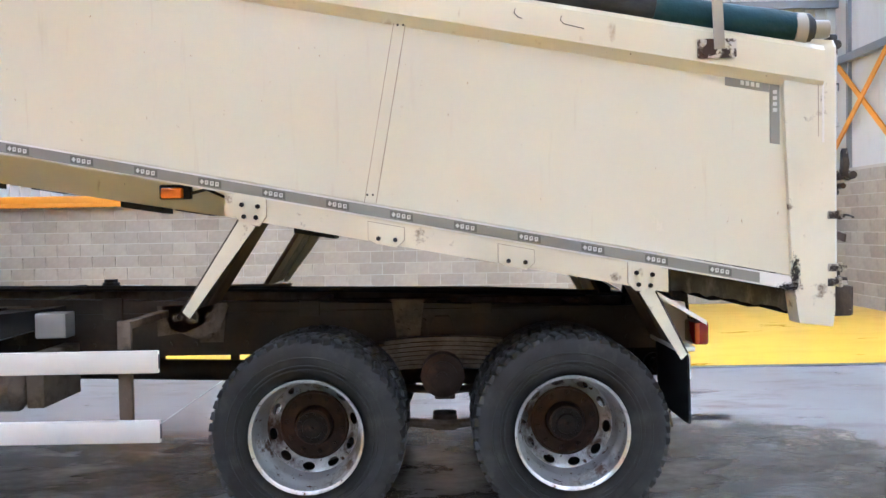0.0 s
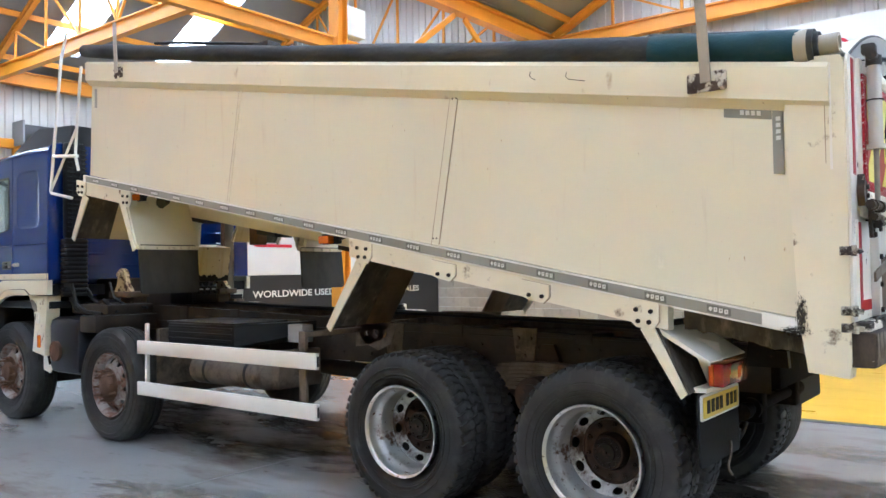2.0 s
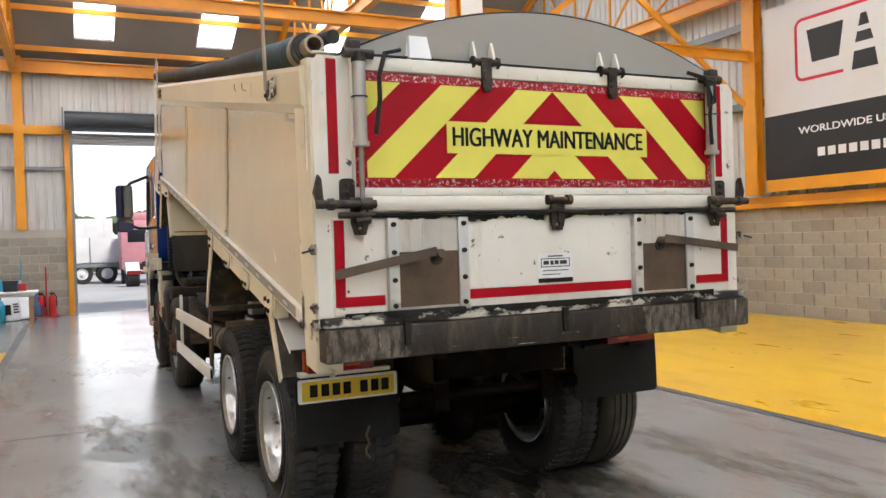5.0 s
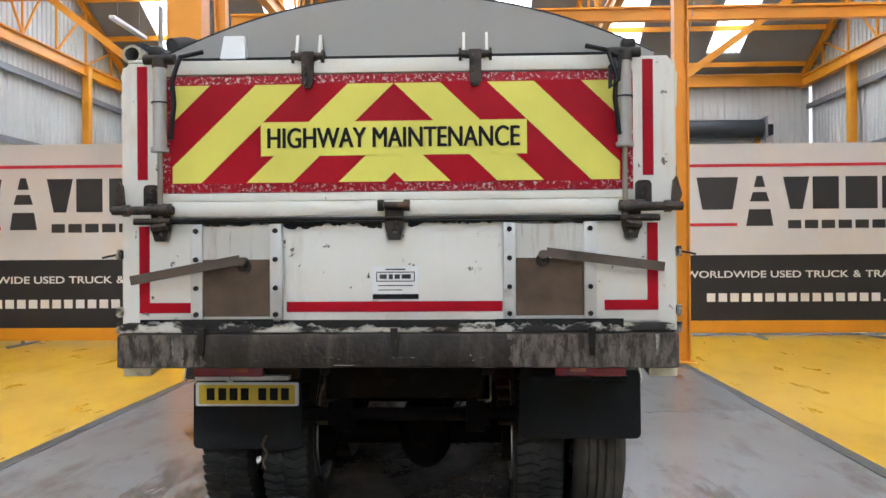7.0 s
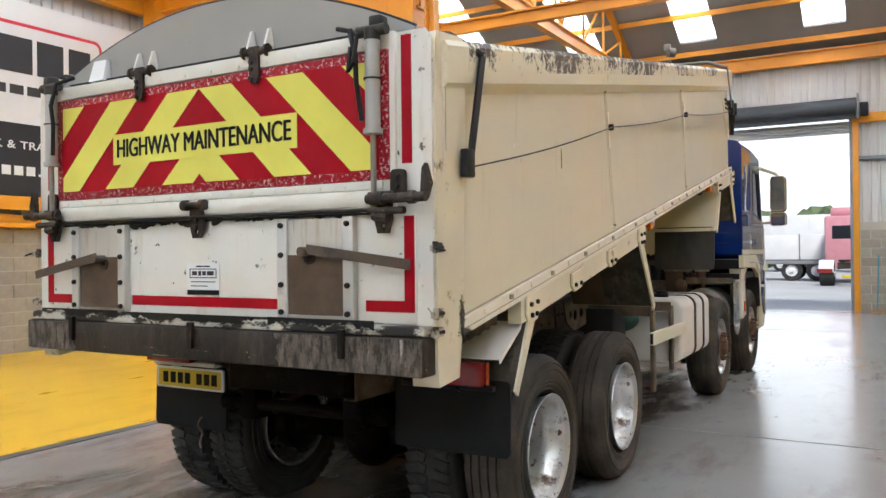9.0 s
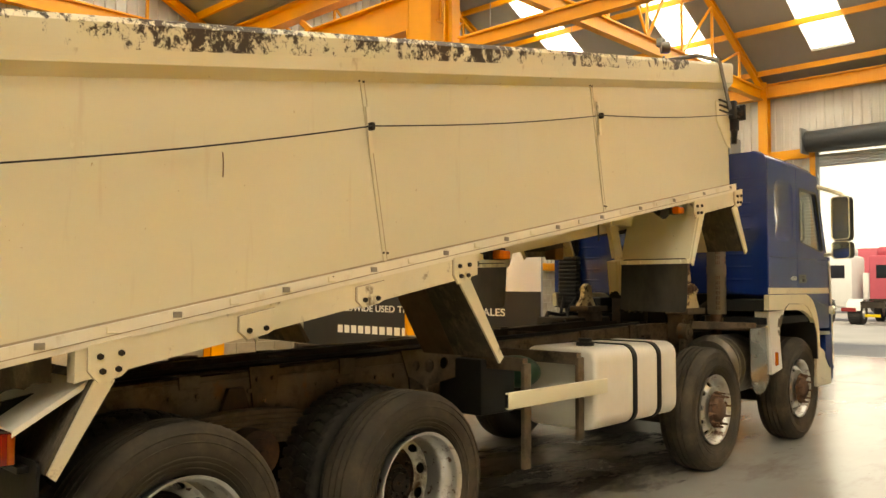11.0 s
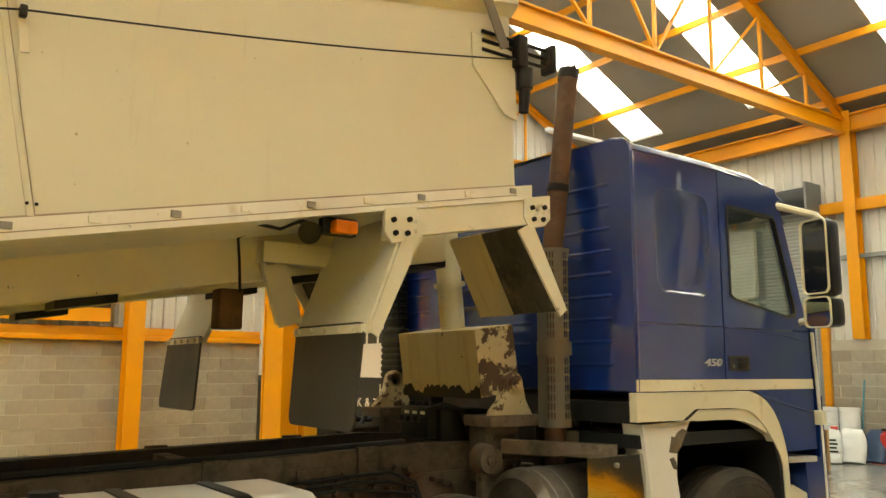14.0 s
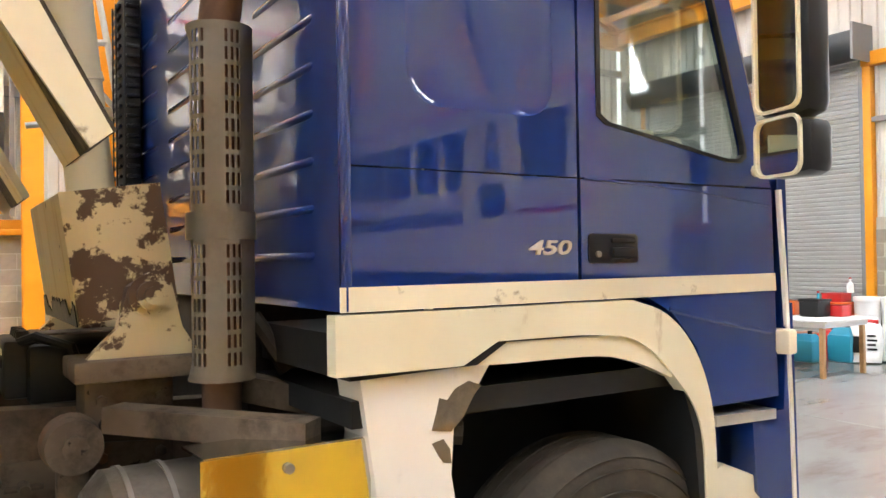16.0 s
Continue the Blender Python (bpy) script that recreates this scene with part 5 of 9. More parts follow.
# ---- tipping body ----
for s in (-1, 1):
    bm = B()
    plate(bm, [(1.12, edge_b(1.12)), (1.09, edge_t(1.09)), (-5.17, edge_t(-5.17)), (-5.21, edge_b(-5.21))], (), xz(s * 1.205), s * 0.04)
    side = part("body_side", bm, cream_panel, truck, "plain cream painted body side" + (" with grey tape along its foot" if s < 0 else " crossed by a rope"))
    for i, x in enumerate((-3.03, -0.96)):
        bm = B()
        x -= 0.035 if s > 0 else 0.0
        xt, xb = x + 0.085, x - 0.085
        w = 0.030 if i == 1 and s < 0 else 0.012
        plate(bm, [(xb - w, edge_b(xb)), (xb + w, edge_b(xb)), (xt + w, edge_t(xt)), (xt - w, edge_t(xt))], (), xz(s * 1.245), s * 0.006)
        part("seam_strip", bm, cream_panel, side, "cream seam strip")
        # thin dark plates paint the shadow line beside the raised strip
        for e in ((-w, w) if w > 0.02 and s < 0 else (-w,)):
            bm = B()
            plate(bm, [(xb + e - 0.0018, edge_b(xb)), (xb + e + 0.0018, edge_b(xb)), (xt + e + 0.0018, edge_t(xt)), (xt + e - 0.0018, edge_t(xt))], (), xz(s * 1.2455), s * 0.0068)
            part("seam_line", bm, seam_dirt_shade, side, "thin shade line painted along the seam", smooth=0)
        if w > 0.02 or s > 0:
            for (xx, zz) in ((xb, edge_b(xb) + 0.04), (xt, edge_t(xt) - 0.03)):
                for dx in (-0.014, 0.014):
                    part("rivet", RIVET, None, side, at=pose(xx + dx, s * 1.250, zz, 0, 0, 0 if s > 0 else 180))
    # top rail with sloping underside
    bm = B()

    def section(x):
        t = edge_t(x)
        y = s * 1.0
        return [(x, y * 1.245, t - 0.035), (x, y * 1.295, t + 0.012), (x, y * 1.300, t + 0.165), (x, y * 1.285, t + 0.19), (x, y * 1.16, t + 0.20), (x, y * 1.16, t - 0.03)]
    loft(bm, section(1.24), section(-5.20))
    rail = part("top_rail", bm, cream, truck, "cream top rail, scratched and dented", smooth=0)
    if s > 0:
        bm = B()
        a, b = 1.05, -4.35
        loft(bm, [(a, 1.2985, edge_t(a) + 0.060), (a, 1.302, edge_t(a) + 0.165), (a, 1.287, edge_t(a) + 0.192), (a, 1.16, edge_t(a) + 0.202), (a, 1.16, edge_t(a) + 0.19), (a, 1.28, edge_t(a) + 0.10)],
             [(b, 1.2985, edge_t(b) + 0.105), (b, 1.302, edge_t(b) + 0.165), (b, 1.287, edge_t(b) + 0.192), (b, 1.16, edge_t(b) + 0.202), (b, 1.16, edge_t(b) + 0.19), (b, 1.28, edge_t(b) + 0.13)])
        part("spattered_edge", bm, cream_speck, rail, "cream rail edge spattered with black tar", smooth=0)
    # bottom flange
    bm = B()
    a, b = 1.10, -5.30
    loft(bm, [(a, s * 1.245, edge_b(a) - 0.005), (a, s * 1.268, edge_b(a) - 0.005), (a, s * 1.268, edge_b(a) - 0.075), (a, s * 1.245, edge_b(a) - 0.075)],
         [(b, s * 1.245, edge_b(b) - 0.005), (b, s * 1.268, edge_b(b) - 0.005), (b, s * 1.268, edge_b(b) - 0.075), (b, s * 1.245, edge_b(b) - 0.075)])
    flange = part("bottom_flange", bm, white if s < 0 else flange_pale, truck, "pale riveted flange along the foot of the body")
    if s < 0:
        bm = B()
        a, b = 0.92, -5.25
        loft(bm, [(a, -1.268, edge_b(a) - 0.014), (a, -1.270, edge_b(a) - 0.014), (a, -1.270, edge_b(a) - 0.066), (a, -1.268, edge_b(a) - 0.066)],
             [(b, -1.268, edge_b(b) - 0.014), (b, -1.270, edge_b(b) - 0.014), (b, -1.270, edge_b(b) - 0.066), (b, -1.268, edge_b(b) - 0.066)])
        part("marking_tape", bm, tape, flange, "grey marking tape")
        for k in range(19):
            x = 0.72 - 0.3212 * k
            bm = B()
            ring = [(x + u, edge_b(x + u) - 0.040 + v) for u, v in ((-0.058, -0.019), (0.058, -0.019), (0.058, 0.019), (-0.058, 0.019))]
            plate(bm, ring, (), xz(-1.270), -0.001)
            tm = part("tape_box", bm, tape_dark, flange, "dark grey printed box")
            bm = B()
            for u, w, h in ((-0.040, 0.011, 0.013), (-0.016, 0.009, 0.011), (0.010, 0.009, 0.011), (0.036, 0.009, 0.011)):
                z = edge_b(x + u) - 0.040
                if u < -0.03:
                    plate(bm, [(x + u - w, z), (x + u, z - h), (x + u + w, z), (x + u, z + h)], (), xz(-1.271), -0.001)
                else:
                    plate(bm, [(x + u - w, z - h), (x + u + w, z - h), (x + u + w, z + h), (x + u - w, z + h)],
                          [[(x + u - w * 0.3, z - h * 0.2), (x + u + w * 0.4, z - h * 0.2), (x + u + w * 0.4, z + h * 0.5), (x + u - w * 0.3, z + h * 0.5)]], xz(-1.271), -0.001)
            part("tape_mark", bm, tape_mark, tm, "pale plain printed marks", smooth=0)
        for (u0, v0, u1, v1) in ((0.76, -0.075, 0.982, -0.02), (0.985, -0.33, 1.035, -0.02)):
            bm = B()
            plate(bm, [(u0, edge_t(u0) + v0), (u1, edge_t(u1) + v0), (u1, edge_t(u1) + v1), (u0, edge_t(u0) + v1)], (), xz(-1.245), -0.003)
            part("corner_tape", bm, tape, side, "grey marking tape at the panel corner")
            bm = B()
            if u1 - u0 > 0.2:
                for k in range(4):
                    a = u0 + 0.078 + k * 0.026
                    plate(bm, [(a, edge_t(a) - 0.060), (a + 0.017, edge_t(a) - 0.062), (a + 0.017, edge_t(a) - 0.040), (a, edge_t(a) - 0.038)], (), xz(-1.248), -0.002)
            else:
                for k in range(4):
                    b = edge_t(1.0) - 0.062 - k * 0.030
                    plate(bm, [(u0 + 0.016, b - 0.019), (u0 + 0.036, b - 0.019), (u0 + 0.036, b), (u0 + 0.016, b)], (), xz(-1.248), -0.002)
            part("tape_mark", bm, tape_mark, side, "pale plain printed marks")
        bm = B()
        plate(bm, [(-5.12, edge_t(-5.12) - 0.06), (-5.12, edge_t(-5.12) - 0.24), (-5.08, edge_t(-5.08) - 0.24), (-5.08, edge_t(-5.08) - 0.06)], (), xz(-1.245), -0.003)
        part("corner_tape", bm, tape, side)
        bm = B()
        plate(bm, [(0.93, edge_b(0.93) - 0.068), (1.08, edge_b(1.08) - 0.068), (1.08, edge_b(1.08) - 0.012), (0.93, edge_b(0.93) - 0.012)], (), xz(-1.268), -0.003)
        part("data_label", bm, white, flange, "white label")
    else:
        bm = B()
        a, b = 1.08, -5.2
        plate(bm, [(a, edge_b(a) - 0.006), (b, edge_b(b) - 0.006), (b, edge_b(b) + 0.004), (a, edge_b(a) + 0.004)], (), xz(1.2452), 0.0035)
        part("flange_dirt", bm, seam_dirt_shade, flange, "brown dirt along the top of the flange", smooth=0)
        bm = B()
        plate(bm, [(a, edge_b(a) - 0.052), (b, edge_b(b) - 0.052), (b, edge_b(b) - 0.048), (a, edge_b(a) - 0.048)], (), xz(1.2682), 0.0015)
        part("flange_fold", bm, seam_dirt_shade, flange, "thin dark fold line", smooth=0)
        for k in range(24):
            bm = B()
            x = 0.85 - k * 0.262
            z = edge_b(x) - 0.028
            if k % 2:
                box(bm, x - 0.018, 1.268, z - 0.012, x + 0.018, 1.275, z + 0.012)
            else:
                tube(bm, [(x - 0.02, 1.27, z - 0.012), (x + 0.022, 1.27, z - 0.012), (x + 0.022, 1.27, z + 0.01)], 0.004, 6)
            part("flange_clip", bm, steel if k % 2 else cream_worn, flange, "small rusty clip")
    # rear corner post
    bm = B()
    plate(bm, [(1.085, edge_b(1.085) + 0.0), (1.12, 1.04), (1.29, 1.02), (1.300, 1.10), (1.300, 2.42), (1.285, 2.46), (1.06, 2.48), (1.045, 2.20)], (), xz(s * 1.15), s * 0.125)
    post = part("corner_post", bm, cream_worn, truck, "cream rear corner post, worn and tar stained", smooth=0)
    bm = B()
    plate(bm, [(s * 1.02, 1.27), (s * 1.265, 1.27), (s * 1.265, 2.43), (s * 1.235, 2.47), (s * 1.02, 2.47)], (), lambda u, v, d: (1.301 + d, u, v), 0.012)
    part("post_face", bm, white_chip, post, "chipped white post face", smooth=0)
    for z0, z1 in ((1.93, 2.455),):
        bm = B()
        y0 = 1.123 if s > 0 else 1.148
        plate(bm, [(s * y0, z0), (s * (y0 + 0.048), z0), (s * (y0 + 0.048), z1), (s * y0, z1)], (), lambda u, v, d: (1.313 + d, u, v), 0.003)
        part("red_strip", bm, red, post, "red reflective strip")
    # rubbing corner hinge lugs and latches
    for z in (1.585, 1.320, 1.245):
        bm = B()
        box(bm, 1.262, s * 1.270, z - 0.020, 1.318, s * 1.283, z + 0.020, 0.004)
        cyl(bm, (1.322, s * 1.280, z - 0.024), (1.322, s * 1.280, z + 0.024), 0.012, n=12)
        plate(bm, [(1.315, z - 0.010), (1.352, z - 0.016), (1.356, z + 0.008), (1.315, z + 0.012)], (), xz(s * 1.274), s * 0.010)
        lt = part("latch", bm, clamp_steel, post, "dull steel latch, black with grease")
        for dx in (1.276, 1.302):
            bm = B()
            cyl(bm, (dx, s * 1.282, z), (dx, s * 1.292, z), 0.008, n=6)
            part("bolt", bm, pivot_iron, lt)
    bm = B()
    tube(bm, [(1.345, s * 1.284, 1.585), (1.36, s * 1.305, 1.580), (1.355, s * 1.345, 1.572)], 0.005, 6)
    part("latch_lever", bm, black, post)
    # fold line and bright edge strip down the post
    bm = B()
    plate(bm, [(1.216, 1.98), (1.220, 1.98), (1.220, 2.43), (1.216, 2.43)], (), xz(s * 1.2752), s * 0.0008)
    part("fold_line", bm, seam_dirt_shade, post, "thin dark fold line", smooth=0)
    bm = B()
    plate(bm, [(1.236, 1.95), (1.246, 1.95), (1.246, 2.43), (1.236, 2.43)], (), xz(s * 1.275), s * 0.004)
    part("edge_strip", bm, alu_rail, post, "narrow bare metal strip", smooth=0)
    # sills with gusset plates, wings and flaps
    for x0, x1 in ((-1.78, 0.46), (-5.40, -4.50)):
        bm = B()
        loft(bm, [(x1, s * 1.19, edge_b(x1) - 0.076), (x1, s * 1.262, edge_b(x1) - 0.076), (x1, s * 1.262, edge_b(x1) - 0.195), (x1, s * 1.19, edge_b(x1) - 0.195)],
             [(x0, s * 1.19, edge_b(x0) - 0.076), (x0, s * 1.262, edge_b(x0) - 0.076), (x0, s * 1.262, edge_b(x0) - 0.195), (x0, s * 1.19, edge_b(x0) - 0.195)])
        part("wing_sill", bm, cream_worn, truck, "chipped cream sill above the wheels")
    for x in (-1.650, -0.965, -0.31, 0.335, -4.546, -5.33):
        big = x in (-1.650, 0.335, -4.546, -5.33)
        bm = B()
        z = edge_b(x) - (0.145 if big else 0.155)
        w, h = (0.080, 0.078) if big else (0.090, 0.058)
        ring = [(x - w, z + h + 0.19 * w), (x + w, z + h - 0.19 * w), (x + w, z - h * 0.4), (x + w * 0.55, z - h), (x - w * 0.55, z - h + 0.02), (x - w, z - h * 0.3)]
        plate(bm, ring, (), xz(s * 1.2625), s * 0.014)
        g = part("gusset_plate", bm, cream_worn, truck, "bolted cream gusset plate", smooth=0)
        # slightly larger dark plate behind: grime and the edge's shadow as colour
        bm = B()
        plate(bm, [(x + (u - x) * 1.035, z + (v - z) * 1.05) for u, v in ring], (), xz(s * 1.2622), s * 0.004)
        part("joint_grime", bm, seam_dirt_shade, g, "line of grime and painted edge shade round the plate", smooth=0)
        for dx, dz in (((-0.04, 0.03), (0.04, 0.02), (-0.03, -0.03), (0.03, -0.035)) if big else ((-0.04, -0.012), (0.045, -0.02))):
            part("bolt", BOLT, None, g, at=pose(x + dx, s * 1.2755, z + dz, 0, 0, 0 if s > 0 else 180))

    def wing(xt, zt, xb, zb, y_in, lip, dirty, lipmat, nm="wing_panel"):
        """A splash panel across the wheel's width, with a pale folded outer edge."""
        d = Vector((xb - xt, 0, zb - zt))
        n = Vector((-d.z, 0, d.x)).normalized() * 0.012
        bm = B()
        a, b = Vector((xt, 0, zt)), Vector((xb, 0, zb))
        y0, y1 = s * y_in, s * 1.255
        loft(bm, [a + n + Vector((0, y0, 0)), a + n + Vector((0, y1, 0)), a - n + Vector((0, y1, 0)), a - n + Vector((0, y0, 0))],
             [b + n + Vector((0, y0, 0)), b + n + Vector((0, y1, 0)), b - n + Vector((0, y1, 0)), b - n + Vector((0, y0, 0))])
        w = part(nm, bm, dirty, truck, "splash panel caked with tar and dirt" if dirty is mud else "cream splash panel")
        if dirty is mud:
            bm = B()
            q = n * 1.25
            y2, y3 = s * (y_in - 0.004), s * (y_in + 0.27)
            loft(bm, [a + q + Vector((0, y2, 0)), a + q + Vector((0, y3, 0)), a - q + Vector((0, y3, 0)), a - q + Vector((0, y2, 0))],
                 [b + q + Vector((0, y2, 0)), b + q + Vector((0, y3, 0)), b - q + Vector((0, y3, 0)), b - q + Vector((0, y2, 0))])
            part("inner_panel", bm, cream_side if xt < -5 else rust_plate, w, "stained inner splash panel")
        bm = B()
        k = d.normalized()
        e = Vector((-k.z, 0, k.x)) * lip
        plate(bm, [(xt, zt), (xb, zb), (xb + e.x * 0.55 + k.x * 0.01, zb + e.z * 0.55 + k.z * 0.01), (xt + e.x, zt + e.z)], (), xz(s * 1.256), s * 0.014)
        part("outer_lip", bm, lipmat, w, "chipped cream folded edge", smooth=0)
        return w

    wing(-1.70, edge_b(-1.7) - 0.19, -2.005, 1.150, 0.62, 0.085, mud, cream_worn)
    wing(0.375, edge_b(0.36) - 0.18, 0.55, 0.89, 0.62, -0.070, mud, cream_worn)
    wing(-5.30, edge_b(-5.3) - 0.19, -5.52, 1.90, 0.62, 0.10, mud, cream_worn)
    wing(-4.60, edge_b(-4.6) - 0.10, -4.405, 1.765, 0.62, -0.09, cream, cream)
    # rubber flap under the rear panel of the second axle
    bm = B()
    yy = sorted((s * 0.64, s * 1.25))
    plate(bm, rounded(yy[0], 1.36, yy[1], 1.80, 0.04), (), lambda u, v, d: (-4.40 + 0.05 * math.sin((1.8 - v) * 3.0) * (0.5 + abs(u)) * 0.5 + d, u, v), 0.012)
    fl = part("mud_flap", bm, flap_grey, truck, "dusty black rubber mud flap")
    bm = B()
    box(bm, -4.425, yy[0], 1.755, -4.375, yy[1], 1.79)
    for i in range(5):
        y = yy[0] + (i + 0.5) * (yy[1] - yy[0]) / 5
        cyl(bm, (-4.375, y, 1.772), (-4.362, y, 1.772), 0.012, n=6)
    part("clamp_strip", bm, cream_worn, fl, "cream bolted clamp strip")
    # side marker lamp and work lamp under the body edge
    for x in (-2.06, -4.31 if s > 0 else -4.52):
        bm = B()
        z = edge_b(x) - 0.125
        box(bm, x - 0.052, s * 1.18, z - 0.028, x + 0.052, s * 1.24, z + 0.028, 0.010)
        ml = part("marker_lamp", bm, amber, truck, "orange side marker lamp")
        bm = B()
        box(bm, x - 0.08, s * 1.13, z - 0.03, x + 0.08, s * 1.18, z + 0.045, 0.008)
        tube(bm, [(x + 0.08, s * 1.16, z), (x + 0.16, s * 1.15, z + 0.02), (x + 0.24, s * 1.12, z - 0.02), (x + 0.36, s * 1.0, z + 0.02)], 0.008, 6)
        part("lamp_bracket", bm, black, ml)
    bm = B()
    x, z = -4.21, edge_b(-4.21) - 0.125
    cyl(bm, (x, s * 1.08, z + 0.02), (x + 0.03, s * 1.16, z - 0.01), 0.035, 0.048, n=20)
    part("work_lamp", bm, black, truck, "round dark work lamp")

# floor and runners of the body, front and inside
bm = B()
loft(bm, [(1.2, -1.2, edge_b(1.2) - 0.02), (1.2, 1.2, edge_b(1.2) - 0.02), (1.2, 1.2, edge_b(1.2) - 0.07), (1.2, -1.2, edge_b(1.2) - 0.07)],
     [(-5.2, -1.2, edge_b(-5.2) - 0.02), (-5.2, 1.2, edge_b(-5.2) - 0.02), (-5.2, 1.2, edge_b(-5.2) - 0.07), (-5.2, -1.2, edge_b(-5.2) - 0.07)])
part("body_floor", bm, cream, truck, "cream underside of the body floor")
bm = B()
plate(bm, [(-1.2, edge_b(-5.2)), (1.2, edge_b(-5.2)), (1.2, edge_t(-5.2) + 0.2), (-1.2, edge_t(-5.2) + 0.2)], (), yz(-5.22), 0.04)
part("body_front", bm, cream, truck, "cream front wall of the body")
for s in (-1, 1):
    bm = B()
    a, b = 0.62, -5.30
    loft(bm, [(a, s * 0.36, edge_b(a) - 0.07), (a, s * 0.56, edge_b(a) - 0.07), (a, s * 0.56, edge_b(a) - 0.16), (a, s * 0.36, edge_b(a) - 0.16)],
         [(b, s * 0.36, edge_b(b) - 0.07), (b, s * 0.56, edge_b(b) - 0.07), (b, s * 0.56, edge_b(b) - 0.30), (b, s * 0.36, edge_b(b) - 0.30)])
    run = part("body_runner", bm, cream, truck, "deep cream runner under the body")
    for k in range(5):
        bm = B()
        x = -0.3 - k * 1.02
        h = 0.16 + (0.62 - x) / 5.92 * 0.14
        x1 = x - 0.24
        h1 = 0.16 + (0.62 - x1) / 5.92 * 0.14
        loft(bm, [(x, s * 0.38, edge_b(x) - h), (x, s * 0.58, edge_b(x) - h), (x, s * 0.58, edge_b(x) - h - 0.035), (x, s * 0.38, edge_b(x) - h - 0.035)],
             [(x1, s * 0.38, edge_b(x1) - h1), (x1, s * 0.58, edge_b(x1) - h1), (x1, s * 0.58, edge_b(x1) - h1 - 0.035), (x1, s * 0.38, edge_b(x1) - h1 - 0.035)])
        part("rubbing_pad", bm, black, run, "black rubber pad")
    bm = B()
    if s > 0:
        box(bm, -4.62, 0.57, 2.09, -4.20, 0.66, 2.19, 0.006)
        part("prop_beam", bm, cream, truck, "cream box section bracket under the body")
        bm = B()
        beam(bm, (-4.27, 0.63, 2.088), (-4.36, 0.63, 1.81), 0.012, 0.12, up=(1, 0, 0))
        for e in (-0.055, 0.055):
            beam(bm, (-4.27 + e, 0.615, 2.088), (-4.36 + e, 0.615, 1.81), 0.04, 0.012, up=(1, 0, 0))
        part("prop_leg", bm, cream_worn, truck, "cream channel leg under the body")
        bm = B()
        box(bm, -4.36, -0.06, 1.81, -4.23, 0.06, 2.02, 0.01)
        part("body_stop", bm, rust_light, truck, "rusty brown stop under the body")
bm = B()
box(bm, -5.34, 0.0, 2.165, -4.98, 0.52, 2.215, 0.01)
part("runner_cross_tie", bm, black_iron, truck, "greasy black cross tie under the runners")
bm = B()
tube(bm, [(-4.13, 0.575, 1.95), (-4.12, 0.578, 2.10), (-4.10, 0.60, 2.20), (-4.11, 0.85, 2.215), (-4.14, 1.02, 2.225), (-4.20, 1.10, 2.20)], 0.007)
part("cable_loop", bm, black, truck, "black cable hanging under the body")

# sheet roll along the left top, with its straps
bm = B()
pts, rad = [], []
for i in range(25):
    f = i / 24
    x = 0.42 - f * 5.72
    z = 2.535 + 0.156 * (1.07 - x) + 0.006 * max(0.0, 1.07 - x) ** 1.75
    pts.append((x, -1.235 + 0.01 * math.sin(5 * f), z))
    rad.append(0.074 - 0.012 * f + 0.004 * math.sin(23 * f))
tube(bm, pts, rad, 18)
roll = part("sheet_roll", bm, tarp, truck, "rolled dusty black tarpaulin with a teal end")
bm = B()
p2, r2 = [], []
for i in range(9):
    f = i / 8
    x = 1.12 - f * 0.72
    p2.append((x, -1.235, 2.535 + 0.156 * (1.07 - x)))
    r2.append(0.080 + 0.003 * math.sin(9 * f))
tube(bm, p2, r2, 18)
part("roll_end", bm, tarp_green, roll, "faded teal tarpaulin end")
bm = B()
lathe_m = Matrix.Translation((1.15, -1.235, 2.523)) @ pose(0, 0, 0, 0, 0, 90) @ pose(0, 0, 0, 0, 0, 0)
t = B()
lathe(t, [(0.085, -0.005), (0.085, 0.05), (0.07, 0.055), (0.07, -0.005)], 24, close=True)
lathe(t, [(0.046, -0.13), (0.046, 0.02), (0.034, 0.02), (0.034, -0.13)], 20, close=True)
join(bm, t, lathe_m)
part("roll_core", bm, strap_beige, roll, "grey tube core of the sheet roll")
bm = B()
t = B()
lathe(t, [(0.080, -0.030), (0.082, 0.0), (0.05, 0.0), (0.05, -0.030)], 24, close=True)
lathe(t, [(0.064, -0.050), (0.066, -0.028), (0.05, -0.028), (0.05, -0.050)], 24, close=True)
join(bm, t, lathe_m)
part("roll_wrap", bm, tarp, roll, "dark wound sheet round the core")
bm = B()
box(bm, 1.13, -1.25, 2.483, 1.29, -1.07, 2.493, 0.003)
part("corner_flap", bm, white, truck, "pale flat plate on the corner")
bm = B()
tube(bm, [(1.14, -1.10, 2.60), (1.05, -1.07, 2.63), (0.7, -1.05, 2.69), (0.3, -1.04, 2.76)], 0.034, 12)
part("roll_fold", bm, tarp, roll)
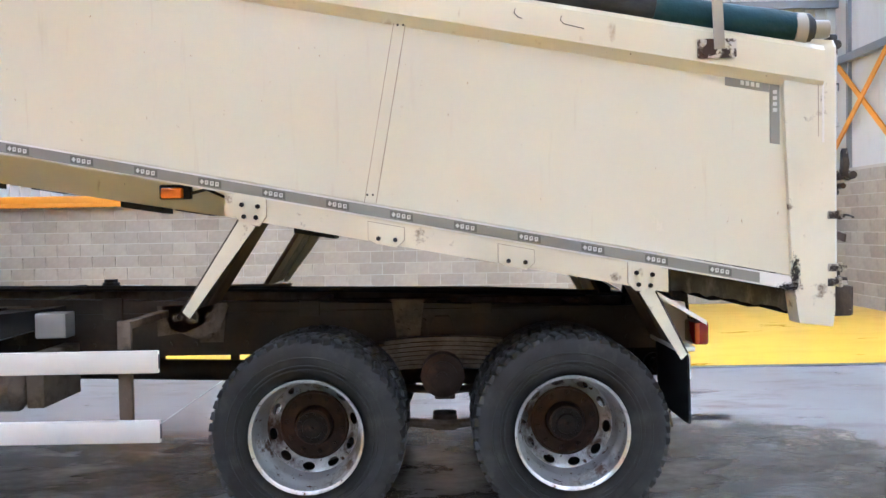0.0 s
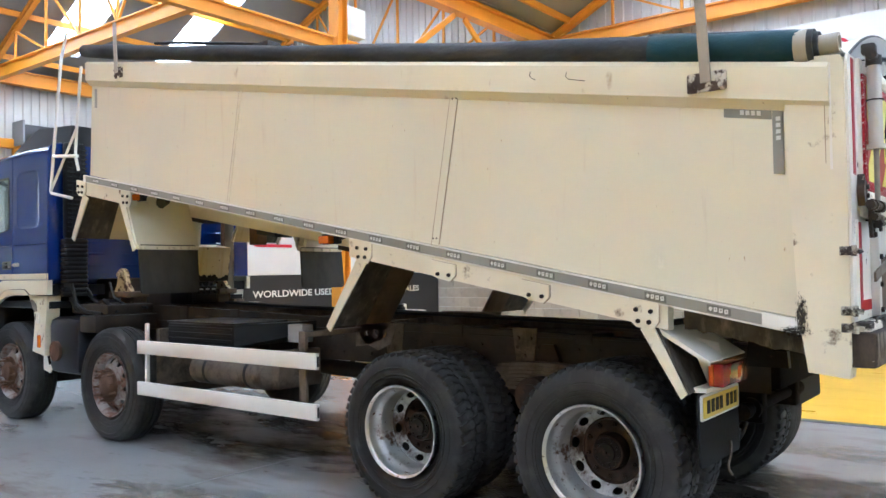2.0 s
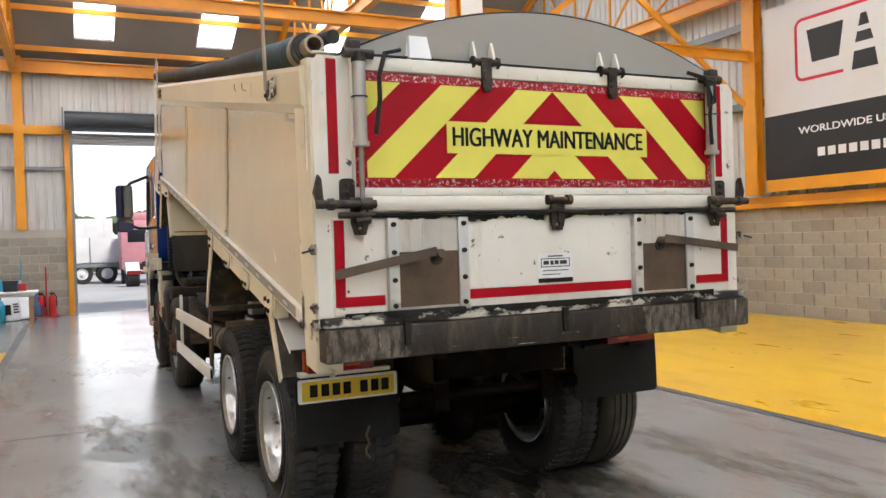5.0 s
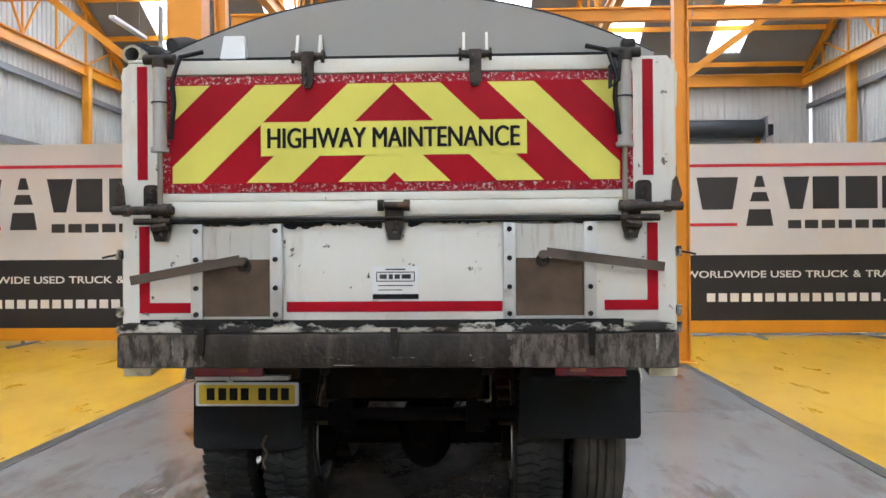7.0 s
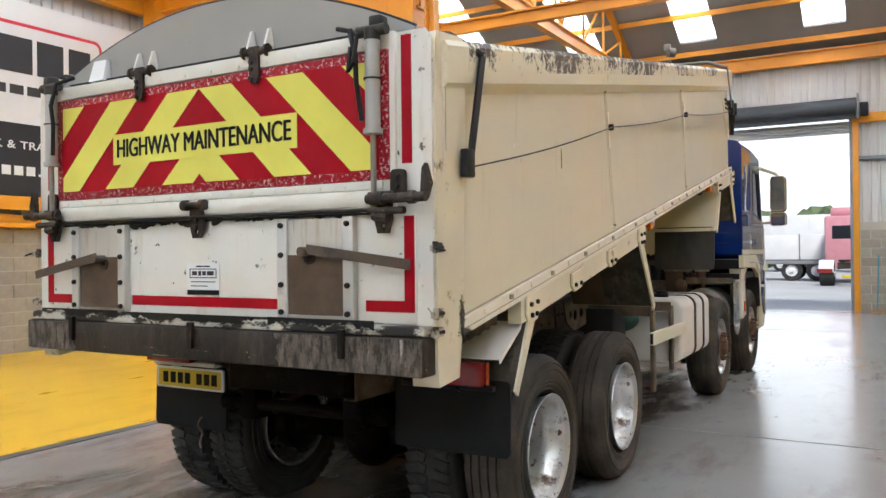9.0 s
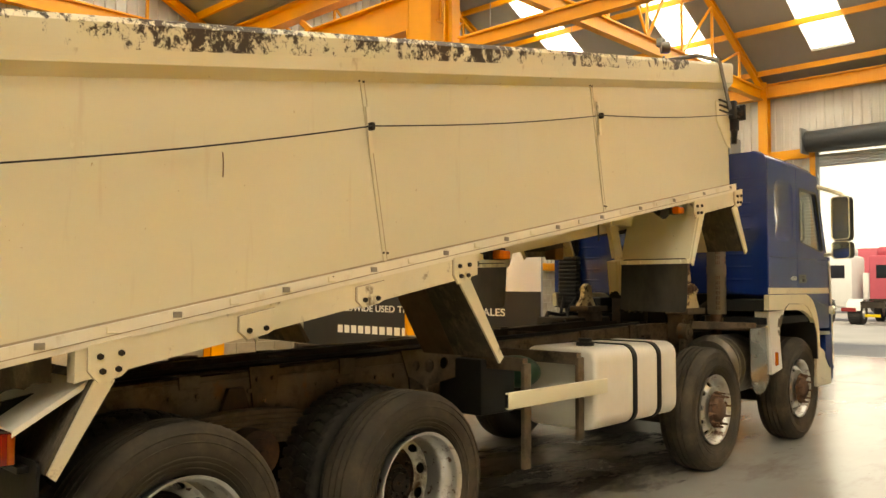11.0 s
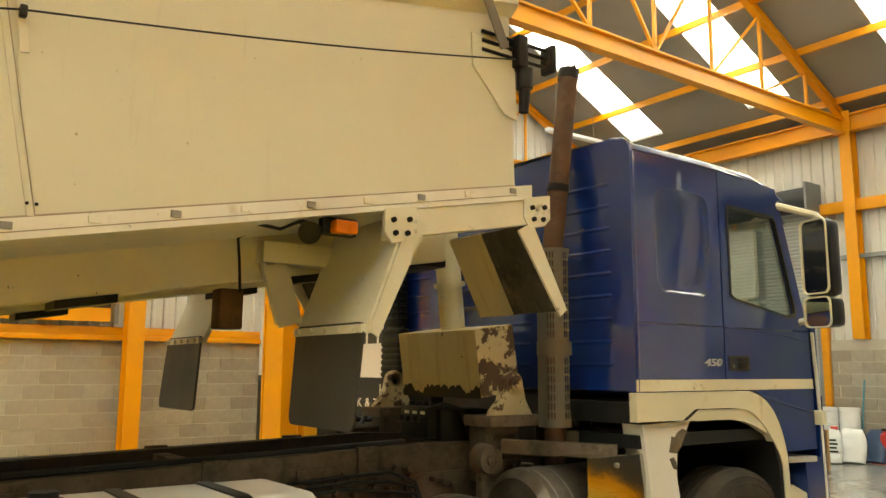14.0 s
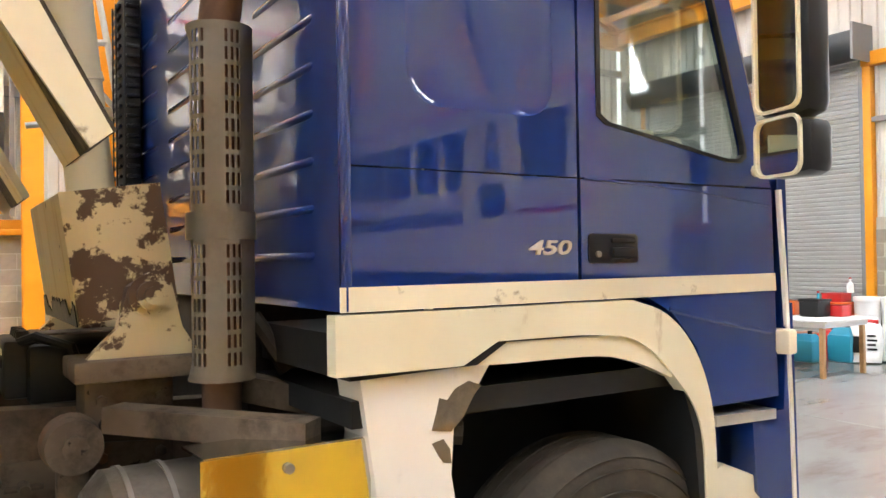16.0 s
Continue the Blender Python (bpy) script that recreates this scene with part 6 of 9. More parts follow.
for x, top in ((0.70, 2.93), (-4.60, 3.80)):
    bm = B()
    z0 = edge_t(x) + 0.05
    beam(bm, (x + 0.005, -1.332, z0 + 0.03), (x - 0.020, -1.334, top), 0.008, 0.052, up=(1, 0, 0))
    arm = part("sheet_strap", bm, strap_beige, truck, "grey flat strap holding the sheet roll")
    bm = B()
    w = 0.096 if x > 0 else 0.06
    plate(bm, rounded(x - w, z0 - 0.01, x + w, z0 + 0.085, 0.01), (), xz(-1.301), -0.010)
    for dx in (-w * 0.7, w * 0.7):
        for dz in (0.015, 0.06):
            cyl(bm, (x + dx, -1.31, z0 + dz), (x + dx, -1.325, z0 + dz), 0.011, n=6)
    part("strap_plate", bm, plate_chipped, arm, "rusty chipped bolted plate")
# sheeting arm bits on the left front and the gauge near the right front
bm = B()
tube(bm, [(-4.5, -1.0, 3.66), (-4.2, -0.95, 3.62), (-3.6, -0.85, 3.52), (-3.3, -0.8, 3.47)], 0.014)
box(bm, -3.35, -0.85, 3.38, -3.1, -0.70, 3.46, 0.01)
part("sheet_arm", bm, black_iron, truck, "dark sheeting arm on the body top")
# cover over the load, with a domed hood and end panel above the tailgate
def dome(y):
    return 2.768 - 0.215 * (y - 0.04) ** 2


bm = B()
prof = [(-1.12 + 2.24 * i / 20) for i in range(21)]
prev = None
for x, rise in ((0.86, 0.20), (0.2, 0.17), (-2.0, 0.10), (-4.2, 0.07), (-5.15, 0.05)):
    row = [bm.verts.new((x, y, edge_t(x) + 0.185 + rise * (1 - (y / 1.12) ** 2))) for y in prof]
    if prev:
        for k in range(20):
            bm.faces.new((prev[k], prev[k + 1], row[k + 1], row[k]))
    prev = row
part("load_sheet", bm, tarp, truck, "dark sheet over the load space")
arc = [(-1.14 + 2.32 * i / 36) for i in range(37)]
ring = [(y, dome(y)) for y in arc]
bm = B()
plate(bm, [(1.18, 2.34), (-1.14, 2.34)] + ring, (), yz(1.284), 0.014)
crown = part("rear_crown", bm, dome_grey, truck, "grey curved end panel above the tailgate", smooth=0)
bm = B()
prev = None
for x, dz in ((1.282, -0.002), (1.26, 0.004), (1.1, -0.004), (0.85, -0.05)):
    row = [bm.verts.new((x, y, z + dz)) for y, z in ring]
    if prev:
        for k in range(len(row) - 1):
            bm.faces.new((prev[k], prev[k + 1], row[k + 1], row[k]))
    prev = row
part("crown_hood", bm, cream_worn, crown, "pale domed hood behind the end panel", smooth=60)
bm = B()
tube(bm, [(1.288, y, z + 0.004) for y, z in ring], 0.008, 6)
part("crown_edge", bm, black, crown, "dark edging")
bm = B()
loft(bm, [(1.299, -0.795, 2.478), (1.352, -0.795, 2.478), (1.352, -0.68, 2.478), (1.299, -0.68, 2.478)],
     [(1.299, -0.785, 2.588), (1.325, -0.785, 2.588), (1.325, -0.69, 2.588), (1.299, -0.69, 2.588)])
part("crown_lamp", bm, plastic_white, crown, "small white box")
# cracks in the left rail's paint
rng = random.Random(3)
for x, run in ((-0.30, 0.02), (-0.07, 0.10)):
    bm = B()
    z0 = edge_t(x) + 0.13
    pts = [(x, -1.2995, z0), (x - 0.006, -1.2995, z0 - 0.022), (x + 0.010, -1.2992, z0 - 0.040), (x + 0.012 + run, -1.2992, z0 - 0.046 - 0.2 * run)]
    tube(bm, pts, 0.0022, 5)
    part("paint_crack", bm, black_iron, truck, "dark crack in the paint")

bm = B()
tube(bm, [(-0.143, 1.2462, 2.134), (-0.147, 1.2464, 2.09), (-0.146, 1.2462, 2.028)], 0.003, 5)
part("paint_crack", bm, rust_light, truck, "brown scratch in the body paint")
# rope and its guides on the right side
bm = B()
pp = []
for (x0, z0), (x1, z1) in zip(((1.02, 1.93), (-0.956, 2.363), (-3.07, 2.751)), ((-0.956, 2.363), (-3.07, 2.751), (-5.22, 3.10))):
    for i in range(8):
        f = i / 8
        pp.append((x0 + f * (x1 - x0), 1.285, z0 + f * (z1 - z0) - 0.02 * math.sin(math.pi * f)))
pp.append((-5.22, 1.285, 3.10))
tube(bm, pp, 0.004, 6)
part("rope", bm, black, truck, "dark rope along the body side")
for x, z in ((-0.956, 2.363), (-3.07, 2.751)):
    bm = B()
    box(bm, x - 0.018, 1.256, z - 0.020, x + 0.006, 1.290, z + 0.020, 0.006)
    part("rope_guide", bm, black_iron, truck, "small black rope guide")
    bm = B()
    beam(bm, (x - 0.022, 1.255, z - 0.13), (x + 0.008, 1.255, z + 0.10), 0.008, 0.026, up=(1, 0, 0))
    part("guide_strap", bm, cream_worn, truck, "cream strap bolted behind the rope guide")
bm = B()
box(bm, -5.25, 1.22, 3.06, -5.19, 1.31, 3.22, 0.006)
box(bm, -5.44, 1.22, 3.08, -5.41, 1.31, 3.22, 0.006)
cyl(bm, (-5.25, 1.28, 3.06), (-5.25, 1.28, 2.96), 0.040, n=14)
cyl(bm, (-5.25, 1.28, 2.96), (-5.24, 1.28, 2.84), 0.030, 0.024, n=14)
for dz in (0.0, 0.045, 0.09):
    cyl(bm, (-5.47, 1.26, 3.11 + dz), (-5.0, 1.26, 3.11 + dz), 0.009, n=8)
part("rope_winch", bm, black_iron, truck, "black rope pulley and spring at the body front")
bm = B()
plate(bm, [(-4.94, 3.18), (-5.20, 3.14), (-5.22, 2.80), (-5.14, 2.82), (-4.95, 3.02)], (), xz(1.246), 0.010)
part("winch_plate", bm, cream, truck, "cream plate behind the pulley", smooth=0)
bm = B()
beam(bm, (-5.10, 1.31, 3.12), (-4.92, 1.30, 3.52), 0.008, 0.055, up=(1, 0, 0))
tube(bm, [(-4.92, 1.30, 3.52), (-4.9, 1.1, 3.60), (-4.9, 0.6, 3.62)], 0.02)
part("front_strap", bm, guard, truck, "grey strap at the front corner")
bm = B()
beam(bm, (0.95, 1.312, 2.42), (1.075, 1.312, 1.95), 0.012, 0.045, up=(1, 0, 0))
tube(bm, [(0.95, 1.31, 2.42), (1.05, 1.2, 2.50), (1.2, 1.0, 2.50)], 0.022)
box(bm, 1.05, 1.285, 1.88, 1.12, 1.325, 2.0, 0.008)
part("rear_strap", bm, black, truck, "black strap lever at the rear corner")
bm = B()
tube(bm, [(-5.22, 0.6, 3.62), (-5.22, 0.62, 3.76)], 0.012, 6)
cyl(bm, (-5.20, 0.60, 3.84), (-5.25, 0.66, 3.84), 0.055, n=20)
box(bm, -5.27, 0.55, 3.86, -5.2, 0.62, 3.94, 0.006)
part("mirror_gauge", bm, steel, truck, "round convex load mirror")
# ladder at the left front corner
bm = B()
tube(bm, [(-5.70, -1.22, 3.95), (-5.77, -1.24, 3.70), (-5.94, -1.24, 2.73), (-5.99, -1.24, 2.39), (-5.97, -1.24, 2.365), (-5.57, -1.24, 2.29)], 0.016)
tube(bm, [(-5.38, -1.24, 3.55), (-5.40, -1.24, 3.45), (-5.47, -1.24, 2.97), (-5.50, -1.24, 2.70), (-5.44, -1.24, 2.55)], 0.015)
tube(bm, [(-5.94, -1.24, 2.735), (-5.46, -1.24, 2.69)], 0.017)
tube(bm, [(-5.97, -1.24, 2.41), (-5.48, -1.24, 2.95)], 0.014)
part("access_ladder", bm, white, truck, "white tubular ladder on the body front")

# ---- tailgate ----
GX = 1.33


def rear(x):
    return lambda u, v, d: (x + d, u, v)


bm = B()
box(bm, GX - 0.03, -1.085, 1.745, GX, 1.10, 2.475, 0.004)
gate = part("upper_tailgate", bm, white, truck, "white upper tailgate with red and yellow chevron board")
bm = B()
box(bm, GX, -1.03, 2.405, GX + 0.022, 1.03, 2.470, 0.005)
for i in range(12):
    cyl(bm, (GX + 0.02, -0.95 + i * 0.173, 2.425), (GX + 0.027, -0.95 + i * 0.173, 2.425), 0.009, n=8)
part("top_edge", bm, white_rail, gate, "riveted off-white top edge")
bm = B()
box(bm, GX, -1.045, 1.752, GX + 0.030, 1.045, 1.828, 0.022)
box(bm, GX, -1.045, 1.826, GX + 0.016, 1.045, 1.862, 0.003)
for i in range(16):
    cyl(bm, (GX + 0.014, -0.98 + i * 0.131, 1.845), (GX + 0.021, -0.98 + i * 0.131, 1.845), 0.008, n=8)
part("bottom_edge", bm, white_rail, gate, "pale riveted bottom edge")
bm = B()
box(bm, GX, -1.072, 1.866, GX + 0.012, 1.075, 2.402, 0.002)
board = part("chevron_board", bm, red_speck, gate, "scuffed red reflective border")
bm = B()
plate(bm, [(-1.03, 1.905), (1.03, 1.905), (1.03, 2.362), (-1.03, 2.362)], (), rear(GX + 0.012), 0.002)
part("red_field", bm, red, board, "red reflective sheeting")
TXT = (-0.61, 2.030, 0.60, 2.185)
for k in range(-1, 5):
    z0 = 1.952 + 0.405 * k
    for s in (-1, 1):
        bandp = [(0, z0), (0, z0 + 0.2025), (s * 1.2, z0 + 0.2025 - 0.96 * 1.2), (s * 1.2, z0 - 0.96 * 1.2)]
        p = clip_rect(bandp, -1.02, 1.91, 1.015, 2.357)
        if len(p) > 2:
            bm = B()
            plate(bm, p, (), rear(GX + 0.014), 0.002)
            part("yellow_stripe", bm, yellow, board, "yellow reflective stripe", smooth=0)
bm = B()
plate(bm, [(TXT[0], TXT[1]), (TXT[2], TXT[1]), (TXT[2], TXT[3]), (TXT[0], TXT[3])], (), rear(GX + 0.016), 0.002)
part("word_panel", bm, yellow, board, "yellow lettering panel", smooth=0)
bm = B()
for k, (dy, dz) in enumerate(((-0.0030, 0), (0.0030, 0), (0.0, 0.0018))):
    me = lettering("HIGHWAY MAINTENANCE", 1.143, 0.091, 0.002, 0.0)
    for v in me.vertices:
        v.co = Vector((GX + 0.019 + 0.0003 * k + v.co.z, -0.577 + dy + v.co.x, 2.065 + dz + v.co.y))
    bm.from_mesh(me)
    bpy.data.meshes.remove(me)
me = finish("lettering", bm, ink)
part("lettering", me, ink, board, "black lettering HIGHWAY MAINTENANCE")

bm = B()
box(bm, GX - 0.06, -1.19, 1.275, GX - 0.005, 1.19, 1.725, 0.004)
low = part("lower_tailgate", bm, white_chip, truck, "chipped white lower tailgate with two grain chutes")
for u0, v0, u1, v1 in ((-1.185, 1.315, -0.945, 1.362), (-0.50, 1.318, 0.485, 1.365), (0.945, 1.322, 1.185, 1.368), (-1.185, 1.362, -1.137, 1.715), (1.137, 1.368, 1.185, 1.715)):
    bm = B()
    plate(bm, [(u0, v0), (u1, v0), (u1, v1), (u0, v1)], (), rear(GX - 0.005), 0.003)
    part("red_strip", bm, red, low, "red reflective strip")
for y0, y1 in ((-0.935, -0.515), (0.490, 0.905)):
    bm = B()
    box(bm, GX - 0.005, y0 + 0.05, 1.300, GX + 0.020, y1 - 0.05, 1.560)
    part("chute_door", bm, rust_plate, low, "rusty brown sliding chute door")
    bm = B()
    box(bm, GX - 0.005, y0 + 0.05, 1.560, GX + 0.016, y1 - 0.05, 1.715)
    part("chute_plate", bm, chute_alu, low, "streaked grey chute plate")
    for y in (y0, y1 - 0.055):
        bm = B()
        box(bm, GX - 0.005, y, 1.285, GX + 0.032, y + 0.055, 1.722, 0.004)
        part("chute_guide", bm, chute_guide_alu, low, "dull aluminium guide rail")
        for z in (1.31, 1.43, 1.56, 1.69):
            part("bolt", BOLT, None, low, at=pose(GX + 0.031, y + 0.027, z, 0, 0, -90))
    bm = B()
    box(bm, GX + 0.0, y0 + 0.04, 1.283, GX + 0.024, y1 - 0.04, 1.300)
    part("chute_foot", bm, alu, low)
for a, b in (((-1.20, 1.467), (-0.70, 1.560)), ((0.680, 1.585), (1.20, 1.517))):
    bm = B()
    beam(bm, (GX + 0.058, a[0], a[1]), (GX + 0.058, b[0], b[1]), 0.010, 0.042, up=(0, 0, 1))
    pv = b if a[0] < 0 else a
    cyl(bm, (GX + 0.02, pv[0] * 0.98, pv[1] - 0.01), (GX + 0.085, pv[0] * 0.98, pv[1] - 0.01), 0.02, n=12)
    lv = part("chute_lever", bm, lever, low, "worn flat steel lever")
    bm = B()
    cyl(bm, (GX + 0.020, pv[0] * 0.98, pv[1] - 0.035), (GX + 0.026, pv[0] * 0.98, pv[1] - 0.035), 0.032, n=20)
    cyl(bm, (GX + 0.026, pv[0] * 0.98, pv[1] - 0.035), (GX + 0.040, pv[0] * 0.98, pv[1] - 0.035), 0.014, n=6)
    part("lever_boss", bm, pivot_iron, lv, "round greasy boss behind the lever")
# plain printed notice
bm = B()
plate(bm, [(-0.105, 1.375), (0.105, 1.375), (0.105, 1.525), (-0.105, 1.525)], (), rear(GX - 0.005), 0.003)
st = part("notice", bm, plastic_white, low, "white notice with plain printed marks")
for u0, v0, u1, v1, mm in ((-0.105, 1.375, 0.105, 1.398, ink), (-0.085, 1.455, 0.085, 1.459, ink), (-0.085, 1.496, 0.085, 1.500, ink), (-0.088, 1.455, -0.084, 1.5, ink),
                           (0.084, 1.455, 0.088, 1.5, ink), (-0.045, 1.508, 0.045, 1.514, ink), (-0.08, 1.435, 0.08, 1.439, ink), (-0.08, 1.415, 0.03, 1.419, ink),
                           (-0.072, 1.468, -0.04, 1.488, logo_dark), (-0.030, 1.466, -0.012, 1.488, logo_dark), (-0.004, 1.468, 0.02, 1.488, logo_dark), (0.028, 1.468, 0.07, 1.488, logo_dark)):
    bm = B()
    plate(bm, [(u0, v0), (u1, v0), (u1, v1), (u0, v1)], (), rear(GX - 0.002), 0.0015)
    part("print_bar", bm, mm, st)
# pivot shaft with lugs
bm = B()
cyl(bm, (GX + 0.045, -1.05, 1.742), (GX + 0.045, 1.05, 1.742), 0.008, n=12)
part("pivot_shaft", bm, black_iron, truck, "greasy black pivot shaft across the tailgate")
bm = B()
box(bm, GX - 0.004, -1.03, 1.724, GX + 0.010, 1.03, 1.733)
part("joint_seal", bm, black, truck, "black tarry joint between the tailgates")
for y in (-1.07, 0.0, 1.06):
    k = abs(y) > 0.5
    bm = B()
    plate(bm, [(y - 0.042, 1.80), (y - 0.042, 1.70), (y - 0.026, 1.645), (y + 0.026, 1.645), (y + 0.042, 1.70), (y + 0.042, 1.80)], [circle(y, 1.675, 0.012, 10)], rear(GX + 0.022), 0.016)
    for dy in (-0.058, 0.058):
        if not k:
            cyl(bm, (GX + 0.05, y + dy - 0.014, 1.80), (GX + 0.05, y + dy + 0.014, 1.80), 0.026, n=14)
    cyl(bm, (GX + 0.05, y - 0.055, 1.80), (GX + 0.05, y + 0.055, 1.80), 0.016, n=12)
    for dz in (1.66, 1.70, 1.73):
        cyl(bm, (GX + 0.038, y, dz), (GX + 0.05, y, dz), 0.012, n=6)
    lug = part("pivot_lug", bm, pivot_iron, truck, "greasy brown iron pivot lug")
    if k:
        s = 1 if y > 0 else -1
        bm = B()
        cyl(bm, (GX + 0.06, s * 1.0, 1.785), (GX + 0.06, s * 1.28, 1.785), 0.020, n=16)
        cyl(bm, (GX + 0.06, s * 1.02, 1.785), (GX + 0.06, s * 1.08, 1.785), 0.028, n=12)
        cyl(bm, (GX + 0.06, s * 1.20, 1.785), (GX + 0.06, s * 1.23, 1.785), 0.027, n=8)
        cyl(bm, (GX + 0.06, s * 1.01, 1.735), (GX + 0.06, s * 1.18, 1.735), 0.015, n=12)
        cyl(bm, (GX + 0.06, s * 1.03, 1.715), (GX + 0.06, s * 1.10, 1.705), 0.019, n=8)
        plate(bm, [(s * 1.265, 1.78), (s * 1.285, 1.84), (s * 1.262, 1.92), (s * 1.248, 1.90), (s * 1.240, 1.80)], (), rear(GX + 0.01), 0.03)
        plate(bm, rounded(min(s * 1.085, s * 1.155), 1.79, max(s * 1.085, s * 1.155), 1.905, 0.02), (), rear(GX + 0.0), 0.018)
        for dz in (1.835, 1.875):
            cyl(bm, (GX + 0.018, s * 1.12, dz), (GX + 0.032, s * 1.12, dz), 0.011, n=6)
        part("pivot_arm", bm, pivot_iron, lug, "greasy pivot arm")
        bm = B()
        ram_y = 1.03 if s > 0 else -1.062
        cyl(bm, (GX + 0.055, ram_y, 2.06), (GX + 0.055, ram_y, 2.43), 0.031, n=20)
        cyl(bm, (GX + 0.055, ram_y, 2.05), (GX + 0.055, ram_y, 2.07), 0.040, n=20)
        ram = part("gate_cylinder", bm, cyl_grey, truck, "grey air cylinder beside the tailgate")
        bm = B()
        cyl(bm, (GX + 0.055, ram_y, 1.72), (GX + 0.055, ram_y, 2.05), 0.012, n=12)
        part("piston_rod", bm, steel, ram, "grey piston rod")
        bm = B()
        cyl(bm, (GX + 0.055, ram_y, 2.43), (GX + 0.055, ram_y, 2.475), 0.034, n=16)
        strap = B()
        cyl(strap, (GX + 0.055, ram_y, 2.27), (GX + 0.055, ram_y, 2.276), 0.038, n=16)
        part("cable_tie", strap, black, ram, "black cable tie")
        cyl(bm, (GX + 0.055, ram_y - 0.07, 2.47), (GX + 0.055, ram_y + 0.07, 2.47), 0.024, n=12)
        box(bm, GX + 0.01, ram_y + s * 0.02 - 0.03, 2.48, GX + 0.07, ram_y + s * 0.02 + 0.03, 2.53, 0.01)
        part("cylinder_mount", bm, hinge_iron, ram, "dark iron mount")
        bm = B()
        tube(bm, [(GX + 0.06, s * 0.86, 2.50), (GX + 0.10, s * 0.95, 2.47), (GX + 0.11, s * 0.985, 2.36), (GX + 0.10, s * 0.98, 2.26), (GX + 0.09, s * 1.0, 2.10)], 0.011, 8)
        if s > 0:
            tube(bm, [(GX + 0.05, 0.92, 2.49), (GX + 0.12, 1.0, 2.44), (GX + 0.13, 0.99, 2.33), (GX + 0.12, 0.955, 2.30), (GX + 0.11, 0.96, 2.40)], 0.009, 8)
        part("air_hose", bm, black, ram, "black air hose")
for y in (-0.39, 0.37):
    bm = B()
    plate(bm, [(y - 0.028, 2.50), (y - 0.026, 2.36), (y - 0.014, 2.335), (y + 0.014, 2.335), (y + 0.026, 2.36), (y + 0.028, 2.50)], (), rear(GX + 0.024), 0.016)
    for dz in (2.355, 2.40, 2.43):
        cyl(bm, (GX + 0.038, y - 0.012, dz), (GX + 0.05, y - 0.012, dz), 0.011, n=6)
    cyl(bm, (GX + 0.02, y - 0.062, 2.48), (GX + 0.02, y + 0.062, 2.48), 0.020, n=12)
    cyl(bm, (GX + 0.02, y - 0.074, 2.48), (GX + 0.02, y - 0.062, 2.48), 0.030, n=8)
    cyl(bm, (GX + 0.02, y + 0.062, 2.48), (GX + 0.02, y + 0.074, 2.48), 0.030, n=8)
    hg = part("gate_hinge", bm, pivot_iron, truck, "dark grey iron hinge strap")
    for dy in (-0.052, 0.052):
        bm = B()
        plate(bm, [(GX - 0.040, 2.455), (GX + 0.030, 2.455), (GX + 0.020, 2.515), (GX - 0.004, 2.585), (GX - 0.018, 2.590), (GX - 0.034, 2.515)], (), xz(y + dy - 0.006), 0.012)
        part("hinge_prong", bm, white, hg, "white pointed hinge prong", smooth=0)
# bottom bar
bm = B()
box(bm, 1.27, -1.262, 1.070, 1.395, 1.262, 1.225, 0.012)
bar = part("rear_bar", bm, bar_dirty, truck, "dirty scraped steel bar below the tailgate")
bm = B()
box(bm, 1.26, -1.255, 1.228, 1.375, 1.255, 1.268, 0.006)
part("bar_ledge", bm, ledge, bar, "tar stained pale ledge")
rng = random.Random(31)
for y0, y1, lb in ((-1.258, -0.86, "bare scraped bar end with pale drips"), (0.52, 1.258, "rough speckled grey bar end")):
    bm = B()
    left = [(y0 + (rng.uniform(-0.02, 0.02) if y0 > 0 else 0), 1.076 + 0.018 * k) for k in range(9)]
    right = [(y1 + (rng.uniform(-0.02, 0.02) if y1 < 0 else 0), 1.220 - 0.018 * k) for k in range(9)]
    plate(bm, (left + right)[::-1], (), rear(1.3955), 0.003)
    part("bar_end", bm, bar_end, bar, lb, smooth=0)
for y in (-0.87, 0.0, 0.875):
    bm = B()
    plate(bm, [(y - 0.012, 1.13), (y + 0.012, 1.13), (y + 0.016, 1.25), (y - 0.016, 1.25)], (), rear(1.399), 0.02)
    part("bar_hook", bm, black_iron, bar, "worn steel hook")
# tar smeared on the foot of each corner post, grime along the crown's foot
rng = random.Random(21)
tar_stain = stain_shade_material("tar_smear", (0.02, 0.016, 0.013), 0.5, 5.0, 0.40, 0.50)
for s in (-1, 1):
    for x, z, w, h in ((1.098, 1.29, 0.035, 0.13), (1.07, 1.225, 0.09, 0.03)):
        bm = B()
        plate(bm, circle(0, 0, 1.0, 24), (), lambda u, v, d: (u, d, v), 0.001)
        part("tar_smear", bm, tar_stain, truck, "black tar smear on the corner post", smooth=0,
             at=Matrix.Translation((x, s * 1.2765, z)) @ Matrix.Diagonal((w, s, h, 1)))
bm = B()
plate(bm, ragged(rng, -0.98, 0.98, 2.482, 0.016), (), rear(GX - 0.028), 0.03)
part("tar_run", bm, tar, gate, "black grime under the crown", smooth=0)
# tar and grime along the tailgate joints
rng = random.Random(5)
